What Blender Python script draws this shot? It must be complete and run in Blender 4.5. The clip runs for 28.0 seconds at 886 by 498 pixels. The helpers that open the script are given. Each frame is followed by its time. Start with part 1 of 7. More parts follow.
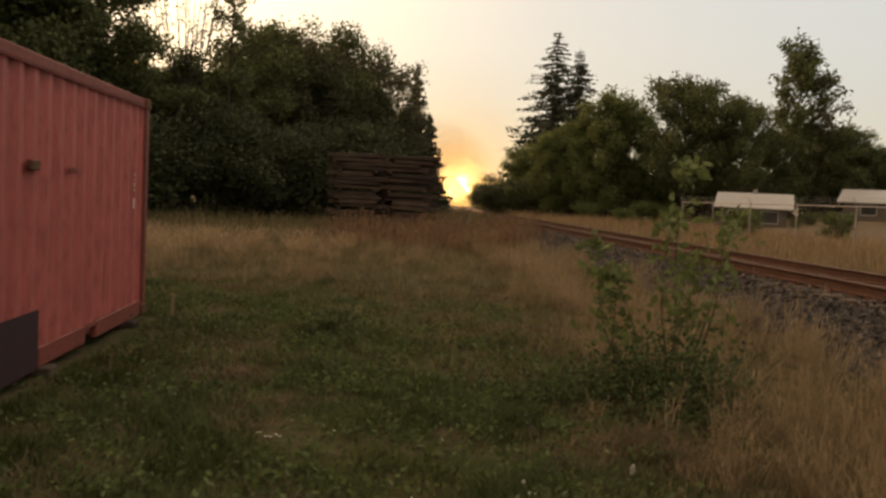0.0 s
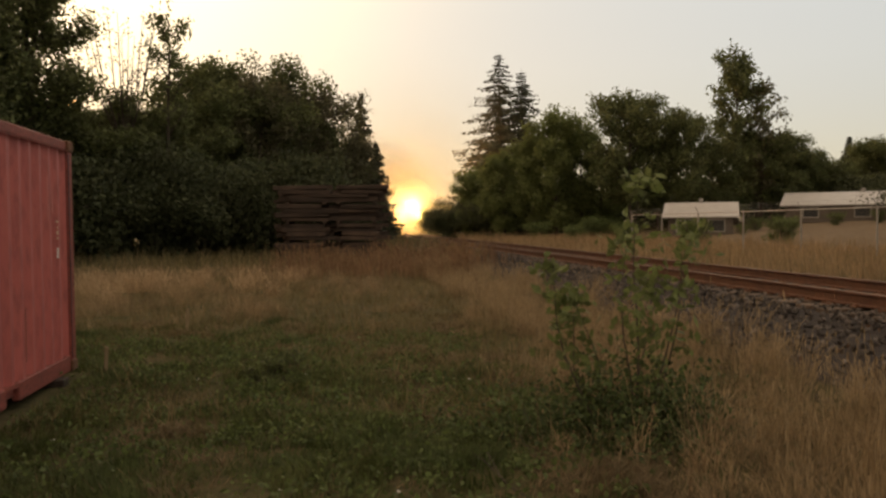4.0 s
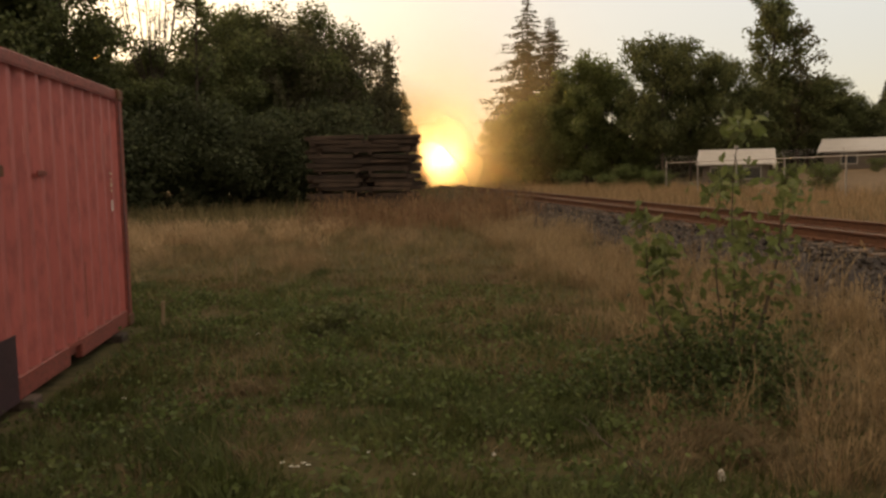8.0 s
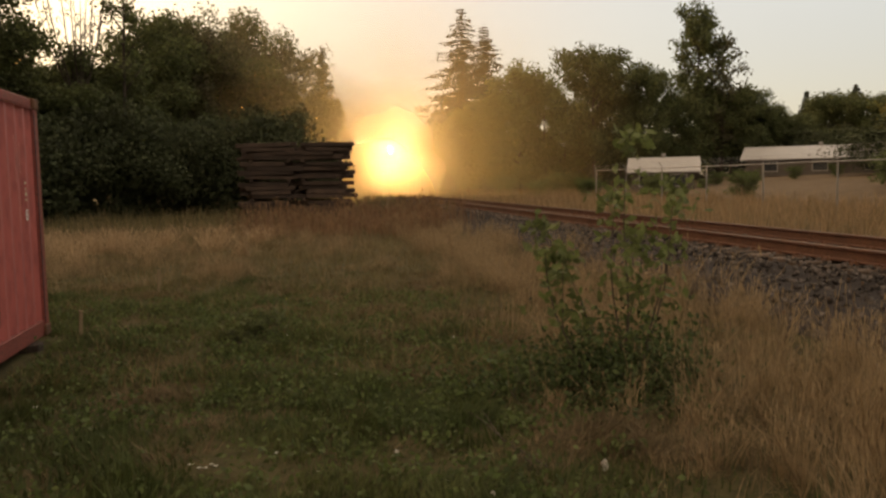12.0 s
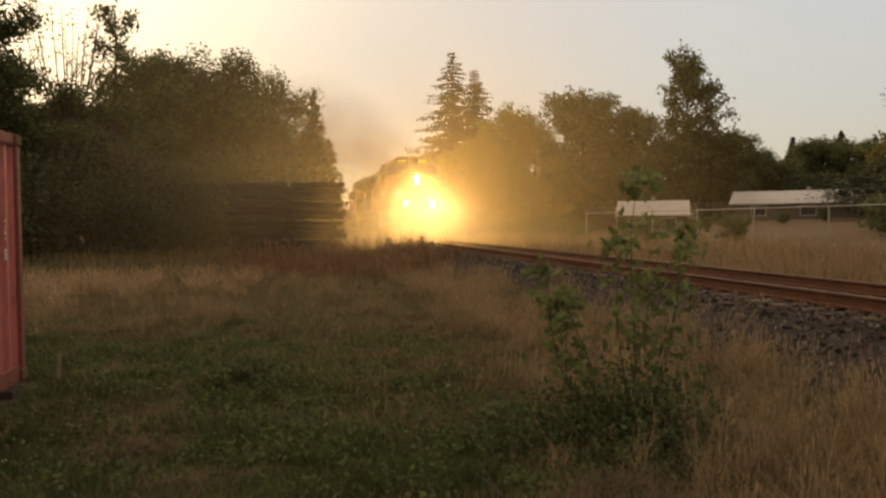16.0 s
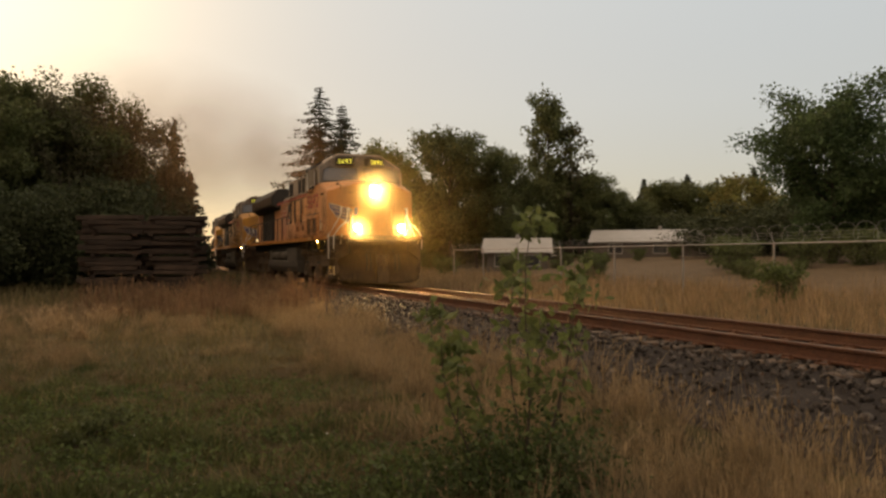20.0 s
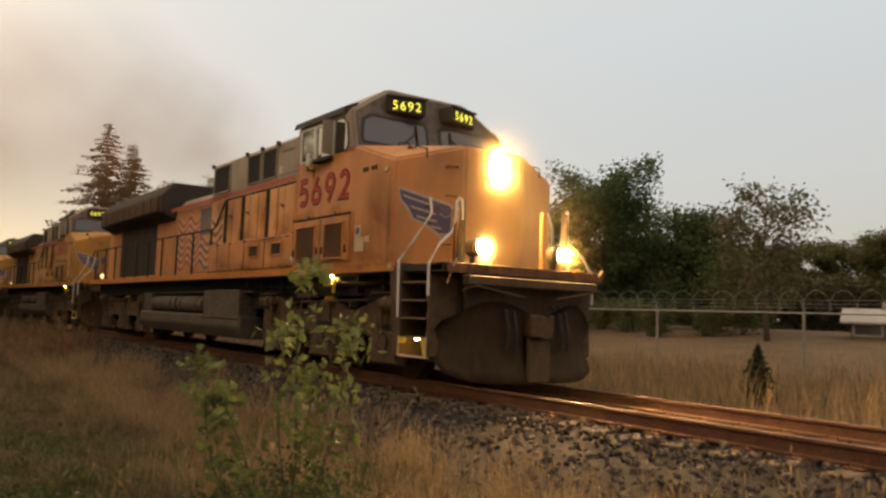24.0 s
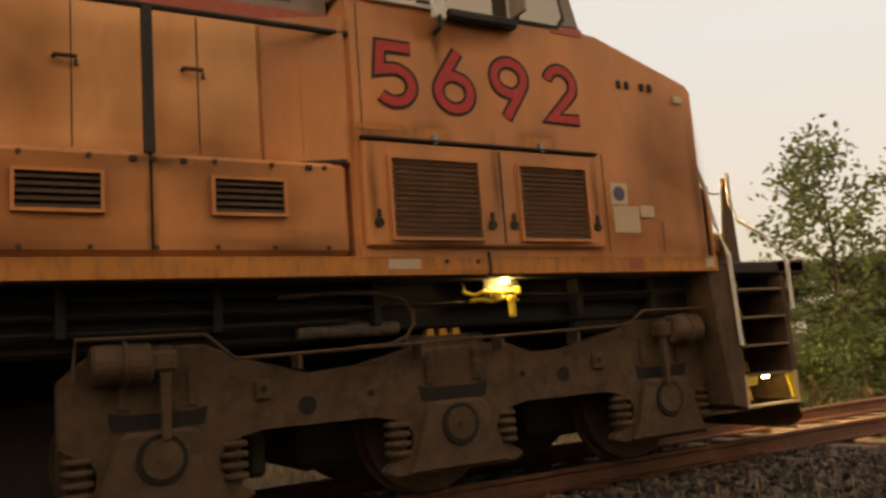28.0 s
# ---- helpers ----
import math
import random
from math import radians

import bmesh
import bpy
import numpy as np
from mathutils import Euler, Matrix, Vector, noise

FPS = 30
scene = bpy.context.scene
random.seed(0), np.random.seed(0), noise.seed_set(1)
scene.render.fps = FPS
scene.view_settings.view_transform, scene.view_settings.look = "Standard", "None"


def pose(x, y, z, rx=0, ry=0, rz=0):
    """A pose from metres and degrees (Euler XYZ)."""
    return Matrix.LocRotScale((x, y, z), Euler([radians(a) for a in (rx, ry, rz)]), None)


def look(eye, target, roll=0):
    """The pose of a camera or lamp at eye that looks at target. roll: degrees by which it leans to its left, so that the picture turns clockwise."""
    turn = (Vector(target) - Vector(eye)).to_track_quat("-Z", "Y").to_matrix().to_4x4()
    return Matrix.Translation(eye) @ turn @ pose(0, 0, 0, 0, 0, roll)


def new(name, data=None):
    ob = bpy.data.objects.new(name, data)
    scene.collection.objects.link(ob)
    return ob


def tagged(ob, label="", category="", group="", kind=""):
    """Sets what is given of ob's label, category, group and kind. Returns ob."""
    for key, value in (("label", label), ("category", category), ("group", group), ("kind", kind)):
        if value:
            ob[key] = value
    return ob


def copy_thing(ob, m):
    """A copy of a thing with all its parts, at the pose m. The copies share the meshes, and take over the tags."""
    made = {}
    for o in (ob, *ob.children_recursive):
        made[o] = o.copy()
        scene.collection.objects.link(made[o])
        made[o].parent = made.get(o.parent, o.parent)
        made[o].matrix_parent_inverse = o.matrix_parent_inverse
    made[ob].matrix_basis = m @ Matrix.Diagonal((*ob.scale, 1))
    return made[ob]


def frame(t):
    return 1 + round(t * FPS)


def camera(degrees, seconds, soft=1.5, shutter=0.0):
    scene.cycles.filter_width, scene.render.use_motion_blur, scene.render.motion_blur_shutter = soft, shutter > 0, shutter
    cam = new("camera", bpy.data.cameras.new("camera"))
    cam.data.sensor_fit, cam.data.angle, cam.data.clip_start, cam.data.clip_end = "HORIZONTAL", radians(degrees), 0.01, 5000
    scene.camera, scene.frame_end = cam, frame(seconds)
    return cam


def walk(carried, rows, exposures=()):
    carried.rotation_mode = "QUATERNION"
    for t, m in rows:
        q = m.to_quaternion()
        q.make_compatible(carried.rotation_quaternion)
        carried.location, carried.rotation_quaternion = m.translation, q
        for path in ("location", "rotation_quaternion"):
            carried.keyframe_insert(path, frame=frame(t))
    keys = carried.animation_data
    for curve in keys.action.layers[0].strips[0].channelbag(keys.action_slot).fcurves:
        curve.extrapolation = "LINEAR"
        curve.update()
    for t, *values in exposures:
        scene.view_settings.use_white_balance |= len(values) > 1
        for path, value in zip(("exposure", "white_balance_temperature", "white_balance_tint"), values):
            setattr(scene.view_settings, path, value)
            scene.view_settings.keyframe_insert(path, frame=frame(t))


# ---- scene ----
cam = camera(56.88, 28.0, soft=2.6, shutter=0.3)
# seconds, x, y, z, tilt, lean, heading
PATH = [
    (0.0, 0.044, -0.759, 1.611, 86.38, -2.87, -4.70),
    (0.5, 0.180, -0.707, 1.632, 88.05, -3.16, -7.52),
    (1.0, 0.217, -0.662, 1.644, 88.18, 1.56, -7.28),
    (1.5, 0.188, -0.615, 1.639, 86.13, 2.96, -6.46),
    (2.0, 0.080, -0.596, 1.636, 87.29, 0.75, -7.50),
    (2.5, -0.014, -0.573, 1.626, 88.54, -1.17, -7.92),
    (4.5, 0.174, -0.297, 1.635, 88.13, 1.85, -7.17),
    (5.0, 0.128, -0.229, 1.640, 88.26, 2.36, -4.71),
    (5.5, 0.006, -0.172, 1.644, 88.08, 0.35, -4.18),
    (6.0, -0.068, -0.111, 1.650, 88.39, 1.62, -3.29),
    (6.5, -0.100, -0.085, 1.639, 87.08, 1.44, -4.92),
    (7.0, -0.150, -0.065, 1.632, 85.72, 0.47, -7.32),
    (7.5, -0.179, 0.023, 1.638, 84.81, 1.08, -7.35),
    (8.0, -0.221, -0.003, 1.626, 84.77, 1.03, -6.41),
    (8.5, -0.128, 0.170, 1.633, 85.78, 1.24, -2.95),
    (9.0, -0.040, 0.256, 1.621, 86.31, 0.95, -4.82),
    (9.5, -0.014, 0.324, 1.623, 86.81, 0.47, -5.68),
    (10.0, -0.072, 0.217, 1.626, 87.79, -0.05, -4.81),
    (10.5, -0.197, -0.035, 1.620, 87.07, 0.08, -5.13),
    (11.0, -0.222, -0.176, 1.638, 85.12, 0.79, -7.36),
    (11.5, -0.121, -0.169, 1.646, 85.30, 0.88, -10.93),
    (12.0, -0.043, -0.276, 1.644, 85.18, 1.03, -10.75),
    (12.5, -0.002, -0.266, 1.630, 85.62, 0.35, -9.33),
    (14.5, -0.288, -0.128, 1.655, 87.78, -1.31, -5.21),
    (15.0, -0.267, -0.149, 1.652, 87.55, -0.83, -8.69),
    (15.5, -0.153, -0.058, 1.651, 87.39, -0.34, -11.41),
    (16.0, -0.058, 0.012, 1.653, 88.05, 0.52, -11.51),
    (16.5, -0.065, 0.038, 1.646, 88.02, -0.01, -9.52),
    (17.0, -0.124, 0.114, 1.650, 88.32, -1.67, -8.06),
    (17.5, -0.219, 0.201, 1.657, 88.90, -3.05, -9.04),
    (18.0, -0.282, 0.280, 1.651, 89.65, -2.60, -11.00),
    (18.5, -0.311, 0.305, 1.665, 89.90, -2.20, -14.59),
    (19.0, -0.242, 0.364, 1.675, 89.90, -1.02, -16.51),
    (19.5, -0.178, 0.345, 1.677, 89.92, -0.25, -18.60),
    (20.0, -0.130, 0.363, 1.685, 90.49, 0.18, -20.90),
    (20.5, -0.124, 0.364, 1.679, 90.69, -0.20, -22.57),
    (22.5, -0.025, 0.359, 1.681, 95.57, -1.82, -25.99),
    (23.0, -0.045, 0.340, 1.670, 95.52, -1.76, -27.93),
    (23.5, -0.042, 0.314, 1.654, 95.00, -1.46, -31.29),
    (24.0, -0.024, 0.267, 1.657, 94.68, -2.14, -35.18),
    (24.5, -0.020, 0.227, 1.645, 95.05, -2.03, -40.17),
    (25.0, 0.060, 0.293, 1.657, 96.61, -1.91, -48.05),
    (25.5, 0.260, 0.310, 1.665, 98.22, -1.84, -58.12),
    (26.0, 0.300, 0.311, 1.665, 98.68, -1.64, -69.58),
    (26.5, 0.344, 0.340, 1.665, 100.42, -0.33, -82.80),
    (27.0, 0.452, 0.313, 1.665, 100.97, 0.91, -97.50),
    (27.5, 0.462, 0.238, 1.664, 98.54, 3.16, -111.15),
    (28.0, 1.200, -0.450, 1.680, 97.80, 4.30, -119.80),
]
EXPOSURE = [(0, 0.18, 8200, 15), (1, 0.08, 8200, 15), (2, 0.25, 8200, 15), (5, 0.13, 8200, 15), (7, 0.28, 8200, 15), (8, 0.34, 8200, 15), (9, 0.25, 8200, 15), (10, 0.02, 8200, 15), (11, 0.3, 8200, 15), (12.5, 0.22, 8200, 15), (15, 0.05, 8200, 15), (17, 0.05, 8100, 15), (19, 0.0, 8100, 15), (20.5, 0.05, 8000, 15), (23, -0.12, 7900, 15), (24, 0.18, 8100, 16), (25, 0.3, 8300, 16), (26, 0.45, 8200, 17), (27, 0.3, 7900, 16), (28, 0.2, 7600, 15)]
walk(cam, [(t, pose(*p)) for t, *p in PATH], EXPOSURE)

# ---- light and air ----
SUN_BEARING, SUN_UP = radians(16.1), radians(7.85)
SUN_DIR = Vector((-math.sin(SUN_BEARING) * math.cos(SUN_UP), math.cos(SUN_BEARING) * math.cos(SUN_UP), math.sin(SUN_UP)))
world = bpy.data.worlds.new("evening_sky")
scene.world = world
world.use_nodes = True
wn = world.node_tree
wn.nodes.clear()
w_out, w_bg, w_haze, w_add, w_sky = (wn.nodes.new(k) for k in ("ShaderNodeOutputWorld", "ShaderNodeBackground", "ShaderNodeBackground", "ShaderNodeAddShader", "ShaderNodeTexSky"))
w_sky.sky_type, w_sky.sun_disc = "NISHITA", False
w_sky.sun_elevation, w_sky.sun_rotation = SUN_UP, -SUN_BEARING
w_sky.altitude, w_sky.air_density, w_sky.dust_density, w_sky.ozone_density = 20, 1.0, 0.3, 2.0
w_bg.inputs["Strength"].default_value = 0.05
wn.links.new(w_sky.outputs["Color"], w_bg.inputs["Color"])


def wnode(kind, **values):
    n = wn.nodes.new("ShaderNode" + kind)
    if "operation" in values:
        n.operation = values.pop("operation")
    if kind == "Mix":
        n.data_type = "RGBA"
    for k, v in values.items():
        n.inputs[int(k[1:]) if k[0] == "i" else k].default_value = v
    return n


def sky_ramp(colours):
    ramp = wn.nodes.new("ShaderNodeValToRGB")
    wn.links.new(w_sep.outputs["Z"], ramp.inputs["Fac"])
    stops = ramp.color_ramp.elements
    stops[0].position, stops[0].color = 0.0, (*colours[0][1], 1)
    stops[1].position, stops[1].color = 1.0, (*colours[-1][1], 1)
    for p, c in colours[1:-1]:
        stops.new(p).color = (*c, 1)
    return ramp


# the smoky evening veil over the whole sky: dull and pinkish low down, paler above, brighter on the sun's side, cooler away from it
w_tc, w_sep = wnode("TexCoord"), wnode("SeparateXYZ")
wn.links.new(w_tc.outputs["Generated"], w_sep.inputs["Vector"])
w_warm = sky_ramp([(0.0, (0.36, 0.29, 0.25)), (0.08, (0.45, 0.345, 0.265)), (0.18, (0.57, 0.485, 0.40)), (0.34, (0.60, 0.585, 0.54)), (1.0, (0.80, 0.70, 0.58))])
w_cool = sky_ramp([(0.0, (0.31, 0.305, 0.31)), (0.08, (0.36, 0.365, 0.38)), (0.18, (0.405, 0.45, 0.495)), (0.34, (0.44, 0.53, 0.61)), (1.0, (0.80, 0.72, 0.62))])
w_side = wnode("VectorMath", operation="DOT_PRODUCT")
w_side.inputs[1].default_value = (0.86, 0.5, 0.0)
wn.links.new(w_tc.outputs["Generated"], w_side.inputs[0])
w_turn = wnode("MapRange", i1=0.40, i2=0.97)
wn.links.new(w_side.outputs["Value"], w_turn.inputs["Value"])
w_veil = wnode("Mix")
wn.links.new(w_turn.outputs["Result"], w_veil.inputs["Factor"])
wn.links.new(w_warm.outputs["Color"], w_veil.inputs["A"])
wn.links.new(w_cool.outputs["Color"], w_veil.inputs["B"])
w_dot, w_sum, w_pow = wnode("VectorMath", operation="DOT_PRODUCT"), wnode("Math", operation="MAXIMUM", i1=0.0), wnode("Math", operation="POWER", i1=24.0)
w_dot.inputs[1].default_value = (Vector(SUN_DIR) + Vector((-0.04, 0, 0.24))).normalized()
wn.links.new(w_tc.outputs["Generated"], w_dot.inputs[0])
wn.links.new(w_dot.outputs["Value"], w_sum.inputs[0])
wn.links.new(w_sum.outputs[0], w_pow.inputs[0])
w_lift, w_amount = wnode("MapRange", i1=0.02, i2=0.26), wnode("Math", operation="MULTIPLY")
wn.links.new(w_sep.outputs["Z"], w_lift.inputs["Value"])
wn.links.new(w_pow.outputs[0], w_amount.inputs[0])
wn.links.new(w_lift.outputs["Result"], w_amount.inputs[1])
# the broad afterglow on the sunset's side
w_west, w_wmax, w_wpow, w_wmul = wnode("VectorMath", operation="DOT_PRODUCT"), wnode("Math", operation="MAXIMUM", i1=0.0), wnode("Math", operation="POWER", i1=2.5), wnode("Math", operation="MULTIPLY", i1=0.85)
w_west.inputs[1].default_value = Vector((-0.95, -0.05, 0.30)).normalized()
wn.links.new(w_tc.outputs["Generated"], w_west.inputs[0])
wn.links.new(w_west.outputs["Value"], w_wmax.inputs[0])
wn.links.new(w_wmax.outputs[0], w_wpow.inputs[0])
wn.links.new(w_wpow.outputs[0], w_wmul.inputs[0])
w_after = wnode("Mix", B=(1.58, 1.17, 0.78, 1))
wn.links.new(w_wmul.outputs[0], w_after.inputs["Factor"])
wn.links.new(w_veil.outputs["Result"], w_after.inputs["A"])
w_glow = wnode("Mix", B=(1.50, 1.30, 0.90, 1))
wn.links.new(w_amount.outputs[0], w_glow.inputs["Factor"])
wn.links.new(w_after.outputs["Result"], w_glow.inputs["A"])
wn.links.new(w_glow.outputs["Result"], w_haze.inputs["Color"])
w_haze.inputs["Strength"].default_value = 1.0
wn.links.new(w_bg.outputs["Background"], w_add.inputs[0])
wn.links.new(w_haze.outputs["Background"], w_add.inputs[1])
wn.links.new(w_add.outputs["Shader"], w_out.inputs["Surface"])

sun = new("sun", bpy.data.lights.new("sun", "SUN"))
sun.data.energy, sun.data.angle, sun.data.color = 0.9, radians(2.0), (1.0, 0.55, 0.28)
sun.matrix_world = look(SUN_DIR * 100, (0, 0, 0))

# ---- the plan, in metres ----
TRACK_X, RAIL_Z = 7.67, 0.70
CURVE_FROM, CURVE = 50.0, 0.00112


def track_x(y):
    return TRACK_X + CURVE * max(0.0, y - CURVE_FROM) ** 2


def smooth(a, b, x):
    u = min(1.0, max(0.0, (x - a) / (b - a)))
    return u * u * (3 - 2 * u)


def ground_z(x, y):
    """The lie of the land: flat by the camera, a bed under the track, a rise beyond the fence."""
    d = abs(x - track_x(y))
    bed = 0.42 * (1 - smooth(2.0, 4.2, d))
    rise = 1.45 * smooth(17.0, 42.0, x)
    lumps = 0.05 * noise.noise((x * 0.5, y * 0.5, 3.0)) + 0.015 * noise.noise((x * 2.3, y * 2.3, 7.0))
    return bed + rise + lumps + 0.15 * smooth(9, 14, x)


# ---- small builders ----
def mesh_from(name, verts, faces):
    me = bpy.data.meshes.new(name)
    me.from_pydata([tuple(v) for v in verts], [], [tuple(f) for f in faces])
    me.update()
    return me


def many_quads(name, corners):
    """A mesh of loose quads: corners is an (n, 4, 3) array."""
    n = len(corners)
    me = bpy.data.meshes.new(name)
    me.vertices.add(4 * n)
    me.vertices.foreach_set("co", np.ascontiguousarray(corners, dtype=np.float32).ravel())
    me.loops.add(4 * n)
    me.loops.foreach_set("vertex_index", np.arange(4 * n, dtype=np.int32))
    me.polygons.add(n)
    me.polygons.foreach_set("loop_start", np.arange(0, 4 * n, 4, dtype=np.int32))
    me.update(calc_edges=True)
    return me


def part(name, bm, material, parent=None, label="", smooth_shade=False):
    """Links a bmesh (or a mesh) as one mesh object under a thing or a part."""
    if isinstance(bm, bmesh.types.BMesh):
        me = bpy.data.meshes.new(name)
        bmesh.ops.recalc_face_normals(bm, faces=bm.faces)
        bm.to_mesh(me)
        bm.free()
    else:
        me = bm
    if material and not me.materials:
        me.materials.append(material)
    if smooth_shade:
        me.polygons.foreach_set("use_smooth", [True] * len(me.polygons))
    ob = new(name, me)
    if parent:
        ob.parent = parent
    if label:
        tagged(ob, label=label)
    return ob


def thing(name, label, category, m=None, group="", kind=""):
    ob = new(name)
    ob.empty_display_size = 0.2
    if m is not None:
        ob.matrix_basis = m
    return tagged(ob, label=label, category=category, group=group, kind=kind)


def box(x0, x1, y0, y1, z0, z1, bevel=0.0, bm=None):
    bm = bm or bmesh.new()
    made = bmesh.ops.create_cube(bm, size=1.0, matrix=Matrix.LocRotScale(((x0 + x1) / 2, (y0 + y1) / 2, (z0 + z1) / 2), None, (abs(x1 - x0), abs(y1 - y0), abs(z1 - z0))))
    if bevel:
        vs = set(made["verts"])
        es = [e for e in bm.edges if e.verts[0] in vs and e.verts[1] in vs]
        bmesh.ops.bevel(bm, geom=es, offset=bevel, segments=1, affect="EDGES", clamp_overlap=True)
    return bm


def prism(points, axis, d0, d1, bevel=0.0, bm=None):
    """A polygon of 2D points pushed along an axis from d0 to d1. The points are (y, z), (x, z) or (x, y)."""
    bm = bm or bmesh.new()

    def at(p, d):
        return {"x": (d, p[0], p[1]), "y": (p[0], d, p[1]), "z": (p[0], p[1], d)}[axis]

    lo, hi = [bm.verts.new(at(p, d0)) for p in points], [bm.verts.new(at(p, d1)) for p in points]
    n = len(points)
    fs = [bm.faces.new(lo), bm.faces.new(hi[::-1])]
    fs += [bm.faces.new((lo[i], hi[i], hi[(i + 1) % n], lo[(i + 1) % n])) for i in range(n)]
    if bevel:
        es = list({e for f in fs for e in f.edges})
        bmesh.ops.bevel(bm, geom=es, offset=bevel, segments=1, affect="EDGES", clamp_overlap=True)
    return bm


def tube(points, r, sides=8, bm=None, taper=None):
    """A round bar along points; taper gives a radius for each point."""
    bm = bm or bmesh.new()
    pts = [Vector(p) for p in points]
    rings = []
    for i, p in enumerate(pts):
        d = (pts[min(i + 1, len(pts) - 1)] - pts[max(i - 1, 0)]).normalized()
        side = d.cross(Vector((0, 0, 1)) if abs(d.z) < 0.9 else Vector((1, 0, 0))).normalized()
        up = side.cross(d)
        rr = taper[i] if taper else r
        rings.append([bm.verts.new(p + side * (rr * math.cos(2 * math.pi * k / sides)) + up * (rr * math.sin(2 * math.pi * k / sides))) for k in range(sides)])
    for a, b in zip(rings, rings[1:]):
        for k in range(sides):
            bm.faces.new((a[k], a[(k + 1) % sides], b[(k + 1) % sides], b[k]))
    bm.faces.new(rings[0][::-1])
    bm.faces.new(rings[-1])
    return bm


def drum(c, r, axis, d0, d1, sides=20, bm=None, bevel=0.0):
    """A round disc or cylinder about a centre (2D) along an axis."""
    return prism([(c[0] + r * math.cos(2 * math.pi * k / sides), c[1] + r * math.sin(2 * math.pi * k / sides)) for k in range(sides)], axis, d0, d1, bevel, bm)


# ---- materials ----
def material(name, colours, scale=3.0, rough=0.6, metal=0.0, bump=0.15, bump_scale=None, streak=False, vary=0.0, spec=0.4, detail_scale=None, translucent=0.0, grime=None):
    """A surface of two or three colours mixed by coarse and fine noise, with relief."""
    m = bpy.data.materials.new(name)
    m.use_nodes = True
    nt = m.node_tree
    N, L = nt.nodes, nt.links
    b = N["Principled BSDF"]
    tc = N.new("ShaderNodeTexCoord")
    mp = N.new("ShaderNodeMapping")
    L.new(tc.outputs["Object"], mp.inputs["Vector"])
    if streak:
        mp.inputs["Scale"].default_value = (1.0, 1.0, 0.35)
    n1, n2 = N.new("ShaderNodeTexNoise"), N.new("ShaderNodeTexNoise")
    for n, s in ((n1, scale), (n2, detail_scale or scale * 9)):
        n.inputs["Scale"].default_value, n.inputs["Detail"].default_value, n.inputs["Roughness"].default_value = s, 6.0, 0.62
        L.new(mp.outputs["Vector"], n.inputs["Vector"])
    r1, r2 = N.new("ShaderNodeValToRGB"), N.new("ShaderNodeValToRGB")
    r1.color_ramp.elements[0].position, r1.color_ramp.elements[1].position = 0.36, 0.64
    r1.color_ramp.elements[0].color, r1.color_ramp.elements[1].color = (*colours[0], 1), (*colours[1], 1)
    L.new(n1.outputs["Fac"], r1.inputs["Fac"])
    r2.color_ramp.elements[0].position, r2.color_ramp.elements[1].position = 0.45, 0.68
    r2.color_ramp.elements[0].color, r2.color_ramp.elements[1].color = (0, 0, 0, 1), (1, 1, 1, 1)
    L.new(n2.outputs["Fac"], r2.inputs["Fac"])
    mix = N.new("ShaderNodeMix")
    mix.data_type = "RGBA"
    L.new(r2.outputs["Color"], mix.inputs["Factor"])
    L.new(r1.outputs["Color"], mix.inputs["A"])
    mix.inputs["B"].default_value = (*(colours[2] if len(colours) > 2 else tuple(0.7 * c for c in colours[0])), 1)
    last = mix.outputs["Result"]
    if grime:
        # runs of dirt: noise drawn out downwards, broken up by a coarser one
        mg, ng, nb, rg, mm, mxg = (N.new(k) for k in ("ShaderNodeMapping", "ShaderNodeTexNoise", "ShaderNodeTexNoise", "ShaderNodeMapRange", "ShaderNodeMath", "ShaderNodeMix"))
        mg.inputs["Scale"].default_value = (2.2, 2.2, 0.7)
        L.new(tc.outputs["Object"], mg.inputs["Vector"])
        L.new(mg.outputs["Vector"], ng.inputs["Vector"])
        L.new(tc.outputs["Object"], nb.inputs["Vector"])
        ng.inputs["Scale"].default_value, ng.inputs["Detail"].default_value = 1.0, 5.0
        nb.inputs["Scale"].default_value, nb.inputs["Detail"].default_value = 0.9, 4.0
        mm.operation = "MULTIPLY"
        L.new(ng.outputs["Fac"], mm.inputs[0])
        L.new(nb.outputs["Fac"], mm.inputs[1])
        rg.inputs["From Min"].default_value, rg.inputs["From Max"].default_value = 0.19, 0.38
        rg.inputs["To Max"].default_value = 0.6
        L.new(mm.outputs[0], rg.inputs["Value"])
        mxg.data_type = "RGBA"
        L.new(rg.outputs["Result"], mxg.inputs["Factor"])
        L.new(last, mxg.inputs["A"])
        mxg.inputs["B"].default_value = (*grime, 1)
        last = mxg.outputs["Result"]
        b.inputs["Sheen Weight"].default_value, b.inputs["Sheen Roughness"].default_value = 0.30, 0.5
        b.inputs["Sheen Tint"].default_value = (0.85, 0.66, 0.50, 1)
    if vary:
        oi, geo = N.new("ShaderNodeObjectInfo"), N.new("ShaderNodeNewGeometry")
        add = N.new("ShaderNodeMath")
        L.new(oi.outputs["Random"], add.inputs[0])
        L.new(geo.outputs["Random Per Island"], add.inputs[1])
        fr = N.new("ShaderNodeMath")
        fr.operation = "FRACT"
        L.new(add.outputs[0], fr.inputs[0])
        mr = N.new("ShaderNodeMapRange")
        mr.inputs["To Min"].default_value, mr.inputs["To Max"].default_value = 1 - vary, 1 + vary
        L.new(fr.outputs[0], mr.inputs["Value"])
        hsv = N.new("ShaderNodeHueSaturation")
        L.new(mr.outputs["Result"], hsv.inputs["Value"])
        L.new(last, hsv.inputs["Color"])
        last = hsv.outputs["Color"]
    L.new(last, b.inputs["Base Color"])
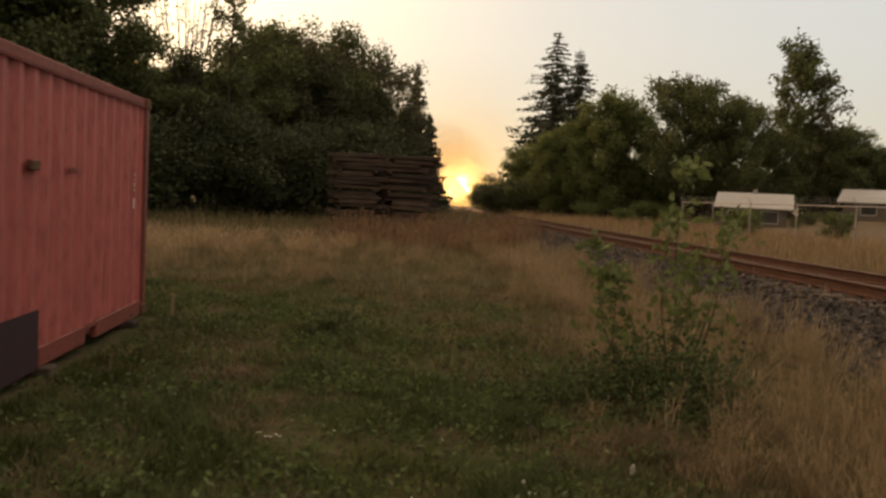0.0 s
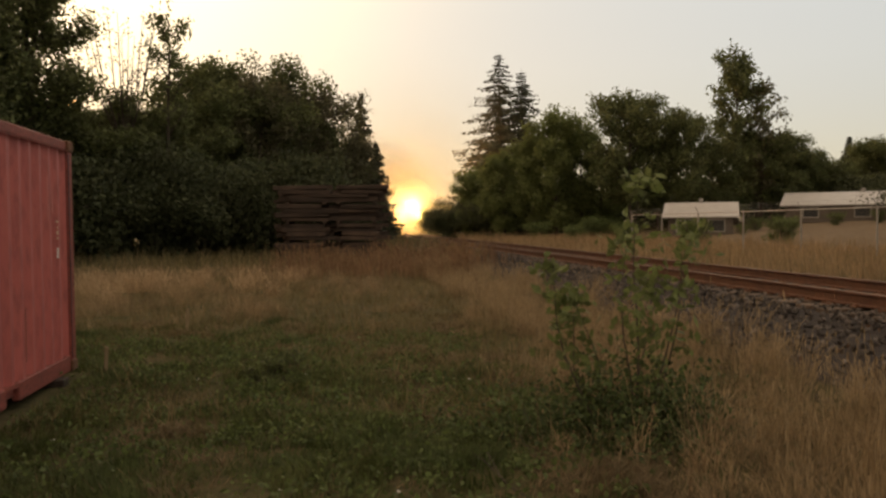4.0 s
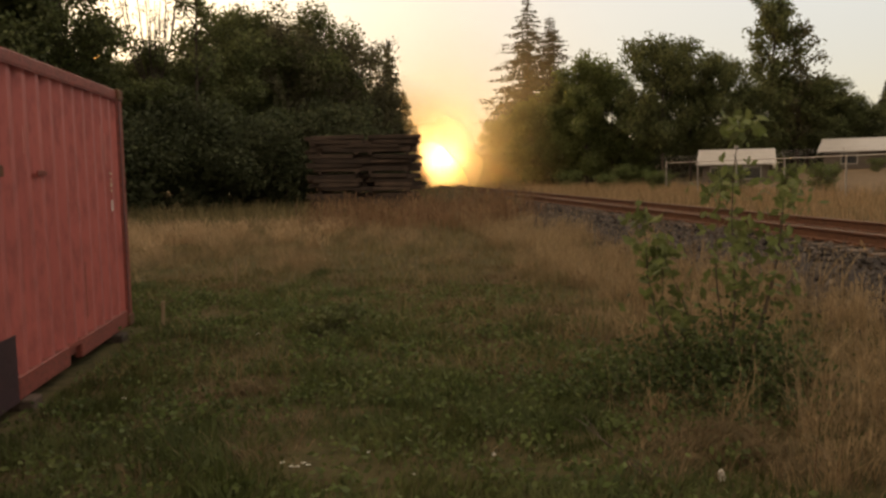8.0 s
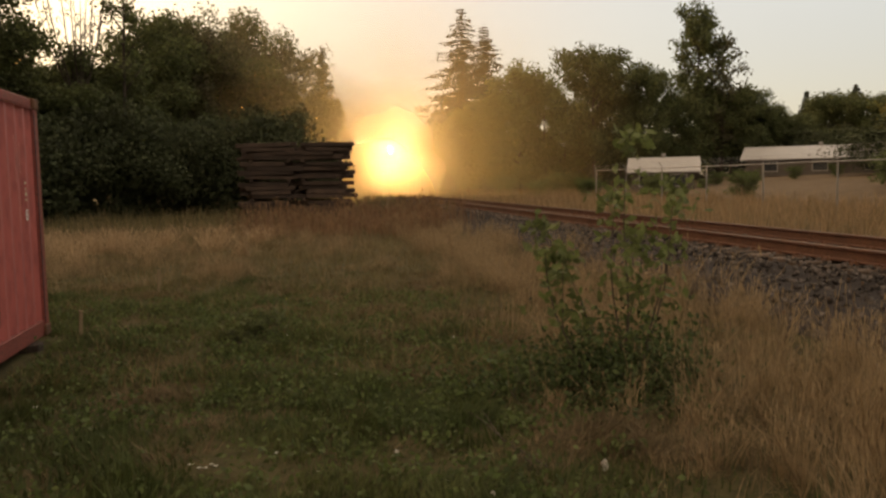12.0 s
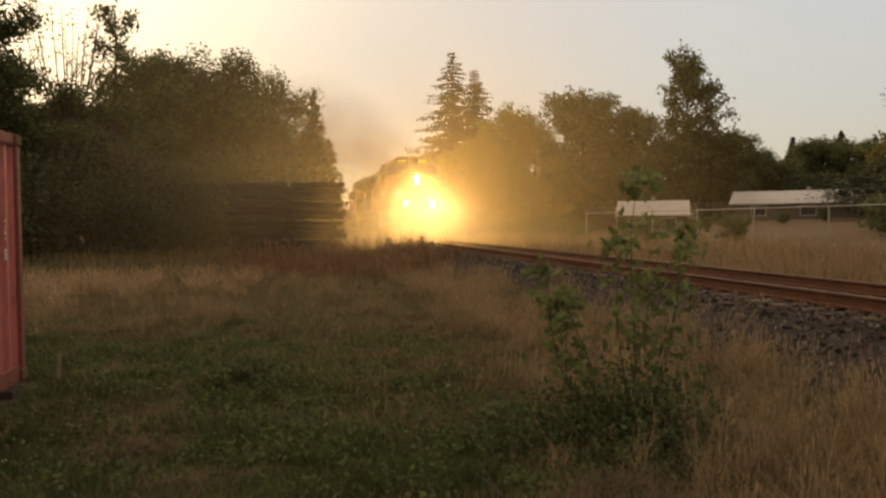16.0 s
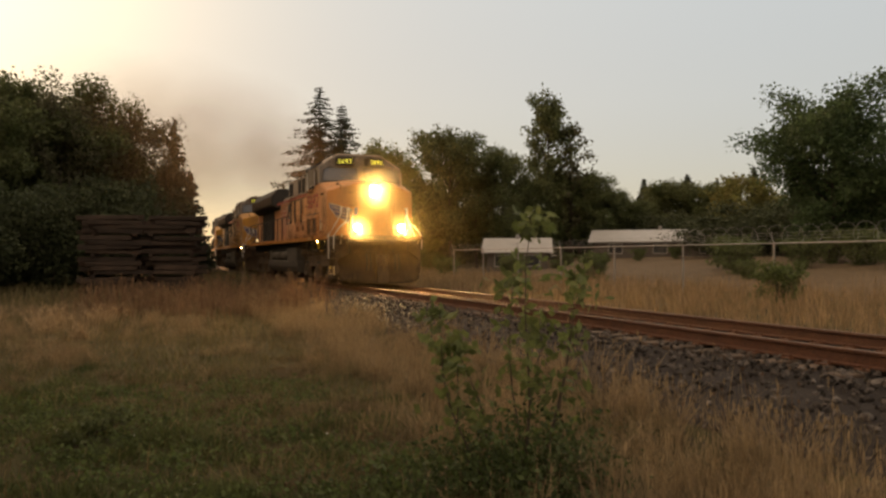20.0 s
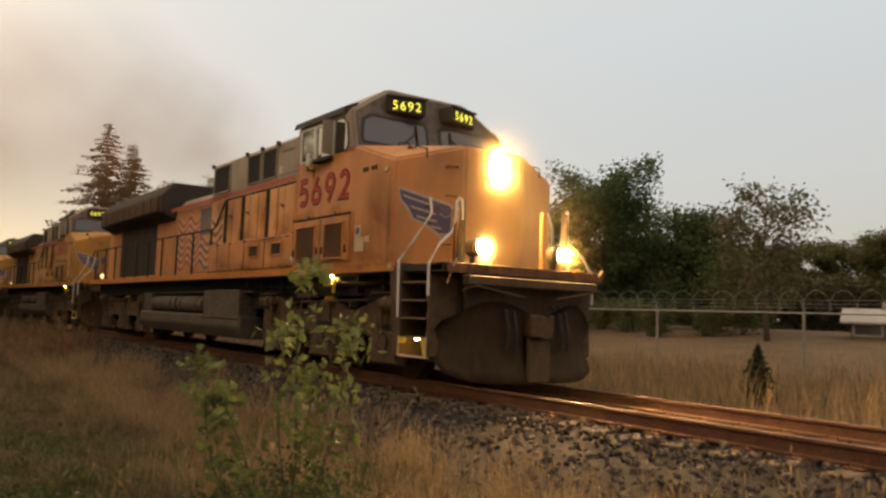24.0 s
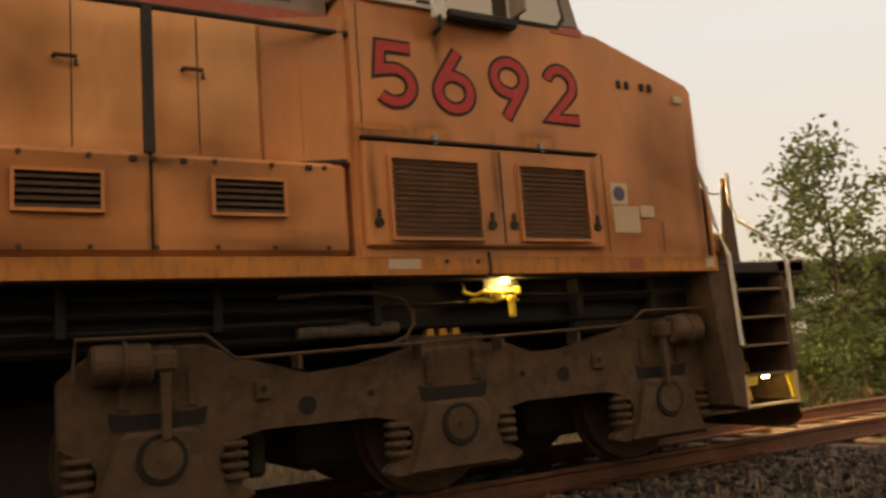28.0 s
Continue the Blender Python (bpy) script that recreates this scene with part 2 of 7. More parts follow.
    b.inputs["Metallic"].default_value = metal
    b.inputs["Specular IOR Level"].default_value = spec
    rr = N.new("ShaderNodeMapRange")
    rr.inputs["To Min"].default_value, rr.inputs["To Max"].default_value = max(0.05, rough - 0.12), min(1.0, rough + 0.12)
    L.new(n2.outputs["Fac"], rr.inputs["Value"])
    L.new(rr.outputs["Result"], b.inputs["Roughness"])
    if bump:
        bp = N.new("ShaderNodeBump")
        bp.inputs["Strength"].default_value, bp.inputs["Distance"].default_value = bump, 0.02
        if bump_scale:
            n3 = N.new("ShaderNodeTexNoise")
            n3.inputs["Scale"].default_value, n3.inputs["Detail"].default_value = bump_scale, 5.0
            L.new(tc.outputs["Object"], n3.inputs["Vector"])
            L.new(n3.outputs["Fac"], bp.inputs["Height"])
        else:
            L.new(n2.outputs["Fac"], bp.inputs["Height"])
        L.new(bp.outputs["Normal"], b.inputs["Normal"])
    if translucent:
        tr, ms = N.new("ShaderNodeBsdfTranslucent"), N.new("ShaderNodeMixShader")
        L.new(last, tr.inputs["Color"])
        ms.inputs["Fac"].default_value = translucent
        L.new(b.outputs["BSDF"], ms.inputs[1])
        L.new(tr.outputs["BSDF"], ms.inputs[2])
        L.new(ms.outputs["Shader"], N["Material Output"].inputs["Surface"])
    return m


def glow(name, colour, strength):
    m = bpy.data.materials.new(name)
    m.use_nodes = True
    b = m.node_tree.nodes["Principled BSDF"]
    b.inputs["Base Color"].default_value = (*colour, 1)
    b.inputs["Emission Color"].default_value = (*colour, 1)
    b.inputs["Emission Strength"].default_value = strength
    return m


def glass(name, colour, rough=0.08):
    m = bpy.data.materials.new(name)
    m.use_nodes = True
    b = m.node_tree.nodes["Principled BSDF"]
    b.inputs["Base Color"].default_value = (*colour, 1)
    b.inputs["Roughness"].default_value = rough
    b.inputs["Specular IOR Level"].default_value = 0.5
    return m


M_GROUND = material("short_grass_soil", [(0.060, 0.056, 0.024), (0.095, 0.074, 0.040), (0.04, 0.038, 0.019)], 0.55, 0.95, bump=0.6, detail_scale=9, bump_scale=25, spec=0.08)
M_FIELD = material("dry_field_soil", [(0.178, 0.133, 0.09), (0.139, 0.0992, 0.063), (0.0924, 0.0694, 0.045)], 0.6, 0.95, bump=0.5, detail_scale=6, bump_scale=14, spec=0.08)
M_BED = material("ballast_soil", [(0.051, 0.0425, 0.0374), (0.034, 0.0281, 0.0255), (0.017, 0.0145, 0.0136)], 4, 0.95, bump=0.9, bump_scale=20, spec=0.08)
M_STONE = material("ballast_stone", [(0.129, 0.112, 0.1), (0.0646, 0.0544, 0.0496), (0.0306, 0.0258, 0.0245)], 8, 0.92, bump=0.3, vary=0.75, spec=0.12)
M_RAIL = material("rusty_rail", [(0.16, 0.068, 0.036), (0.096, 0.04, 0.024), (0.056, 0.0256, 0.0176)], 6, 0.6, 0.25, bump=0.3)
M_RAILTOP = material("worn_rail_head", [(0.19, 0.115, 0.08), (0.13, 0.08, 0.055)], 9, 0.62, 0.35, bump=0.05)
M_TIE = material("creosoted_tie", [(0.10, 0.065, 0.045), (0.055, 0.038, 0.028), (0.16, 0.11, 0.075)], 5, 0.9, bump=0.5, vary=0.35)
M_GRASS_DRY = material("dry_grass", [(0.373, 0.272, 0.16), (0.275, 0.193, 0.107), (0.213, 0.15, 0.0827)], 1.2, 0.85, bump=0, vary=0.28, translucent=0.35)
M_GRASS_STRAW = material("dead_grass", [(0.219, 0.157, 0.0908), (0.135, 0.097, 0.0544), (0.106, 0.0908, 0.0455)], 1.1, 0.85, bump=0, vary=0.28, translucent=0.35)
M_GRASS_VERGE = material("bleached_grass", [(0.374, 0.251, 0.144), (0.264, 0.174, 0.0978), (0.153, 0.123, 0.0595)], 0.35, 0.85, bump=0, vary=0.28, translucent=0.35)
M_LEAF_SHRUB = material("pale_green_leaves", [(0.13, 0.165, 0.055), (0.17, 0.19, 0.07)], 4, 0.65, bump=0, vary=0.35, translucent=0.5)
M_GRASS_PALE = material("bleached_tussock", [(0.493, 0.357, 0.221), (0.391, 0.272, 0.162), (0.306, 0.212, 0.119)], 1.5, 0.85, bump=0, vary=0.25, translucent=0.35)
M_GRASS_MID = material("brownish_grass", [(0.22, 0.165, 0.085), (0.145, 0.12, 0.055), (0.10, 0.095, 0.04)], 0.5, 0.85, bump=0, vary=0.28, translucent=0.35)
M_GRASS_GREEN = material("green_grass", [(0.045, 0.068, 0.018), (0.118, 0.130, 0.042), (0.042, 0.058, 0.016)], 0.4, 0.8, bump=0, vary=0.28, translucent=0.35)
M_WEEDBROWN = material("dead_weed_brown", [(0.22, 0.125, 0.07), (0.14, 0.08, 0.048), (0.27, 0.17, 0.09)], 1.0, 0.9, bump=0, vary=0.4, translucent=0.25)
M_STALK = material("dead_weed", [(0.15, 0.085, 0.05), (0.10, 0.06, 0.035)], 3, 0.9, bump=0, vary=0.3)
M_LEAF_DARK = material("dark_leaves", [(0.088, 0.112, 0.042), (0.125, 0.132, 0.052)], 0.6, 0.75, bump=0, vary=0.45, translucent=0.35)
M_LEAF_SHADE = material("shaded_shrub_leaves", [(0.060, 0.090, 0.028), (0.085, 0.110, 0.040)], 2.5, 0.7, bump=0, vary=0.5, translucent=0.35)
# leaf green darkened for the thickets: shade under the trees put into colour
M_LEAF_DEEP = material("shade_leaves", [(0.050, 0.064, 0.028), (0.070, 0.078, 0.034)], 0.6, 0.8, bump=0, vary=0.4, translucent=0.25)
M_LEAF_MID = material("green_leaves", [(0.085, 0.12, 0.038), (0.12, 0.145, 0.050)], 0.8, 0.7, bump=0, vary=0.4, translucent=0.4)
M_LEAF_COOL = material("deep_green_leaves", [(0.058, 0.100, 0.040), (0.085, 0.125, 0.052)], 0.5, 0.7, bump=0, vary=0.45, translucent=0.4)
M_LEAF_PALE = material("yellowing_leaves", [(0.15, 0.16, 0.045), (0.20, 0.17, 0.06)], 0.8, 0.75, bump=0, vary=0.35, translucent=0.4)
M_LEAF_GREY = material("dry_leaves", [(0.115, 0.105, 0.06), (0.09, 0.095, 0.045)], 0.8, 0.8, bump=0, vary=0.4, translucent=0.3)
M_NEEDLE = material("conifer_needles", [(0.0324, 0.0418, 0.023), (0.0468, 0.0504, 0.0288)], 0.8, 0.8, bump=0, vary=0.4, translucent=0.15)
M_BARK = material("bark", [(0.085, 0.065, 0.05), (0.05, 0.04, 0.03)], 7, 0.95, bump=0.7)
M_RED = material("red_container_paint", [(0.478, 0.124, 0.108), (0.414, 0.103, 0.0912), (0.313, 0.0824, 0.0741)], 0.9, 0.55, bump=0.1, streak=True, detail_scale=14)
M_PINK = material("rubbed_red_paint", [(0.62, 0.26, 0.22), (0.50, 0.18, 0.15)], 6, 0.7)
M_REDDARK = material("red_container_frame", [(0.27, 0.06, 0.045), (0.20, 0.045, 0.035), (0.12, 0.04, 0.03)], 3, 0.65, bump=0.2)
M_RUST = material("rust", [(0.16, 0.07, 0.035), (0.10, 0.045, 0.028)], 12, 0.9, bump=0.5)
M_BLACKPATCH = material("dark_patch", [(0.05, 0.02, 0.025), (0.035, 0.016, 0.02)], 4, 0.6)
M_STEEL = material("galvanised_steel", [(0.34, 0.33, 0.32), (0.26, 0.25, 0.24)], 5, 0.5, 0.7, bump=0.05)
M_YELLOW = material("weathered_yellow_paint", [(0.62, 0.251, 0.0843), (0.55, 0.212, 0.0647), (0.53, 0.205, 0.0627)], 0.8, 0.5, bump=0.03, streak=True, detail_scale=3.2, grime=(0.25, 0.125, 0.06))
M_YELLOWLIGHT = material("paler_yellow_paint", [(0.8, 0.399, 0.16), (0.72, 0.342, 0.128), (0.66, 0.294, 0.105)], 0.8, 0.5, bump=0.03, streak=True, detail_scale=3.2, grime=(0.52, 0.27, 0.12))
M_YELLOW2 = material("cleaner_yellow_paint", [(0.496, 0.236, 0.036), (0.44, 0.205, 0.036), (0.352, 0.16, 0.036)], 0.55, 0.5, bump=0.03, streak=True, detail_scale=3.2, grime=(0.28, 0.14, 0.05))
M_STRIPE = material("sill_yellow", [(0.54, 0.215, 0.042), (0.45, 0.17, 0.036), (0.32, 0.135, 0.042)], 1.6, 0.55, streak=True, detail_scale=16)
# sill orange made darker: the front platform's shadow is in the colour
M_SILLDARK = material("shaded_front_sill", [(0.20, 0.085, 0.028), (0.12, 0.055, 0.025), (0.06, 0.035, 0.02)], 1.6, 0.7, streak=True, detail_scale=10)
# darker grey that carries the shade on the cab front
M_FRONT = material("shaded_front_grey", [(0.12, 0.10, 0.085), (0.085, 0.07, 0.06), (0.05, 0.042, 0.036)], 1.5, 0.6, bump=0.05, detail_scale=6)
M_GREY = material("roof_grey_paint", [(0.302, 0.252, 0.202), (0.266, 0.221, 0.176), (0.223, 0.184, 0.144)], 0.8, 0.55, bump=0.04, streak=True, detail_scale=3.5, grime=(0.13, 0.11, 0.095))
M_REDLINE = material("red_line", [(0.44, 0.085, 0.055), (0.36, 0.075, 0.05), (0.34, 0.13, 0.08)], 2, 0.5)
M_DIGIT = material("red_digit", [(0.50, 0.030, 0.028), (0.40, 0.028, 0.025)], 3, 0.5)
M_BLACK = material("black_grime", [(0.018, 0.016, 0.014), (0.028, 0.024, 0.020), (0.040, 0.033, 0.027)], 4, 0.75, bump=0.2)
M_TRUCK = material("dusty_truck_steel", [(0.0969, 0.0607, 0.035), (0.0745, 0.0471, 0.0281), (0.0501, 0.0326, 0.0205)], 2, 0.85, 0.1, bump=0.12, detail_scale=7)
M_TANK = material("grey_tank", [(0.123, 0.102, 0.082), (0.082, 0.0697, 0.0574), (0.0492, 0.041, 0.0344)], 2, 0.7, 0.1, bump=0.15)
M_WHITE = material("white_paint", [(0.72, 0.70, 0.66), (0.60, 0.58, 0.54)], 4, 0.5, bump=0.05)
M_BLUE = material("blue_paint", [(0.035, 0.05, 0.20), (0.03, 0.04, 0.15)], 3, 0.45)
M_BRIGHTYELLOW = material("safety_yellow", [(0.72, 0.55, 0.06), (0.62, 0.44, 0.05)], 6, 0.5)
M_RUBBER = material("rubber", [(0.02, 0.02, 0.02), (0.03, 0.03, 0.03)], 8, 0.7)
M_GLASS = glass("dark_glass", (0.03, 0.035, 0.04))
M_SCREEN = glass("windscreen_glass", (0.10, 0.105, 0.115), 0.06)
M_SCREEN.node_tree.nodes["Principled BSDF"].inputs["Metallic"].default_value = 0.6
M_GLASSLIT = glass("mirror_tinted_glass", (0.20, 0.19, 0.175), 0.05)
M_GLASSLIT.node_tree.nodes["Principled BSDF"].inputs["Metallic"].default_value = 1.0
M_HOUSE = material("pale_siding", [(0.62, 0.60, 0.55), (0.52, 0.50, 0.46)], 1.5, 0.7, bump=0.1)
M_ROOF = material("pale_metal_roof", [(0.418, 0.403, 0.389), (0.36, 0.346, 0.331)], 1.0, 0.55, bump=0.05)
M_DARKSIDE = material("dark_siding", [(0.12, 0.10, 0.085), (0.08, 0.07, 0.06)], 2, 0.8)
M_WOOD = material("weathered_timber", [(0.0827, 0.0523, 0.0374), (0.0488, 0.032, 0.0234), (0.0273, 0.0186, 0.014)], 3, 0.9, bump=0.4, vary=0.4)
M_STAKE = material("pale_stake", [(0.279, 0.205, 0.124), (0.223, 0.161, 0.0992)], 9, 0.85)
M_PETAL = material("white_petal", [(0.75, 0.75, 0.68), (0.65, 0.65, 0.58)], 9, 0.8, bump=0)
M_HEADLIGHT = glow("headlight", (1.0, 0.70, 0.32), 4200.0)
M_DITCHLIGHT = glow("ditch_light", (1.0, 0.68, 0.30), 4200.0)
M_DULLLAMP = glow("dim_lamp", (1.0, 0.75, 0.4), 1.5)
M_RISER = material("step_and_lamplit_orange", [(0.62, 0.33, 0.06), (0.52, 0.26, 0.05)], 5, 0.6)
M_STICKER = material("aged_sticker", [(0.58, 0.46, 0.32), (0.50, 0.39, 0.26), (0.44, 0.33, 0.22)], 8, 0.6, bump=0.02)
M_TREAD = material("worn_tread", [(0.20, 0.14, 0.085), (0.14, 0.10, 0.06)], 7, 0.7, bump=0.1)
M_STEPLIGHT = glow("step_light", (1.0, 0.74, 0.26), 160.0)
M_GROUNDLIGHT = glow("ground_light", (1.0, 0.70, 0.22), 700.0)
M_BOARDGLOW = glow("number_glow", (0.85, 0.92, 0.12), 1.0)
M_BADGEDARK = material("faded_badge_blue", [(0.104, 0.0899, 0.17), (0.0855, 0.0725, 0.13)], 6, 0.6, bump=0)
M_BADGELINE = material("faded_badge_grey", [(0.427, 0.348, 0.281), (0.494, 0.4, 0.32)], 7, 0.6, bump=0)
M_FLAGRED = material("faded_flag_red", [(0.46, 0.105, 0.07), (0.40, 0.09, 0.065), (0.36, 0.13, 0.075)], 2.5, 0.6, bump=0)
M_FLAGGREY = material("faded_flag_blue", [(0.11, 0.105, 0.125), (0.15, 0.13, 0.135), (0.24, 0.17, 0.125)], 2.5, 0.6, bump=0)
M_FLAGPALE = material("faded_flag_white", [(0.58, 0.43, 0.30), (0.53, 0.38, 0.25), (0.52, 0.32, 0.18)], 2.5, 0.6, bump=0)
M_PLOW = material("dusty_pilot_paint", [(0.0882, 0.0554, 0.0336), (0.063, 0.0403, 0.026), (0.109, 0.0689, 0.0403)], 2.2, 0.85, bump=0.1, streak=True, detail_scale=8)
# near-black that puts the shade of recesses and underframe into the colour
M_SHADE = material("shade_black", [(0.008, 0.007, 0.006), (0.013, 0.011, 0.009)], 4, 0.8)
M_WIRE = material("dull_wire", [(0.12, 0.115, 0.11), (0.09, 0.085, 0.08)], 5, 0.7, 0.3, bump=0)


def veil(name, colour, thickness, through_light, fall=1.6):
    """Thin smoke, stains or stand-in lamp glow: a round sheet that is densest in its middle and clear at its rim."""
    m = bpy.data.materials.new(name)
    m.use_nodes = True
    nt = m.node_tree
    N, L = nt.nodes, nt.links
    N.remove(N["Principled BSDF"])
    tc, gr, ns, mul, pw, sc = (N.new(k) for k in ("ShaderNodeTexCoord", "ShaderNodeTexGradient", "ShaderNodeTexNoise", "ShaderNodeMath", "ShaderNodeMath", "ShaderNodeMath"))
    gr.gradient_type = "SPHERICAL"
    L.new(tc.outputs["Object"], gr.inputs["Vector"])
    ns.inputs["Scale"].default_value, ns.inputs["Detail"].default_value = 1.1, 2.0
    L.new(tc.outputs["Object"], ns.inputs["Vector"])
    pw.operation, mul.operation, sc.operation = "POWER", "MULTIPLY", "MULTIPLY"
    pw.inputs[1].default_value = fall
    L.new(gr.outputs["Fac"], pw.inputs[0])
    L.new(pw.outputs[0], mul.inputs[0])
    L.new(ns.outputs["Fac"], mul.inputs[1])
    sc.inputs[1].default_value = thickness * 2
    L.new(mul.outputs[0], sc.inputs[0])
    tp, df, tl, both, mix = (N.new(k) for k in ("ShaderNodeBsdfTransparent", "ShaderNodeBsdfDiffuse", "ShaderNodeBsdfTranslucent", "ShaderNodeMixShader", "ShaderNodeMixShader"))
    df.inputs["Color"].default_value = tl.inputs["Color"].default_value = (*colour, 1)
    both.inputs["Fac"].default_value = through_light
    L.new(df.outputs[0], both.inputs[1])
    L.new(tl.outputs[0], both.inputs[2])
    L.new(sc.outputs[0], mix.inputs["Fac"])
    L.new(tp.outputs[0], mix.inputs[1])
    L.new(both.outputs[0], mix.inputs[2])
    L.new(mix.outputs[0], N["Material Output"].inputs["Surface"])
    return m


M_SMOKE = veil("exhaust_smoke", (0.47, 0.235, 0.10), 0.42, 0.5, 1.2)
# see-through sheets for the lamps to light up, imitating headlight glow
M_CORE = veil("glow_core", (0.96, 0.88, 0.74), 0.86, 0.9, 1.1)
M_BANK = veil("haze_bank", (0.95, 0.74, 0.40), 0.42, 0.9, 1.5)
M_LAMPGLOW = veil("lamp_haze", (0.95, 0.74, 0.40), 0.075, 0.9, 2.4)
M_FRONTGLOW = veil("front_haze", (0.95, 0.70, 0.32), 0.022, 0.9, 1.3)
M_SOOT = veil("soot_stain", (0.055, 0.036, 0.024), 0.42, 0.0, 1.1)
M_DUSTSTAIN = veil("dust_stain", (0.34, 0.15, 0.062), 0.42, 0.0, 1.1)


def round_sheet(name, m, mat, parent, dome=0.12):
    bm = bmesh.new()
    rings = [[bm.verts.new((0, 0, dome))]]
    for i in range(1, 6):
        rad = i / 5
        rings.append([bm.verts.new((rad * math.cos(k * math.pi / 12), rad * math.sin(k * math.pi / 12), dome * (1 - rad * rad))) for k in range(24)])
    for k in range(24):
        bm.faces.new((rings[0][0], rings[1][k], rings[1][(k + 1) % 24]))
    for a, b in zip(rings[1:], rings[2:]):
        for k in range(24):
            bm.faces.new((a[k], b[k], b[(k + 1) % 24], a[(k + 1) % 24]))
    ob = part(name, bm, mat, parent, smooth_shade=True)
    ob.matrix_basis = m
    return ob


# ---- the land ----
def build_ground():
    xs = sorted(set([round(v, 3) for v in np.concatenate([np.arange(-12, 22, 0.5), np.arange(22, 60, 2.0), -12 - np.geomspace(1, 1600, 18), 60 + np.geomspace(1, 1600, 16)])]))
    ys = sorted(set([round(v, 3) for v in np.concatenate([np.arange(-14, 30, 0.6), np.arange(30, 130, 2.5), -14 - np.geomspace(1, 1600, 16), 130 + np.geomspace(1, 2000, 16)])]))
    verts = [(x, y, ground_z(x, y)) for y in ys for x in xs]
    n = len(xs)
    faces = [(j * n + i, j * n + i + 1, (j + 1) * n + i + 1, (j + 1) * n + i) for j in range(len(ys) - 1) for i in range(n - 1)]
    me = mesh_from("ground", verts, faces)
    me.materials.append(M_GROUND)
    me.materials.append(M_FIELD)
    me.materials.append(M_BED)
    for p in me.polygons:
        x, y = p.center.x, p.center.y
        if abs(x - track_x(y)) < 3.4:
            p.material_index = 2
        elif x > 21 and y < 64 and x < 75 and y > -60:
            p.material_index = 1
    me.polygons.foreach_set("use_smooth", [True] * len(me.polygons))
    tagged(new("ground", me), "rough grassy ground with dry soil and a pale field", "ground", kind="structure")


build_ground()


def stone_mesh(seed, size):
    rng = random.Random(seed)
    bm = bmesh.new()
    pts = [Vector((rng.uniform(-1, 1), rng.uniform(-1, 1), rng.uniform(-0.8, 0.8))).normalized() * size * rng.uniform(0.75, 1.15) for _ in range(11)]
    for p in pts:
        bm.verts.new(p)
    bmesh.ops.convex_hull(bm, input=bm.verts)
    loose = [v for v in bm.verts if not v.link_faces]
    if loose:
        bmesh.ops.delete(bm, geom=loose, context="VERTS")
    me = bpy.data.meshes.new("ballast_stone")
    bm.to_mesh(me)
    bm.free()
    me.materials.append(M_STONE)
    return me


def bed_height(d):
    """Height of the ballast over the bed at a distance from the track's middle line."""
    return RAIL_Z - 0.20 - 0.50 * smooth(1.45, 3.3, d) * 1.0


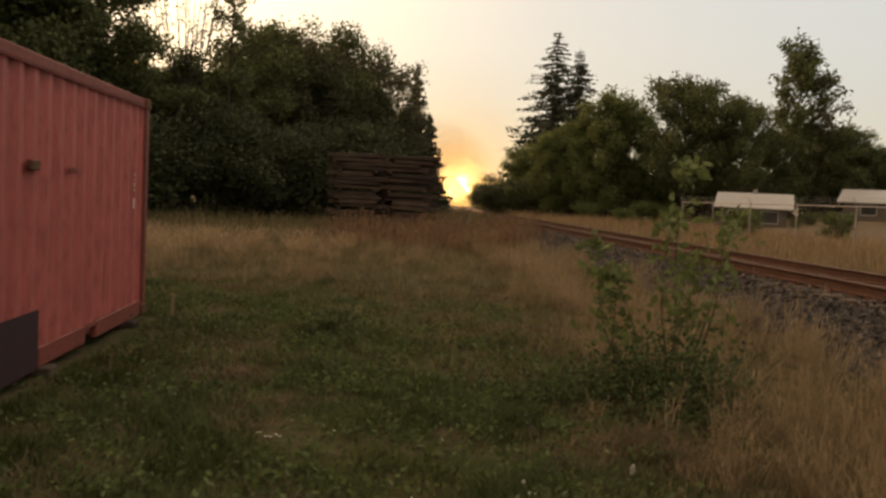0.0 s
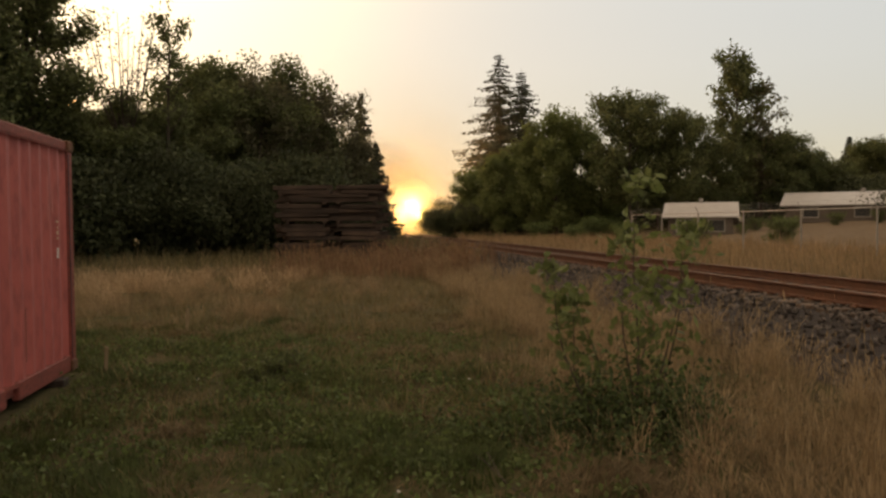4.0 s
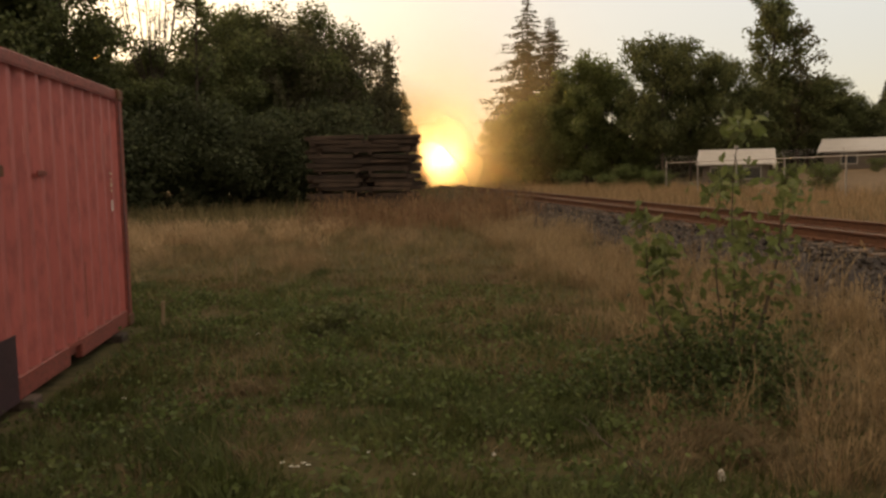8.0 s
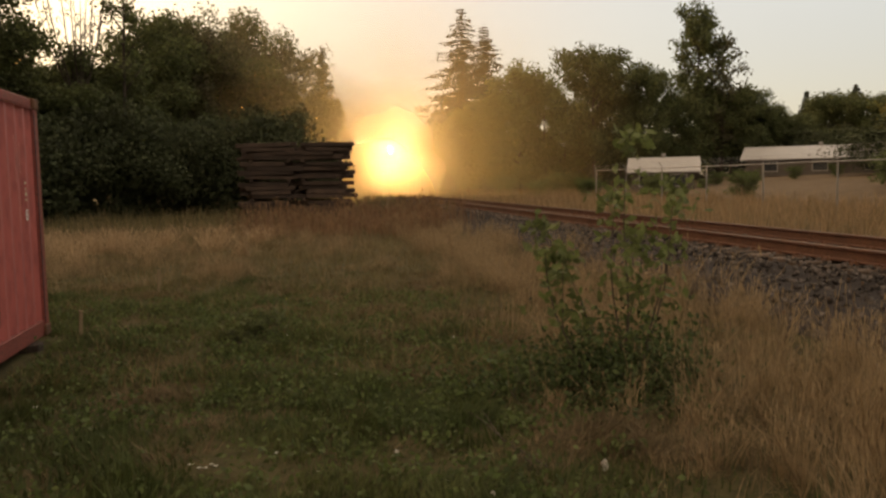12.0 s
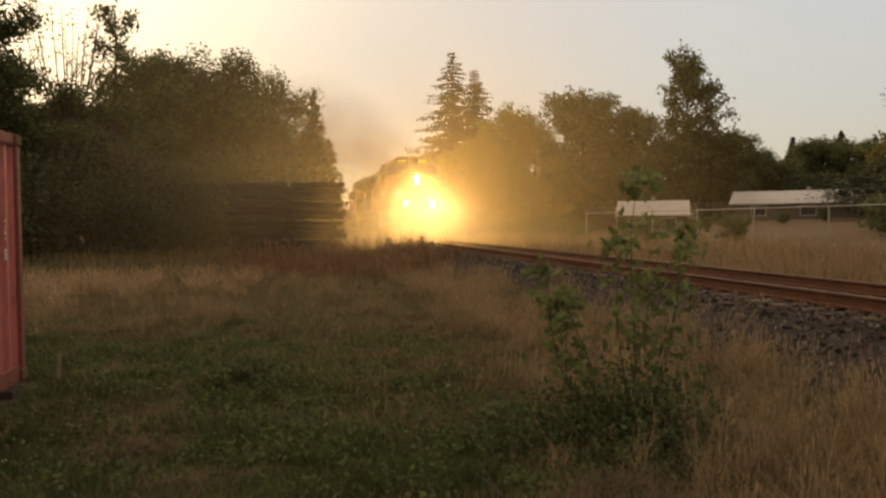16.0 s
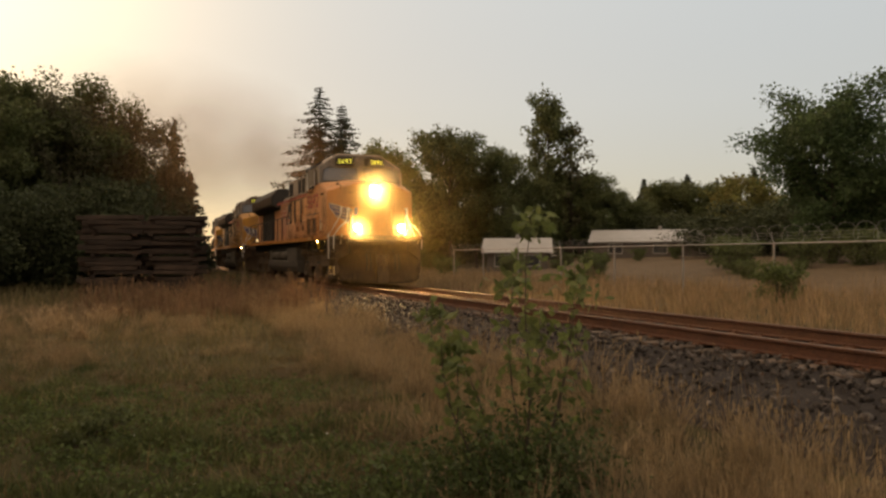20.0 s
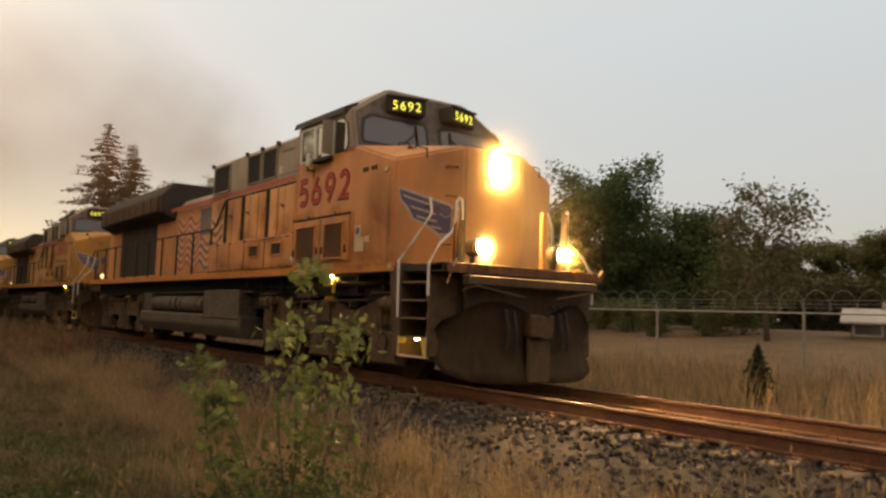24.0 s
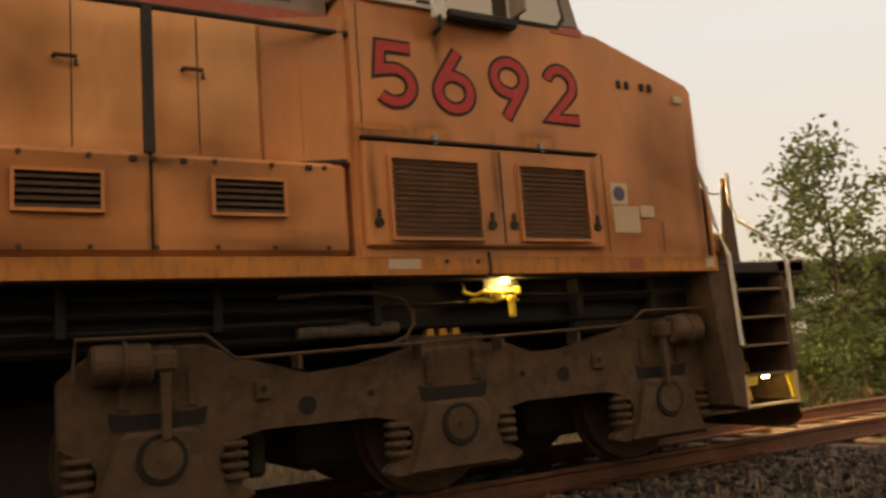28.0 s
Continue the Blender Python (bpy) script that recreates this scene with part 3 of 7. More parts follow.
def build_track():
    track = thing("railway_track", "single railway track with rusty rails on dark wooden ties", "track", Matrix())
    ys = [-60.0] + [float(v) for v in np.arange(-40, 50, 10.0)] + [float(v) for v in np.arange(50, 240, 5.0)]
    prof = [(-0.075, 0.0), (-0.075, 0.014), (-0.016, 0.030), (-0.010, 0.125), (-0.036, 0.140), (-0.036, 0.165), (-0.028, 0.173), (0.028, 0.173), (0.036, 0.165), (0.036, 0.140), (0.010, 0.125), (0.016, 0.030), (0.075, 0.014), (0.075, 0.0)]
    for side in (-1, 1):
        bm = bmesh.new()
        rings = [[bm.verts.new((track_x(y) + side * 0.755 + px, y, RAIL_Z - 0.173 + pz)) for px, pz in prof] for y in ys]
        n = len(prof)
        for a, b in zip(rings, rings[1:]):
            for k in range(n):
                f = bm.faces.new((a[k], a[(k + 1) % n], b[(k + 1) % n], b[k]))
                f.material_index = 1 if k in (6,) else 0
        bm.faces.new(rings[0])
        bm.faces.new(rings[-1][::-1])
        ob = part("rail", bm, M_RAIL, track)
        ob.data.materials.append(M_RAILTOP)
    tie = box(-1.3, 1.3, -0.115, 0.115, -0.17, 0.0, 0.012)
    tie_me = bpy.data.meshes.new("tie")
    tie.to_mesh(tie_me)
    tie.free()
    tie_me.materials.append(M_TIE)
    plate = box(-0.17, 0.17, -0.09, 0.09, 0.0, 0.014, 0.003)
    for sx in (-0.11, 0.11):
        for sy in (-0.06, 0.06):
            box(sx - 0.011, sx + 0.011, sy - 0.011, sy + 0.011, 0.01, 0.045, bm=plate)
    plate_me = bpy.data.meshes.new("tie_plate")
    plate.to_mesh(plate_me)
    plate.free()
    plate_me.materials.append(M_RUST)
    rng = random.Random(5)
    y = -30.0
    while y < 120:
        t = new("tie", tie_me)
        t.parent = track
        t.matrix_basis = pose(track_x(y) + rng.uniform(-0.05, 0.05), y, RAIL_Z - 0.187 + rng.uniform(-0.012, 0.004), rng.uniform(-0.4, 0.4), 0, rng.uniform(-1.2, 1.2))
        if -6 < y < 24:
            for side in (-1, 1):
                p = new("tie_plate", plate_me)
                p.parent = track
                p.matrix_basis = pose(track_x(y) + side * 0.755, y, RAIL_Z - 0.186)
        y += 0.53
    # ballast: the bed that carries the stones, then the stones
    ys = [-60.0] + [float(v) for v in np.arange(-30, 60, 1.2)] + [float(v) for v in np.arange(60, 240, 6.0)]
    ds = [-4.4, -3.6, -3.1, -2.6, -2.1, -1.7, -1.2, -0.6, 0, 0.6, 1.2, 1.7, 2.1, 2.6, 3.1, 3.6, 4.4]
    rows = [[(track_x(y) + d, y, max(bed_height(abs(d)) - 0.03 + 0.03 * noise.noise((d * 3, y * 2, 1)), 0.0 if abs(d) < 4 else -0.2)) for d in ds] for y in ys]
    n = len(ds)
    me = mesh_from("ballast_bed", [v for r in rows for v in r], [(j * n + i, j * n + i + 1, (j + 1) * n + i + 1, (j + 1) * n + i) for j in range(len(ys) - 1) for i in range(n - 1)])
    me.polygons.foreach_set("use_smooth", [True] * len(me.polygons))
    tagged(part("ballast_bed", me, M_BED), "bed of dark broken stone under the track", "ballast", kind="structure")
    protos = [stone_mesh(k, 0.04) for k in range(10)]
    arrays = []
    for me in protos:
        co = np.zeros(len(me.vertices) * 3)
        me.vertices.foreach_get("co", co)
        arrays.append((co.reshape(-1, 3), [tuple(p.vertices) for p in me.polygons]))
    rng = random.Random(11)
    verts, faces, base = [], [], 0
    for k in range(20000):
        y = -8 + 58 * rng.random() ** 1.7
        d = rng.uniform(-3.5, -0.1) if rng.random() < 0.86 else rng.uniform(-0.1, 3.2)
        a, fs = arrays[rng.randrange(10)]
        s = rng.uniform(0.45, 1.15) * (1.5 if rng.random() < 0.04 else 1.0)
        m = np.array(Euler((rng.uniform(0, 6), rng.uniform(0, 6), rng.uniform(0, 6))).to_matrix())
        keep = max(bed_height(abs(d)), ground_z(track_x(y) + d, y)) + rng.uniform(-0.02, 0.02)
        v = a @ m.T * s + np.array((track_x(y) + d, y, keep))
        verts.append(v)
        faces += [tuple(i + base for i in f) for f in fs]
        base += len(a)
    me = mesh_from("ballast_stones", np.concatenate(verts), faces)
    tagged(part("ballast_stones", me, M_STONE), "loose grey broken ballast stones beside the rails", "ballast", kind="stuff")


build_track()


# ---- the red shipping container ----
def build_container():
    length, width, height = 6.06, 2.44, 2.48
    c = thing("shipping_container", "faded red corrugated steel shipping container on wooden skids", "container", pose(-2.62, 9.07, 0.08, 0, 0, 0.6))
    # the near long wall lies at x = 0, the far end at y = 0; the box reaches to -x and -y
    bm = bmesh.new()
    ys, xs, y, k = [], [], -0.16, 0
    while y > -length + 0.16:
        for step, dx in ((0.07, 0.0), (0.055, -0.046), (0.087, -0.046), (0.068, 0.0)):
            ys.append(y)
            xs.append(dx - 0.012)
            y -= step
    pts = list(zip(xs, ys))
    lo, hi = [bm.verts.new((x, yy, 0.17)) for x, yy in pts], [bm.verts.new((x, yy, height - 0.10)) for x, yy in pts]
    lo2, hi2 = [bm.verts.new((x - 0.004, yy, 0.17)) for x, yy in pts], [bm.verts.new((x - 0.004, yy, height - 0.10)) for x, yy in pts]
    for i in range(len(pts) - 1):
        bm.faces.new((lo[i], lo[i + 1], hi[i + 1], hi[i]))
        bm.faces.new((lo2[i], hi2[i], hi2[i + 1], lo2[i + 1]))
    part("side_wall", bm, M_RED, c, "faded red corrugated side wall with scratches")
    bm = box(-width, -width + 0.03, -length, 0, 0.15, height - 0.08)
    part("side_wall", bm, M_RED, c)
    bm = box(-width + 0.05, -0.05, -0.05, -0.02, 0.15, height - 0.1)
    for k in range(7):
        x = -0.25 - k * 0.32
        box(x - 0.07, x + 0.07, -0.021, 0.015, 0.17, height - 0.12, 0.01, bm)
    part("end_wall", bm, M_RED, c)
    part("end_wall", box(-width + 0.05, -0.05, -length + 0.02, -length + 0.06, 0.15, height - 0.1), M_RED, c)
    part("roof", box(-width, -0.01, -length, 0, height - 0.05, height - 0.02), M_REDDARK, c)
    part("floor_pan", box(-width + 0.05, -0.05, -length + 0.05, -0.05, 0.05, 0.15), M_REDDARK, c)
    for x0 in (-0.07, -width):
        part("top_rail", box(x0, x0 + 0.07, -length, 0, height - 0.10, height, 0.012), M_REDDARK, c)
        bm = box(x0, x0 + 0.07, -length, -3.4, 0.0, 0.17, 0.01)
        box(x0, x0 + 0.07, -3.1, -2.0, 0.0, 0.17, 0.01, bm)
        box(x0, x0 + 0.07, -1.7, 0, 0.0, 0.17, 0.01, bm)
        box(x0, x0 + 0.07, -3.4, -3.1, 0.13, 0.17, bm=bm)
        box(x0, x0 + 0.07, -2.0, -1.7, 0.13, 0.17, bm=bm)
        part("bottom_rail", bm, M_REDDARK, c)
        for y0 in (-0.16, -length):
            bm = box(x0 - 0.005, x0 + 0.085, y0, y0 + 0.16, 0.0, height - 0.01, 0.015)
            part("corner_post", bm, M_REDDARK, c)
            for z0 in (0.0, height - 0.115):
                bm = box(x0 - 0.03, x0 + 0.10, y0 - 0.01, y0 + 0.17, z0, z0 + 0.118, 0.012)
                part("corner_casting", bm, M_RUST, c)
    part("patch", box(0.0, 0.006, -4.3, -3.13, 0.0, 0.48), M_BLACKPATCH, c, "dark painted patch")
    for k, (z0, h, w) in enumerate(((1.60, 0.022, 0.055), (1.535, 0.030, 0.020), (1.48, 0.040, 0.050), (1.43, 0.022, 0.045))):
        part("marking", box(0.001, 0.004, -0.52 - w / 2, -0.52 + w / 2, z0, z0 + h), M_STICKER, c, "worn yellowish lettering" if k == 0 else "")
    bm = box(0.001, 0.004, -0.55, -0.49, 1.33, 1.345)
    box(0.001, 0.004, -0.55, -0.49, 1.24, 1.255, bm=bm)
    box(0.001, 0.004, -0.55, -0.537, 1.255, 1.33, bm=bm)
    box(0.001, 0.004, -0.503, -0.49, 1.255, 1.33, bm=bm)
    box(0.001, 0.004, -0.530, -0.512, 1.275, 1.31, bm=bm)
    part("marking", bm, M_WHITE, c, "worn white square marking")
    for y0, z0, h in ((-0.80, 1.62, 0.45), (-0.66, 1.70, 0.30), (-1.50, 0.32, 0.5), (-2.75, 1.75, 0.2)):
        part("scratch", box(0.001, 0.003, y0 - 0.006, y0 + 0.006, z0, z0 + h), M_RUST if z0 < 1 else M_PINK, c)
    part("rail_lip", box(0.0, 0.014, -length + 0.16, -0.16, height - 0.112, height - 0.10), M_REDDARK, c)
    part("post_groove", box(0.014, 0.018, -0.152, -0.128, 0.14, height - 0.14), M_BLACKPATCH, c)
    part("vent_cover", box(-0.01, 0.03, -3.38, -3.20, 1.58, 1.66, 0.01), M_RUST, c)
    part("dent_scar", box(-0.008, 0.004, -2.5, -2.3, 1.59, 1.63, 0.003), M_REDDARK, c)
    for y0 in (-5.4, -3.0, -0.6):
        part("skid", box(-width - 0.1, 0.08, y0 - 0.1, y0 + 0.1, -0.16, 0.0, 0.012), M_WOOD, c)


build_container()
LAMPS = ((0.0, 1.64, 3.22, 2.2), (-0.76, 0.97, 1.93, 1.4), (0.76, 0.97, 1.93, 1.4))  # the lit lamps of a locomotive and the radius of the glow sheet added at each


# ---- the locomotives: x across (the camera's side is -x), y back from the coupler, z up from the rail ----
def digit_mesh(ch, height, depth, fatten=0.0, name="digit"):
    cu = bpy.data.curves.new("digit_curve", "FONT")
    cu.body, cu.size, cu.extrude, cu.offset, cu.align_x = ch, height / 0.72, depth, fatten, "LEFT"
    ob = bpy.data.objects.new("digit_curve", cu)
    scene.collection.objects.link(ob)
    bpy.context.view_layer.update()
    me = bpy.data.meshes.new_from_object(ob.evaluated_get(bpy.context.evaluated_depsgraph_get()))
    bpy.data.objects.remove(ob)
    me.name = name
    return me


def stroke(points, width, depth, closed=False):
    """A band of even width along a line, as a flat plate of that depth."""
    pts = [Vector((x, y, 0)) for x, y in points]
    n = len(pts)
    bm = bmesh.new()
    rings = []
    for i, p in enumerate(pts):
        a = pts[i - 1] if (i or closed) else None
        b = pts[(i + 1) % n] if (i < n - 1 or closed) else None
        d0 = (p - a).normalized() if a is not None else (b - p).normalized()
        d1 = (b - p).normalized() if b is not None else d0
        m = Vector((-(d0.y + d1.y), d0.x + d1.x, 0)).normalized()
        m *= width / 2 / max(0.45, m.dot(Vector((-d0.y, d0.x, 0))))
        rings.append([bm.verts.new(q) for q in (p + m, p - m, p - m + Vector((0, 0, depth)), p + m + Vector((0, 0, depth)))])
    for i in range(n if closed else n - 1):
        r, q = rings[i], rings[(i + 1) % n]
        for k in range(4):
            bm.faces.new((r[k], q[k], q[(k + 1) % 4], r[(k + 1) % 4]))
    if not closed:
        bm.faces.new(rings[0])
        bm.faces.new(rings[-1][::-1])
    return bm


def road_digit_lines(ch, h):
    """The lines of a plain round-bowled digit of height h: (points, closed)."""
    def arc(cx, cy, rx, ry, d0, d1, n=14):
        return [(h * (cx + rx * math.cos(radians(d0 + (d1 - d0) * i / n))), h * (cy + ry * math.sin(radians(d0 + (d1 - d0) * i / n)))) for i in range(n + 1)]
    if ch == "5":
        return [([(h * 0.66, h * 0.92), (h * 0.17, h * 0.92), (h * 0.13, h * 0.55)] + arc(0.36, 0.34, 0.29, 0.25, 105, -140), False)]
    if ch in "69":
        parts = [(arc(0.37, 0.33, 0.28, 0.255, 90, 432, 22)[:-1], True), ([(h * 0.47, h * 0.98), (h * 0.20, h * 0.58), (h * 0.105, h * 0.42), (h * 0.092, h * 0.32)], False)]
        if ch == "9":
            parts = [([(h * 0.74 - x, h - y) for x, y in p], c) for p, c in parts]
        return parts
    return [(arc(0.37, 0.66, 0.26, 0.26, 165, -35, 14) + [(h * 0.16, h * 0.09), (h * 0.72, h * 0.09)], False)]


def road_digit(ch, h, width, depth):
    bm = bmesh.new()
    for k, (pts, closed) in enumerate(road_digit_lines(ch, h)):
        one = stroke(pts, width, depth + 0.0006 * k, closed)
        me = bpy.data.meshes.new("stroke")
        one.to_mesh(me)
        one.free()
        bm.from_mesh(me)
        bpy.data.meshes.remove(me)
    return bm


def plate_on_side(points, v0, v1):
    """A flat polygon of (y, z) points standing on the side, from v0 to v1 out from the middle line, on the camera's side."""
    return prism(points, "x", -v0, -v1)


def nose_point(f, z, out=0.0):
    """A place on the slanting face of the nose: f is 0 at its outer corner, 1 at its inner edge."""
    a, v = 2.07 + (1.67 - 2.07) * f, 1.53 + (0.55 - 1.53) * f
    n = Vector((-(2.07 - 1.67), -(1.53 - 0.55), 0)).normalized()
    return Vector((-v, a, z)) + n * out


def nose_patch(points, out0, out1):
    bm = bmesh.new()
    lo, hi = [bm.verts.new(nose_point(f, z, out0)) for f, z in points], [bm.verts.new(nose_point(f, z, out1)) for f, z in points]
    n = len(points)
    bm.faces.new(lo)
    bm.faces.new(hi[::-1])
    for i in range(n):
        bm.faces.new((lo[i], hi[i], hi[(i + 1) % n], lo[(i + 1) % n]))
    return bm


def build_truck(loco, centre, first):
    """A three-axle truck about a place along the frame."""
    t = part("truck", box(-0.9, 0.9, centre - 2.3, centre + 2.3, 0.62, 0.82, 0.04), M_BLACK, loco)
    axles = [centre - 2.06, centre, centre + 2.06]
    sets = []
    for side in (-1, 1):
        out = side * 1.24
        # one cast side frame: raised over the axle boxes, with round-ended arches between them
        top = [(centre - 2.62, 0.62), (centre - 2.62, 1.02), (centre - 2.40, 1.20), (centre - 1.78, 1.20), (centre - 1.56, 1.10), (centre - 1.10, 0.99), (centre - 0.72, 0.98), (centre - 0.46, 1.10), (centre + 0.36, 1.08), (centre + 0.72, 0.98), (centre + 1.10, 0.95), (centre + 1.56, 1.10), (centre + 1.78, 1.20), (centre + 2.40, 1.20), (centre + 2.62, 1.02), (centre + 2.62, 0.62)]
        half = [(0.64, 0.635), (0.50, 0.625), (0.39, 0.585), (0.335, 0.50), (0.34, 0.41), (0.40, 0.335), (0.54, 0.29), (0.58, 0.24), (0.50, 0.20)]
        low = []
        for a in axles[::-1]:
            low += [(a + d, z) for d, z in half if a + d < centre + 2.6] + [(a - d, z) for d, z in half[::-1] if a - d > centre - 2.6]
        part("side_frame", prism(top + low, "x", out - side * 0.10, out + side * 0.03, 0.018), M_TRUCK, t)
        for a in axles:
            bm = prism([(a - 0.42, 0.22), (a + 0.42, 0.22), (a + 0.33, 0.36), (a + 0.25, 0.66), (a + 0.20, 0.70), (a - 0.20, 0.70), (a - 0.25, 0.66), (a - 0.33, 0.36)], "x", out + side * 0.0, out + side * 0.09, 0.02)
            ab = part("axle_box", bm, M_TRUCK, t)
            part("cap_ring", drum((a, 0.53), 0.15, "x", out + side * 0.09, out + side * 0.105, 24, bevel=0.004), M_SHADE, ab)
            cap = drum((a, 0.53), 0.118, "x", out + side * 0.09, out + side * 0.115, 24, bevel=0.006)
            drum((a, 0.53), 0.022, "x", out + side * 0.11, out + side * 0.125, 8, cap)
            part("axle_cap", cap, M_TRUCK, ab)
            # slots and holes are flat near-black plates, with shade as their colour
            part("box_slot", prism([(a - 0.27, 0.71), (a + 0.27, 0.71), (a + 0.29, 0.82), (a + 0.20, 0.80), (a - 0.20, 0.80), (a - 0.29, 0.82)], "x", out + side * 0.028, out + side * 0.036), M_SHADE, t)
            for da in (-0.20, 0.20):
                rib = box(out + side * 0.03, out + side * 0.055, a + da - 0.03, a + da + 0.03, 0.83, 1.06, 0.006)
                for k in range(3):
                    drum((a + da, 0.88 + 0.065 * k), 0.014, "x", out + side * 0.05, out + side * 0.066, 8, rib)
                part("frame_rib", rib, M_TRUCK, t)
            for da in (-0.45, 0.45):
                bm = bmesh.new()
                for k in range(4):
                    drum((out - side * 0.03, a + da), 0.098, "z", 0.345 + k * 0.066, 0.385 + k * 0.066, 14, bm, 0.012)
                drum((out - side * 0.03, a + da), 0.055, "z", 0.31, 0.63, 10, bm)
                part("spring", bm, M_TRUCK, t)
        for a, z, r in ((centre - 1.01, 0.81, 0.058), (centre + 1.12, 0.76, 0.062), (centre - 0.62, 0.84, 0.025), (centre + 0.66, 0.80, 0.025)):
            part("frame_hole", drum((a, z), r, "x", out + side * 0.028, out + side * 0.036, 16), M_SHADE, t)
        for a in (centre - 1.36, centre + 1.42):
            lug = part("frame_lug", box(out + side * 0.03, out + side * 0.06, a - 0.055, a + 0.055, 0.82, 0.95, 0.012), M_TRUCK, t)
            part("lug_hole", drum((a, 0.89), 0.022, "x", out + side * 0.058, out + side * 0.064, 12), M_SHADE, lug)
        for e in (-1, 1):
            a = centre + e * 2.28
            bm = drum((out + side * 0.10, 1.10), 0.125, "y", a - 0.17, a + 0.17, 20, bevel=0.025)
            drum((out + side * 0.10, 1.10), 0.140, "y", a - 0.03, a, 20, bm, 0.006)
            cyl = part("brake_cylinder", bm, M_TRUCK, t)
            part("cylinder_clevis", box(out + side * 0.05, out + side * 0.16, a - e * 0.32, a - e * 0.16, 1.04, 1.17, 0.02), M_TRUCK, cyl)
            part("brake_lever", prism([(a - e * 0.20, 1.20), (a - e * 0.28, 1.20), (a - e * 0.27, 0.64), (a - e * 0.22, 0.64)][::1 if e > 0 else -1], "x", out + side * 0.10, out + side * 0.14, 0.008), M_TRUCK, t)
        x = out + side * 0.16
        bm = tube([(x, centre - 2.55, 1.02), (x, centre - 2.53, 1.27), (x, centre - 1.80, 1.27), (x, centre - 1.62, 1.16), (x, centre + 1.62, 1.09), (x, centre + 1.80, 1.25), (x, centre + 2.53, 1.25), (x, centre + 2.55, 1.02)], 0.013, 6)
        part("sand_pipe", bm, M_TRUCK, t)
        for a, z in ((centre - 1.1, 1.13), (centre - 0.38, 1.12), (centre + 0.30, 1.11), (centre + 1.2, 1.09)):
            part("pipe_clip", box(out + side * 0.02, x, a - 0.012, a + 0.012, z - 0.09, z + 0.01), M_TRUCK, t)
        # cast pad that carries the body
        pad = part("side_bearing", prism([(centre - 0.34, 1.07), (centre + 0.34, 1.07), (centre + 0.20, 1.17), (centre - 0.16, 1.17)], "x", out - side * 0.16, out - side * 0.02, 0.012), M_TRUCK, t)
        for k in range(3):
            c = centre - 0.10 + k * 0.11
            # camera-side fins are coloured orange for the ground lamp's light on them
            part("bearing_fin", prism([(c - 0.035, 1.16), (c + 0.035, 1.16), (c + 0.018, 1.25), (c + 0.030, 1.36), (c - 0.006, 1.36)], "x", out - side * 0.12, out - side * 0.04), M_RISER if side < 0 else M_TRUCK, pad)
    part("bolster", box(-1.2, 1.2, centre - 0.35, centre + 0.35, 0.95, 1.18, 0.03), M_BLACK, t)
    for a in axles:
        part("traction_motor", box(-0.66, 0.66, a + 0.12, a + 0.98, 0.26, 0.95, 0.06), M_BLACK, t)
        part("brake_rigging", box(-0.95, 0.95, a - 0.75, a - 0.62, 0.30, 0.75, 0.03), M_BLACK, t)
        ws = part("wheelset", drum((0, 0), 0.09, "x", -1.1, 1.1, 14), M_BLACK, loco)
        ws.location = (0, a, 0.53)
        for side in (-1, 1):
            bm = drum((0, 0), 0.53, "x", side * 0.70, side * 0.84, 32, bevel=0.015)
            drum((0, 0), 0.56, "x", side * 0.68, side * 0.71, 32, bm)
            drum((0, 0), 0.16, "x", side * 0.84, side * 0.90, 18, bm, 0.01)
            for k in range(6):
                c, s = math.cos(k * math.pi / 3), math.sin(k * math.pi / 3)
                drum((c * 0.33, s * 0.33), 0.035, "x", side * 0.84, side * 0.85, 8, bm)
            part("wheel", bm, M_TRUCK, ws)
        sets.append(ws)
    return sets


def louver(parent, a0, a1, z0, z1, v, count, mat_frame, mat_slat):
    """A framed louvre on the camera's side, from a0 to a1 along the frame."""
    back = part("louvre_back", box(-v, -v + 0.03, a0, a1, z0, z1), M_BLACK, parent)
    bm = box(-v - 0.03, -v, a0 - 0.02, a1 + 0.02, z1, z1 + 0.02)
    box(-v - 0.03, -v, a0 - 0.02, a1 + 0.02, z0 - 0.02, z0, bm=bm)
    box(-v - 0.03, -v, a0 - 0.02, a0, z0, z1, bm=bm)
    box(-v - 0.03, -v, a1, a1 + 0.02, z0, z1, bm=bm)
    part("louvre_frame", bm, mat_frame, back)
    h = (z1 - z0) / count
    for k in range(count):
        z = z0 + (k + 0.5) * h
        part("slat", prism([(-v - 0.024, z - 0.42 * h), (-v - 0.018, z - 0.42 * h), (-v + 0.002, z + 0.2 * h), (-v - 0.004, z + 0.2 * h)], "y", a0, a1), mat_slat, back)


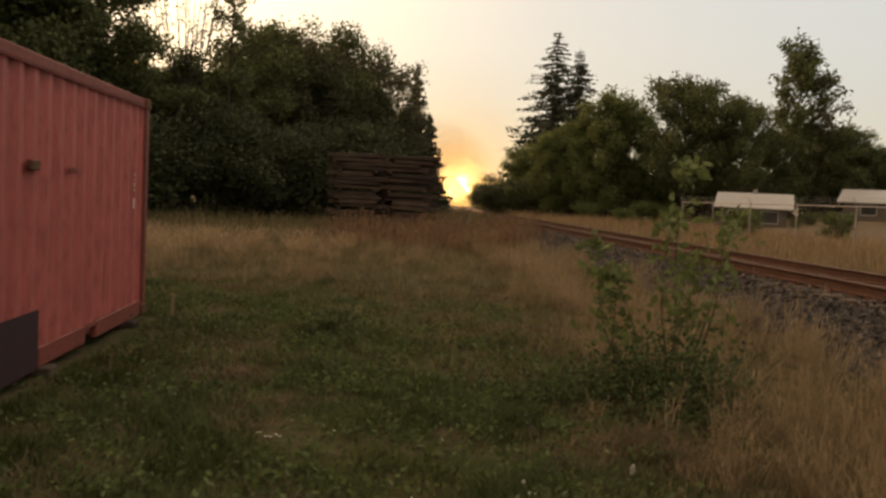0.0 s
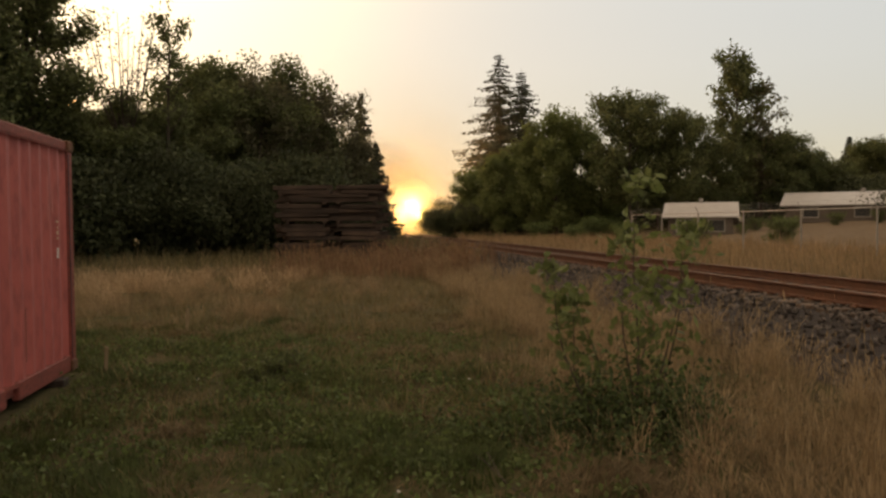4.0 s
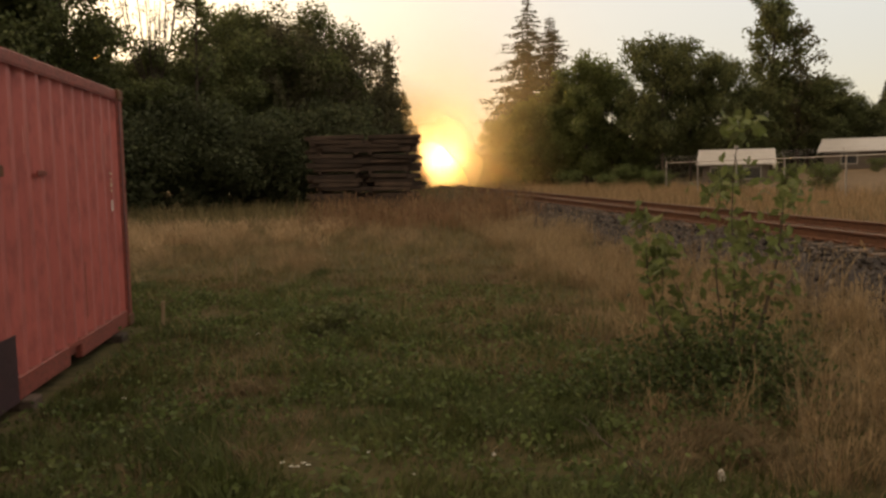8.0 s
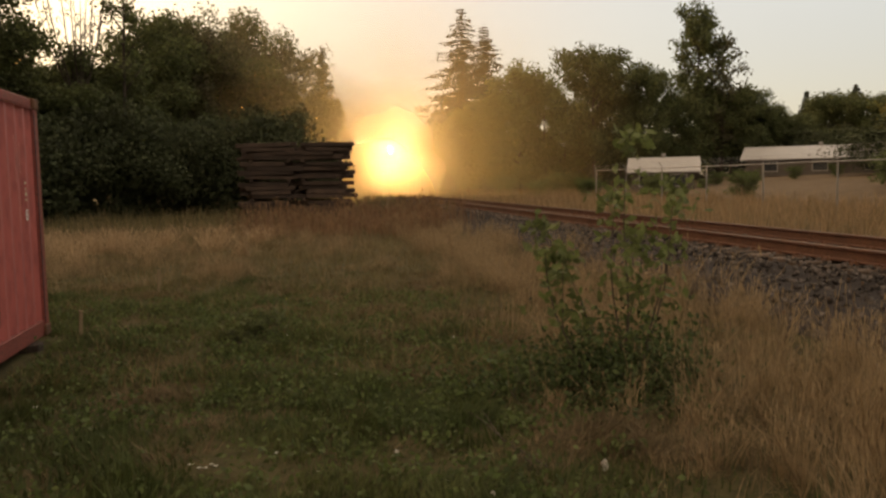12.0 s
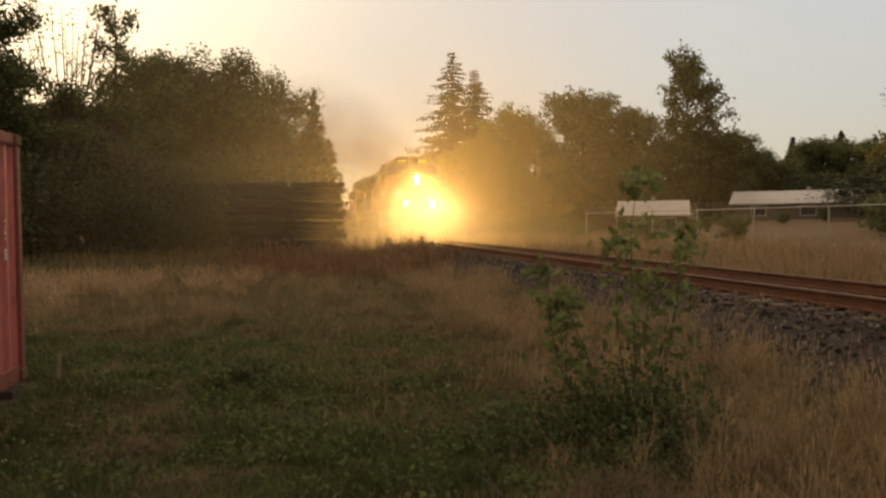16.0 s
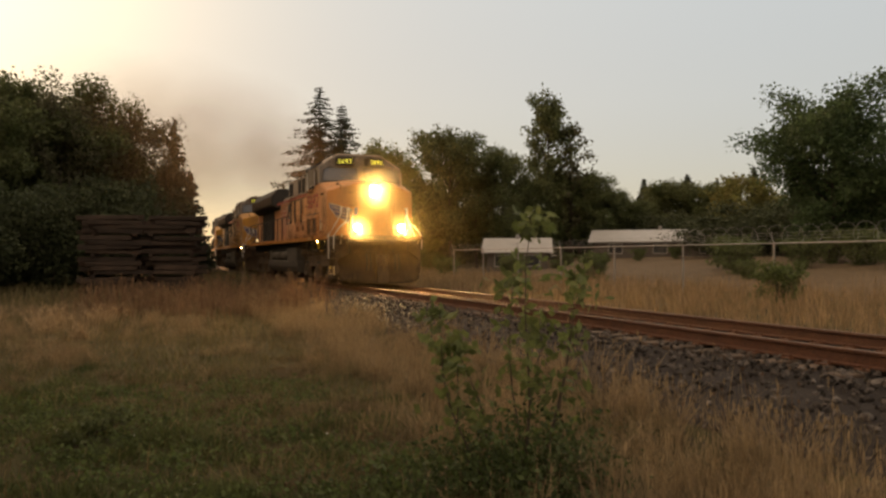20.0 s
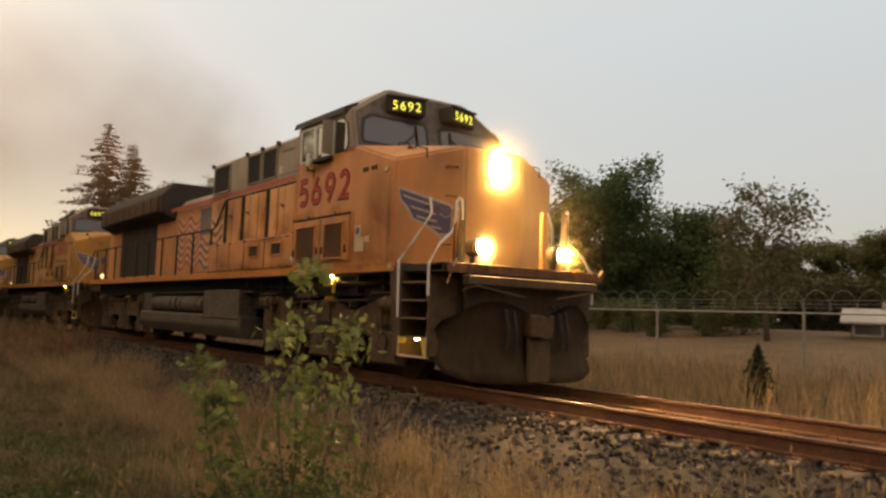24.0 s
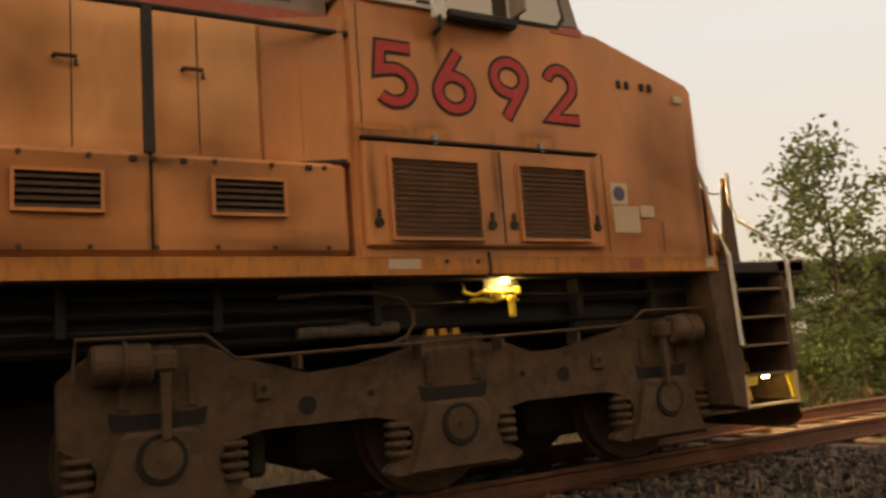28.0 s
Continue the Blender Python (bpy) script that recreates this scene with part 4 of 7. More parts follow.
def build_locomotive(flag, paint, label):
    loco = thing("locomotive", label, "locomotive", Matrix(), group="locomotives of the train")
    wheelsets = []
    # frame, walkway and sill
    # underframe, pipes and clamps are coloured near-black for the shade there
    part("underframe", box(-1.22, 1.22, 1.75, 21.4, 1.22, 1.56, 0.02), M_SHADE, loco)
    bm = box(-1.549, -1.52, 4.39, 4.85, 1.60, 1.72, 0.004)
    sb = part("sill_box", bm, M_STRIPE, loco)
    for a in (4.48, 4.74):
        part("sill_hole", drum((a, 1.67), 0.018, "x", -1.549, -1.553, 10), M_BLACK, sb)
    part("sill_bracket", tube([(-1.56, 4.39, 1.74), (-1.56, 4.38, 1.60), (-1.54, 4.42, 1.54)], 0.012, 6), M_BLACK, sb)
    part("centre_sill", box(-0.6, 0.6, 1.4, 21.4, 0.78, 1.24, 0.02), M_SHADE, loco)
    for z, x, a0, a1 in ((1.50, 1.30, 5.2, 10.2), (1.40, 1.30, 2.4, 9.6), (1.30, 1.28, 5.4, 8.2), (1.44, 1.33, 2.2, 4.0)):
        part("pipe", tube([(-x, a0, z), (-x, (a0 + a1) / 2, z - 0.015), (-x, a1, z)], 0.018, 6), M_SHADE, loco)
    for a in (2.6, 3.4, 5.2, 6.3, 7.2, 8.0):
        part("pipe_clamp", box(-1.34, -1.2, a - 0.03, a + 0.03, 1.26, 1.56, 0.006), M_SHADE, loco)
    part("walkway", box(-1.50, 1.50, 0.80, 21.6, 1.56, 1.66, 0.01), M_BLACK, loco)
    for side in (-1, 1):
        part("sill", box(side * 1.50, side * 1.545, 2.0, 21.5, 1.575, 1.71, 0.006), M_STRIPE, loco, "worn orange sill stripe")
    for side in (-1, 1):
        part("platform_side", box(side * 1.44, side * 1.50, 0.80, 1.16, 1.55, 1.672, 0.006), M_TRUCK, loco)
    # nose and lower cab
    plan = [(-1.55, 5.42), (-1.55, 3.25), (-1.53, 2.07), (-0.55, 1.67), (0.55, 1.67), (1.53, 2.07), (1.55, 3.25), (1.55, 5.42)]
    tops = [3.56, 3.59, 3.23, 3.50, 3.50, 3.23, 3.59, 3.56]
    bm = bmesh.new()
    lo = [bm.verts.new((x, y, 1.70)) for x, y in plan]
    hi = [bm.verts.new((x, y, z)) for (x, y), z in zip(plan, tops)]
    for i in range(8):
        j = (i + 1) % 8
        bm.faces.new((lo[i], lo[j], hi[j], hi[i]))
    bm.faces.new(lo)
    bm.faces.new((hi[1], hi[2], hi[3]))
    ca, cb = bm.verts.new((-0.55, 3.25, 3.72)), bm.verts.new((0.55, 3.25, 3.72))
    bm.faces.new((hi[1], hi[3], ca))
    bm.faces.new((ca, hi[3], hi[4], cb))
    bm.faces.new((cb, hi[4], hi[6]))
    bm.faces.new((hi[4], hi[5], hi[6]))
    bm.faces.new((hi[0], hi[1], ca, cb, hi[6], hi[7]))
    bmesh.ops.bevel(bm, geom=[e for e in bm.edges if e.verts[0].co.z > 1.75 or e.verts[1].co.z > 1.75], offset=0.035, segments=3, affect="EDGES")
    part("nose_and_cab_side", bm, paint, loco, "weathered orange-yellow cab side and nose")
    # upper cab, grey
    prof = [(-1.55, 3.56), (-1.55, 4.22), (-0.80, 4.72), (0.80, 4.72), (1.55, 4.20), (1.55, 3.56)]
    bm = bmesh.new()
    fr = [bm.verts.new((x, 3.27 + 0.28 * (z - 3.56), z)) for x, z in prof]
    bk = [bm.verts.new((x, 5.42, z)) for x, z in prof]
    bm.faces.new(fr)
    bm.faces.new(bk[::-1])
    for i in range(6):
        j = (i + 1) % 6
        bm.faces.new((fr[i], bk[i], bk[j], fr[j]))
    bmesh.ops.bevel(bm, geom=list(bm.edges), offset=0.04, segments=3, affect="EDGES")
    cab = part("cab_top", bm, M_GREY, loco, "dusty grey upper cab")
    part("roof_edge", prism([(-1.60, 4.18), (-1.57, 4.30), (-1.35, 4.40), (-1.33, 4.34), (-1.50, 4.24)], "y", 3.62, 5.5), M_BLACK, cab)
    part("roof_edge", prism([(1.60, 4.18), (1.57, 4.30), (1.35, 4.40), (1.33, 4.34), (1.50, 4.24)], "y", 3.62, 5.5), M_BLACK, cab)
    part("antenna_rail", tube([(-0.5, 3.85, 4.71), (-0.5, 3.85, 4.79), (-0.5, 4.35, 4.79), (-0.5, 4.35, 4.71)], 0.012, 6), M_BLACK, cab)
    part("roof_antenna", drum((0.2, 4.6), 0.09, "z", 4.71, 4.83, 14, bevel=0.02), M_BLACK, cab)
    for a0, a1 in ((5.40, 5.22), (3.62, 3.30)):
        part("red_flash", box(-1.556, -1.55, min(a0, a1), max(a0, a1), 3.52, 3.585), M_REDLINE, loco)
    # side windows with pale frames, deflector and mirror
    for side in (-1, 1):
        x = side * 1.553
        for a0, a1 in ((5.20, 4.68), (4.62, 4.02)):
            win = part("side_window", box(x, x + side * 0.008, a1, a0, 3.56, 4.10), M_GLASSLIT, loco)
            bm = box(x, x + side * 0.03, a1 - 0.03, a1 + 0.015, 3.53, 4.13, 0.006)
            box(x, x + side * 0.03, a0 - 0.015, a0 + 0.03, 3.53, 4.13, 0.006, bm)
            box(x, x + side * 0.028, a1, a0, 3.53, 3.565, 0.006, bm)
            box(x, x + side * 0.028, a1, a0, 4.095, 4.13, 0.006, bm)
            part("window_frame", bm, M_WHITE, win, "off-white window frame")
        q = part("quarter_window", prism([(3.92, 3.58), (3.92, 4.10), (3.70, 4.10), (3.56, 3.98), (3.50, 3.66), (3.56, 3.58)], "x", x, x + side * 0.01, 0.003), M_GLASSLIT, loco)
        part("window_seal", prism([(3.95, 3.55), (3.95, 4.13), (3.69, 4.13), (3.53, 4.00), (3.46, 3.65), (3.54, 3.55)], "x", x - side * 0.01, x + side * 0.004, 0.003), M_RUBBER, q)
        part("wind_deflector", box(x + side * 0.02, x + side * 0.22, 4.00, 4.03, 3.55, 4.12, 0.008), M_GREY, loco)
        part("arm_rest", box(x + side * 0.0, x + side * 0.10, 4.0, 4.62, 3.46, 3.54, 0.02), M_RUBBER, loco)
        bm = box(x + side * 0.10, x + side * 0.13, 4.66, 4.78, 3.42, 3.66, 0.012)
        # white colour stands for the bright reflection in the mirror
        mir = part("mirror", bm, M_WHITE, loco, "small mirror with its bright reflection coloured white")
        part("mirror_arm", tube([(x, 4.70, 3.36), (x + side * 0.12, 4.72, 3.36), (x + side * 0.12, 4.72, 3.45)], 0.02, 8), M_BLACK, mir)
        # nose-side small vents
        for a in (2.945, 2.855, 2.685, 2.595):
            part("nose_vent", box(x - side * 0.02, x + side * 0.012, a - 0.028, a + 0.028, 3.125, 3.20, 0.016), M_BLACK, loco)
        part("plate", box(x - side * 0.012, x + side * 0.004, 2.22, 2.33, 3.06, 3.12), M_STICKER, loco)
    # windscreens, wipers, number boards
    def on_front(x, z, out):
        return (x, 3.27 + 0.28 * (z - 3.56) - out, z)

    # plate over the cab front, coloured dark for the shade there
    bm = bmesh.new()
    shape = [(-1.49, 3.62), (-1.49, 4.19), (-0.79, 4.66), (0.79, 4.66), (1.49, 4.17), (1.49, 3.62)]
    f, b = [bm.verts.new(on_front(px, pz, 0.004)) for px, pz in shape], [bm.verts.new(on_front(px, pz, -0.01)) for px, pz in shape]
    bm.faces.new(f)
    bm.faces.new(b[::-1])
    for i in range(6):
        bm.faces.new((f[i], f[(i + 1) % 6], b[(i + 1) % 6], b[i]))
    part("cab_front", bm, M_FRONT, loco, "dark grey cab front with its shade in the colour")
    for side in (-1, 1):
        for name, pts, out, mt in (("windscreen_seal", [(0.10, 3.66), (1.40, 3.66), (1.44, 3.74), (1.38, 4.10), (1.22, 4.20), (0.16, 4.20), (0.10, 4.12)], 0.006, M_RUBBER), ("windscreen", [(0.16, 3.71), (1.36, 3.71), (1.39, 3.76), (1.33, 4.07), (1.19, 4.15), (0.19, 4.15), (0.16, 4.10)], 0.014, M_SCREEN)):
            bm = bmesh.new()
            f = [bm.verts.new(on_front(side * px, pz, out)) for px, pz in pts]
            b = [bm.verts.new(on_front(side * px, pz, -0.02)) for px, pz in pts]
            bm.faces.new(f)
            bm.faces.new(b[::-1])
            for i in range(len(pts)):
                j = (i + 1) % len(pts)
                bm.faces.new((f[i], f[j], b[j], b[i]))
            part(name, bm, mt, loco)
        part("wiper", tube([on_front(side * 0.75, 3.66, 0.05), on_front(side * 0.35, 4.0, 0.04)], 0.012, 6), M_BLACK, loco)
        part("wiper", tube([on_front(side * 0.35, 3.80, 0.035), on_front(side * 0.35, 4.12, 0.035)], 0.014, 6), M_BLACK, loco)
        turned = pose(side * 0.56, 3.42, 4.41, 0, 0, side * 17)
        bm = box(-0.34, 0.34, -0.10, 0.20, -0.135, 0.145, 0.02)
        bm.transform(turned)
        nb = part("number_board", bm, M_BLACK, loco)
        bm = box(-0.36, 0.36, -0.13, -0.08, 0.13, 0.16, 0.008)
        bm.transform(turned)
        part("board_hood", bm, M_BLACK, nb)
        x = -0.25
        for ch in "5692":
            ob = part("board_digit", digit_mesh(ch, 0.155, 0.003), M_BOARDGLOW, nb, "glowing yellow digit")
            ob.matrix_basis = turned @ pose(x, -0.104, -0.075, 90, 0, 0)
            x += 0.132
    # road number on the cab side, facing the camera's side
    for ch, a in zip("5692", (5.24, 4.75, 4.25, 3.76)):
        for m in (pose(-1.5535, a, 2.76, 90, 0, -90), pose(1.5535, 8.6 - a, 2.76, 90, 0, 90)):
            edge = part("road_digit", road_digit(ch, 0.49, 0.108, 0.003), M_BLACK, loco, "black-edged red road number digit")
            edge.matrix_basis = m
            part("digit_face", road_digit(ch, 0.49, 0.066, 0.006), M_DIGIT, edge)
    # equipment panel with louvres under the number
    panel = part("louvre_panel", box(-1.595, -1.55, 3.30, 5.36, 1.77, 2.50, 0.012), paint, loco)
    part("hinge", box(-1.605, -1.55, 3.30, 5.36, 2.515, 2.535, 0.004), M_BLACK, panel)
    part("panel_seam", box(-1.598, -1.59, 4.245, 4.26, 1.79, 2.48), M_BLACK, panel)
    louver(panel, 4.46, 5.16, 1.83, 2.38, 1.592, 15, paint, M_TRUCK)
    louver(panel, 3.46, 4.09, 1.83, 2.38, 1.592, 15, paint, M_TRUCK)
    for a in (5.27, 4.36, 4.17, 3.37):
        bm = drum((a, 1.93), 0.035, "x", -1.595, -1.615, 12, bevel=0.004)
        box(-1.62, -1.6, a - 0.01, a + 0.01, 1.93, 2.02, bm=bm)
        part("latch", bm, M_BLACK, panel)
    for a in (4.78, 3.84):
        part("stain", box(-1.5535, -1.55, a - 0.14, a + 0.14, 2.54, 2.63), M_STRIPE, loco)
        part("hook", box(-1.60, -1.55, a - 0.018, a + 0.018, 2.50, 2.58, 0.006), M_STEEL, panel)
    part("lettering", box(-1.5535, -1.55, 4.98, 5.36, 2.59, 2.64), M_STRIPE, loco, "faint unreadable lettering")
    for a0, a1, z0, z1, mt in ((2.98, 3.16, 2.13, 2.31, M_STICKER), (2.87, 3.15, 1.90, 2.12, M_STICKER), (2.70, 2.85, 2.03, 2.13, M_STICKER), (2.88, 3.03, 1.60, 1.69, M_REDLINE), (4.95, 5.2, 1.62, 1.69, M_STICKER), (2.05, 2.15, 1.61, 1.69, M_STICKER)):
        v = 1.5535 if z0 > 1.75 else 1.549
        part("sticker", box(-v - (0.002 if mt is M_BLUE else 0), -1.545, a0, a1, z0, z1), mt, loco)
    part("sticker", drum((3.07, 2.22), 0.062, "x", -1.5525, -1.5555, 20), M_BADGEDARK, loco, "small round blue emblem")
    # lower cabinet behind the cab
    pale = M_YELLOWLIGHT if flag else paint
    cabinet = part("lower_cabinet", box(-1.54, -1.25, 5.46, 9.9, 1.72, 2.34, 0.03), paint, loco)
    for a in (6.72, 7.75, 8.6, 9.3):
        part("cabinet_seam", box(-1.545, -1.53, a - 0.008, a + 0.008, 1.75, 2.33), M_BLACK, cabinet)
    for a in (6.13, 7.22, 8.15, 8.95):
        if a < 7.5:
            louver(cabinet, a - 0.22, a + 0.22, 1.98, 2.19, 1.541, 5, paint, M_TRUCK)
        for da in (-0.4, 0.4):
            part("latch", box(-1.555, -1.54, a + da - 0.02, a + da + 0.02, 2.28, 2.31), M_BLACK, cabinet)
    bay = part("corner_panel", prism([(-1.30, 5.94), (-1.325, 5.95), (-1.54, 5.47), (-1.54, 5.43), (-1.30, 5.43)], "z", 2.35, 3.38), paint, loco, "angled orange panel behind the cab")
    part("panel_seam", prism([(-1.31, 5.97), (-1.335, 5.97), (-1.56, 5.47), (-1.54, 5.45)], "z", 2.342, 2.365), M_BLACK, bay)
    part("panel_seam", prism([(-1.415, 5.72), (-1.430, 5.72), (-1.434, 5.71), (-1.419, 5.71)], "z", 2.40, 3.36), M_STRIPE, bay)
    bolt_me = bpy.data.meshes.new("bolt")
    bm = drum((0, 0), 0.016, "x", 0.0, -0.012, 8)
    bm.to_mesh(bolt_me)
    bm.free()
    bolt_me.materials.append(M_TRUCK)
    for a in np.arange(5.62, 9.8, 0.36):
        for z in (1.765, 2.30):
            o = new("bolt", bolt_me)
            o.parent, o.location = cabinet, (-1.54, float(a), z)
    for a, z0, z1 in ((3.22, 1.74, 2.54), (5.33, 2.56, 3.50), (2.62, 1.74, 2.00)):
        part("panel_seam", box(-1.5535, -1.55, a - 0.004, a + 0.004, z0, z1), M_TRUCK, loco)
    # soot about the vents and dust along the sills
    def stain(a, z, ra, rz, v, mt, parent):
        round_sheet("stain", pose(-v, a, z, 90, 0, -90) @ Matrix.Diagonal((ra, rz, 1, 1)), mt, parent, 0.0)
    for a, z, ra, rz, mt in ((6.13, 2.12, 0.55, 0.30, M_SOOT), (7.22, 2.12, 0.55, 0.30, M_SOOT), (5.9, 1.78, 0.8, 0.12, M_SOOT), (7.6, 1.80, 1.2, 0.16, M_SOOT), (8.9, 1.9, 0.9, 0.3, M_DUSTSTAIN), (6.7, 2.30, 0.9, 0.12, M_SOOT)):
        stain(a, z, ra, rz, 1.5455, mt, cabinet)
    for a, z, ra, rz, mt in ((3.0, 1.95, 0.9, 0.45, M_DUSTSTAIN), (2.5, 2.5, 0.5, 0.8, M_DUSTSTAIN), (4.78, 2.60, 0.24, 0.12, M_SOOT), (3.84, 2.60, 0.24, 0.12, M_SOOT), (5.2, 2.55, 0.30, 0.14, M_SOOT), (4.6, 3.40, 0.7, 0.18, M_DUSTSTAIN), (2.35, 1.78, 0.6, 0.16, M_SOOT)):
        stain(a, z, ra, rz, 1.5526 if z > 2.52 or a < 3.3 else 1.60, mt, loco)
    for a, z, ra, rz, mt in ((6.3, 2.5, 0.7, 0.35, M_DUSTSTAIN), (7.4, 2.9, 0.5, 0.6, M_DUSTSTAIN), (8.3, 2.5, 0.7, 0.3, M_SOOT), (9.2, 3.0, 0.6, 0.7, M_SOOT), (9.9, 3.3, 0.8, 0.5, M_SOOT)):
        stain(a, z, ra, rz, 1.3275, mt, loco)
    for a, z, ra, rz, v, mt in ((4.30, 2.30, 0.05, 0.42, 1.601, M_SOOT), (5.30, 2.2, 0.05, 0.40, 1.601, M_SOOT), (3.36, 2.2, 0.05, 0.40, 1.601, M_SOOT), (4.8, 1.79, 0.5, 0.05, 1.601, M_SOOT), (3.8, 1.79, 0.5, 0.05, 1.601, M_SOOT), (2.15, 2.4, 0.10, 0.8, 1.552, M_SOOT), (4.7, 3.30, 0.06, 0.30, 1.5558, M_SOOT), (6.72, 1.95, 0.05, 0.34, 1.5465, M_SOOT), (7.75, 1.95, 0.05, 0.34, 1.5465, M_SOOT)):
        stain(a, z, ra, rz, v, mt, loco)
    # tall hood behind the cab
    prof = [(-1.30, 1.70), (-1.30, 3.40), (1.30, 3.40), (1.30, 1.70)]
    tall = part("tall_hood", prism(prof, "y", 5.43, 10.5, 0.02), pale, loco)
    prof = [(-1.30, 3.41), (-1.30, 4.20), (-1.05, 4.34), (1.05, 4.34), (1.30, 4.20), (1.30, 3.41)]
    upper = part("tall_hood_top", prism(prof, "y", 5.43, 10.5, 0.02), M_GREY, loco)
    part("red_line", box(-1.306, -1.30, 5.43, 13.6, 3.39, 3.49), M_REDLINE, loco)
    for a0, a1 in ((9.40, 10.36), (7.68, 8.33), (6.88, 7.54)):
        # a near-black plate gives the opening its shade by colour
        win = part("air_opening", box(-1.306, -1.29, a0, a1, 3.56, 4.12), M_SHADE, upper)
        bm = box(-1.33, -1.30, a0 - 0.03, a0, 3.53, 4.15, 0.004)
        box(-1.33, -1.30, a1, a1 + 0.03, 3.53, 4.15, 0.004, bm)
        box(-1.33, -1.30, a0, a1, 4.12, 4.15, 0.004, bm)
        box(-1.33, -1.30, a0, a1, 3.53, 3.56, 0.004, bm)
        part("opening_frame", bm, M_GREY, win)
    for a in (10.45, 8.4, 7.6, 6.8):
        part("lifting_eye", drum((a, 4.20), 0.05, "x", -1.30, -1.36, 12), M_BLACK, upper)
    part("panel_line", box(-1.305, -1.30, 6.1, 6.65, 4.0, 4.02), M_BLACK, upper)
    part("panel_line", box(-1.304, -1.30, 5.7, 6.7, 3.55, 3.56), M_BLACK, upper)
    part("notice", box(-1.304, -1.30, 6.62, 6.76, 3.60, 3.74), M_HOUSE, upper)
    doors = [(5.97, 6.66), (6.72, 7.62), (7.70, 8.60), (8.68, 9.60)]
    for a0, a1 in doors:
        d = part("hood_door", box(-1.325, -1.30, a0, a1, 2.38, 3.34, 0.008), pale, tall)
        part("door_handle", tube([(-1.33, a0 + 0.5, 2.95), (-1.37, a0 + 0.5, 2.95), (-1.37, a0 + 0.38, 2.95), (-1.37, a0 + 0.38, 2.89)], 0.014, 6), M_TRUCK, d)
        part("door_seam", box(-1.328, -1.32, a0 + 0.40, a0 + 0.408, 2.40, 3.32), M_BLACK, d)
    # long hood with the painted flag, then the radiator section
    prof = [(-1.12, 1.66), (-1.12, 3.42), (-0.90, 3.72), (0.90, 3.72), (1.12, 3.42), (1.12, 1.66)]
    hood = part("long_hood", prism(prof, "y", 10.5, 20.6, 0.02), paint, loco)
    part("hood_roof", prism([(-1.14, 3.43), (-0.91, 3.735), (0.91, 3.735), (1.14, 3.43), (1.10, 3.45), (0.9, 3.70), (-0.9, 3.70), (-1.10, 3.45)], "y", 10.5, 13.7), M_GREY, loco)
    part("exhaust_stack", box(-0.4, 0.4, 11.4, 12.3, 3.73, 3.98, 0.03), M_BLACK, loco)
    for a in np.arange(10.7, 20.3, 0.78):
        d = part("hood_door", box(-1.135, -1.12, a + 0.02, a + 0.74, 1.80, 3.30, 0.006), paint if not 15.2 < a < 18.6 else M_BLACK, hood)
    if flag:
        def wave(a0, a1, z, h, v0, v1, mt):
            n = 2 + int((a1 - a0) / 0.12)
            aa = [a0 + (a1 - a0) * i / (n - 1) for i in range(n)]
            low = [(a, z + 0.10 * math.sin(6.5 * a + 0.6 * z)) for a in aa]
            part("flag_stripe", plate_on_side(low + [(a, zz + h) for a, zz in low[::-1]], v0, v1), mt, hood)
        for row in range(7):
            wave(11.75, 13.45, 1.93 + row * 0.185, 0.10, 1.136, 1.139, M_FLAGRED)
            wave(11.75, 13.45, 2.03 + row * 0.185, 0.083, 1.136, 1.1385, M_FLAGPALE)
        for row in range(4):
            wave(10.56, 11.72, 1.93 + row * 0.185, 0.10, 1.136, 1.139, M_FLAGRED if row % 2 else M_FLAGGREY)
            wave(10.56, 11.72, 2.03 + row * 0.185, 0.083, 1.136, 1.1385, M_FLAGPALE)
        part("flag_field", plate_on_side([(10.56, 2.72), (11.72, 2.68), (11.72, 3.34), (10.56, 3.34)], 1.137, 1.141), M_FLAGGREY, hood)
        for row in range(3):
            wave(9.72, 10.44, 2.42 + row * 0.22, 0.10, 1.302, 1.305, M_FLAGGREY)
    prof = [(-1.12, 3.20), (-1.52, 3.40), (-1.55, 3.86), (-1.25, 4.22), (1.25, 4.22), (1.55, 3.86), (1.52, 3.40), (1.12, 3.20)]
    rad = part("radiator_cab", prism(prof, "y", 13.7, 20.4, 0.03), M_BLACK, loco, "soot-dark flared radiator section")
    for k in range(9):
        a = 14.0 + k * 0.7
        part("radiator_screen", box(-1.575, -1.545, a, a + 0.62, 3.44, 3.82, 0.01), M_TRUCK, rad)
    part("hood_end", box(-1.0, 1.0, 20.58, 20.64, 1.70, 3.3, 0.01), paint, loco)
    # walkway handrail
    for side in (-1, 1):
        x = side * 1.52
        rail = part("handrail", tube([(x, 5.32, 3.27), (x, 9.0, 3.26), (x, 9.6, 2.68), (x, 21.2, 2.68), (x, 21.5, 2.3)], 0.022, 8), M_BLACK, loco)
        for a in (6.72, 7.98, 8.95):
            part("stanchion", box(x - 0.028, x + 0.028, a - 0.03, a + 0.03, 2.34 if side < 0 else 1.66, 3.26), M_BLACK, rail)
        for a in np.arange(9.8, 21.4, 1.22):
            part("stanchion", box(x - 0.02, x + 0.02, a - 0.02, a + 0.02, 1.66, 2.68), M_BLACK, rail)
    # fuel tank, reservoirs, boxes
    part("fuel_tank", prism([(-1.40, 0.55), (-1.25, 0.32), (1.25, 0.32), (1.40, 0.55), (1.40, 0.80), (-1.40, 0.80)], "y", 8.15, 15.6, 0.03), M_TANK, loco)
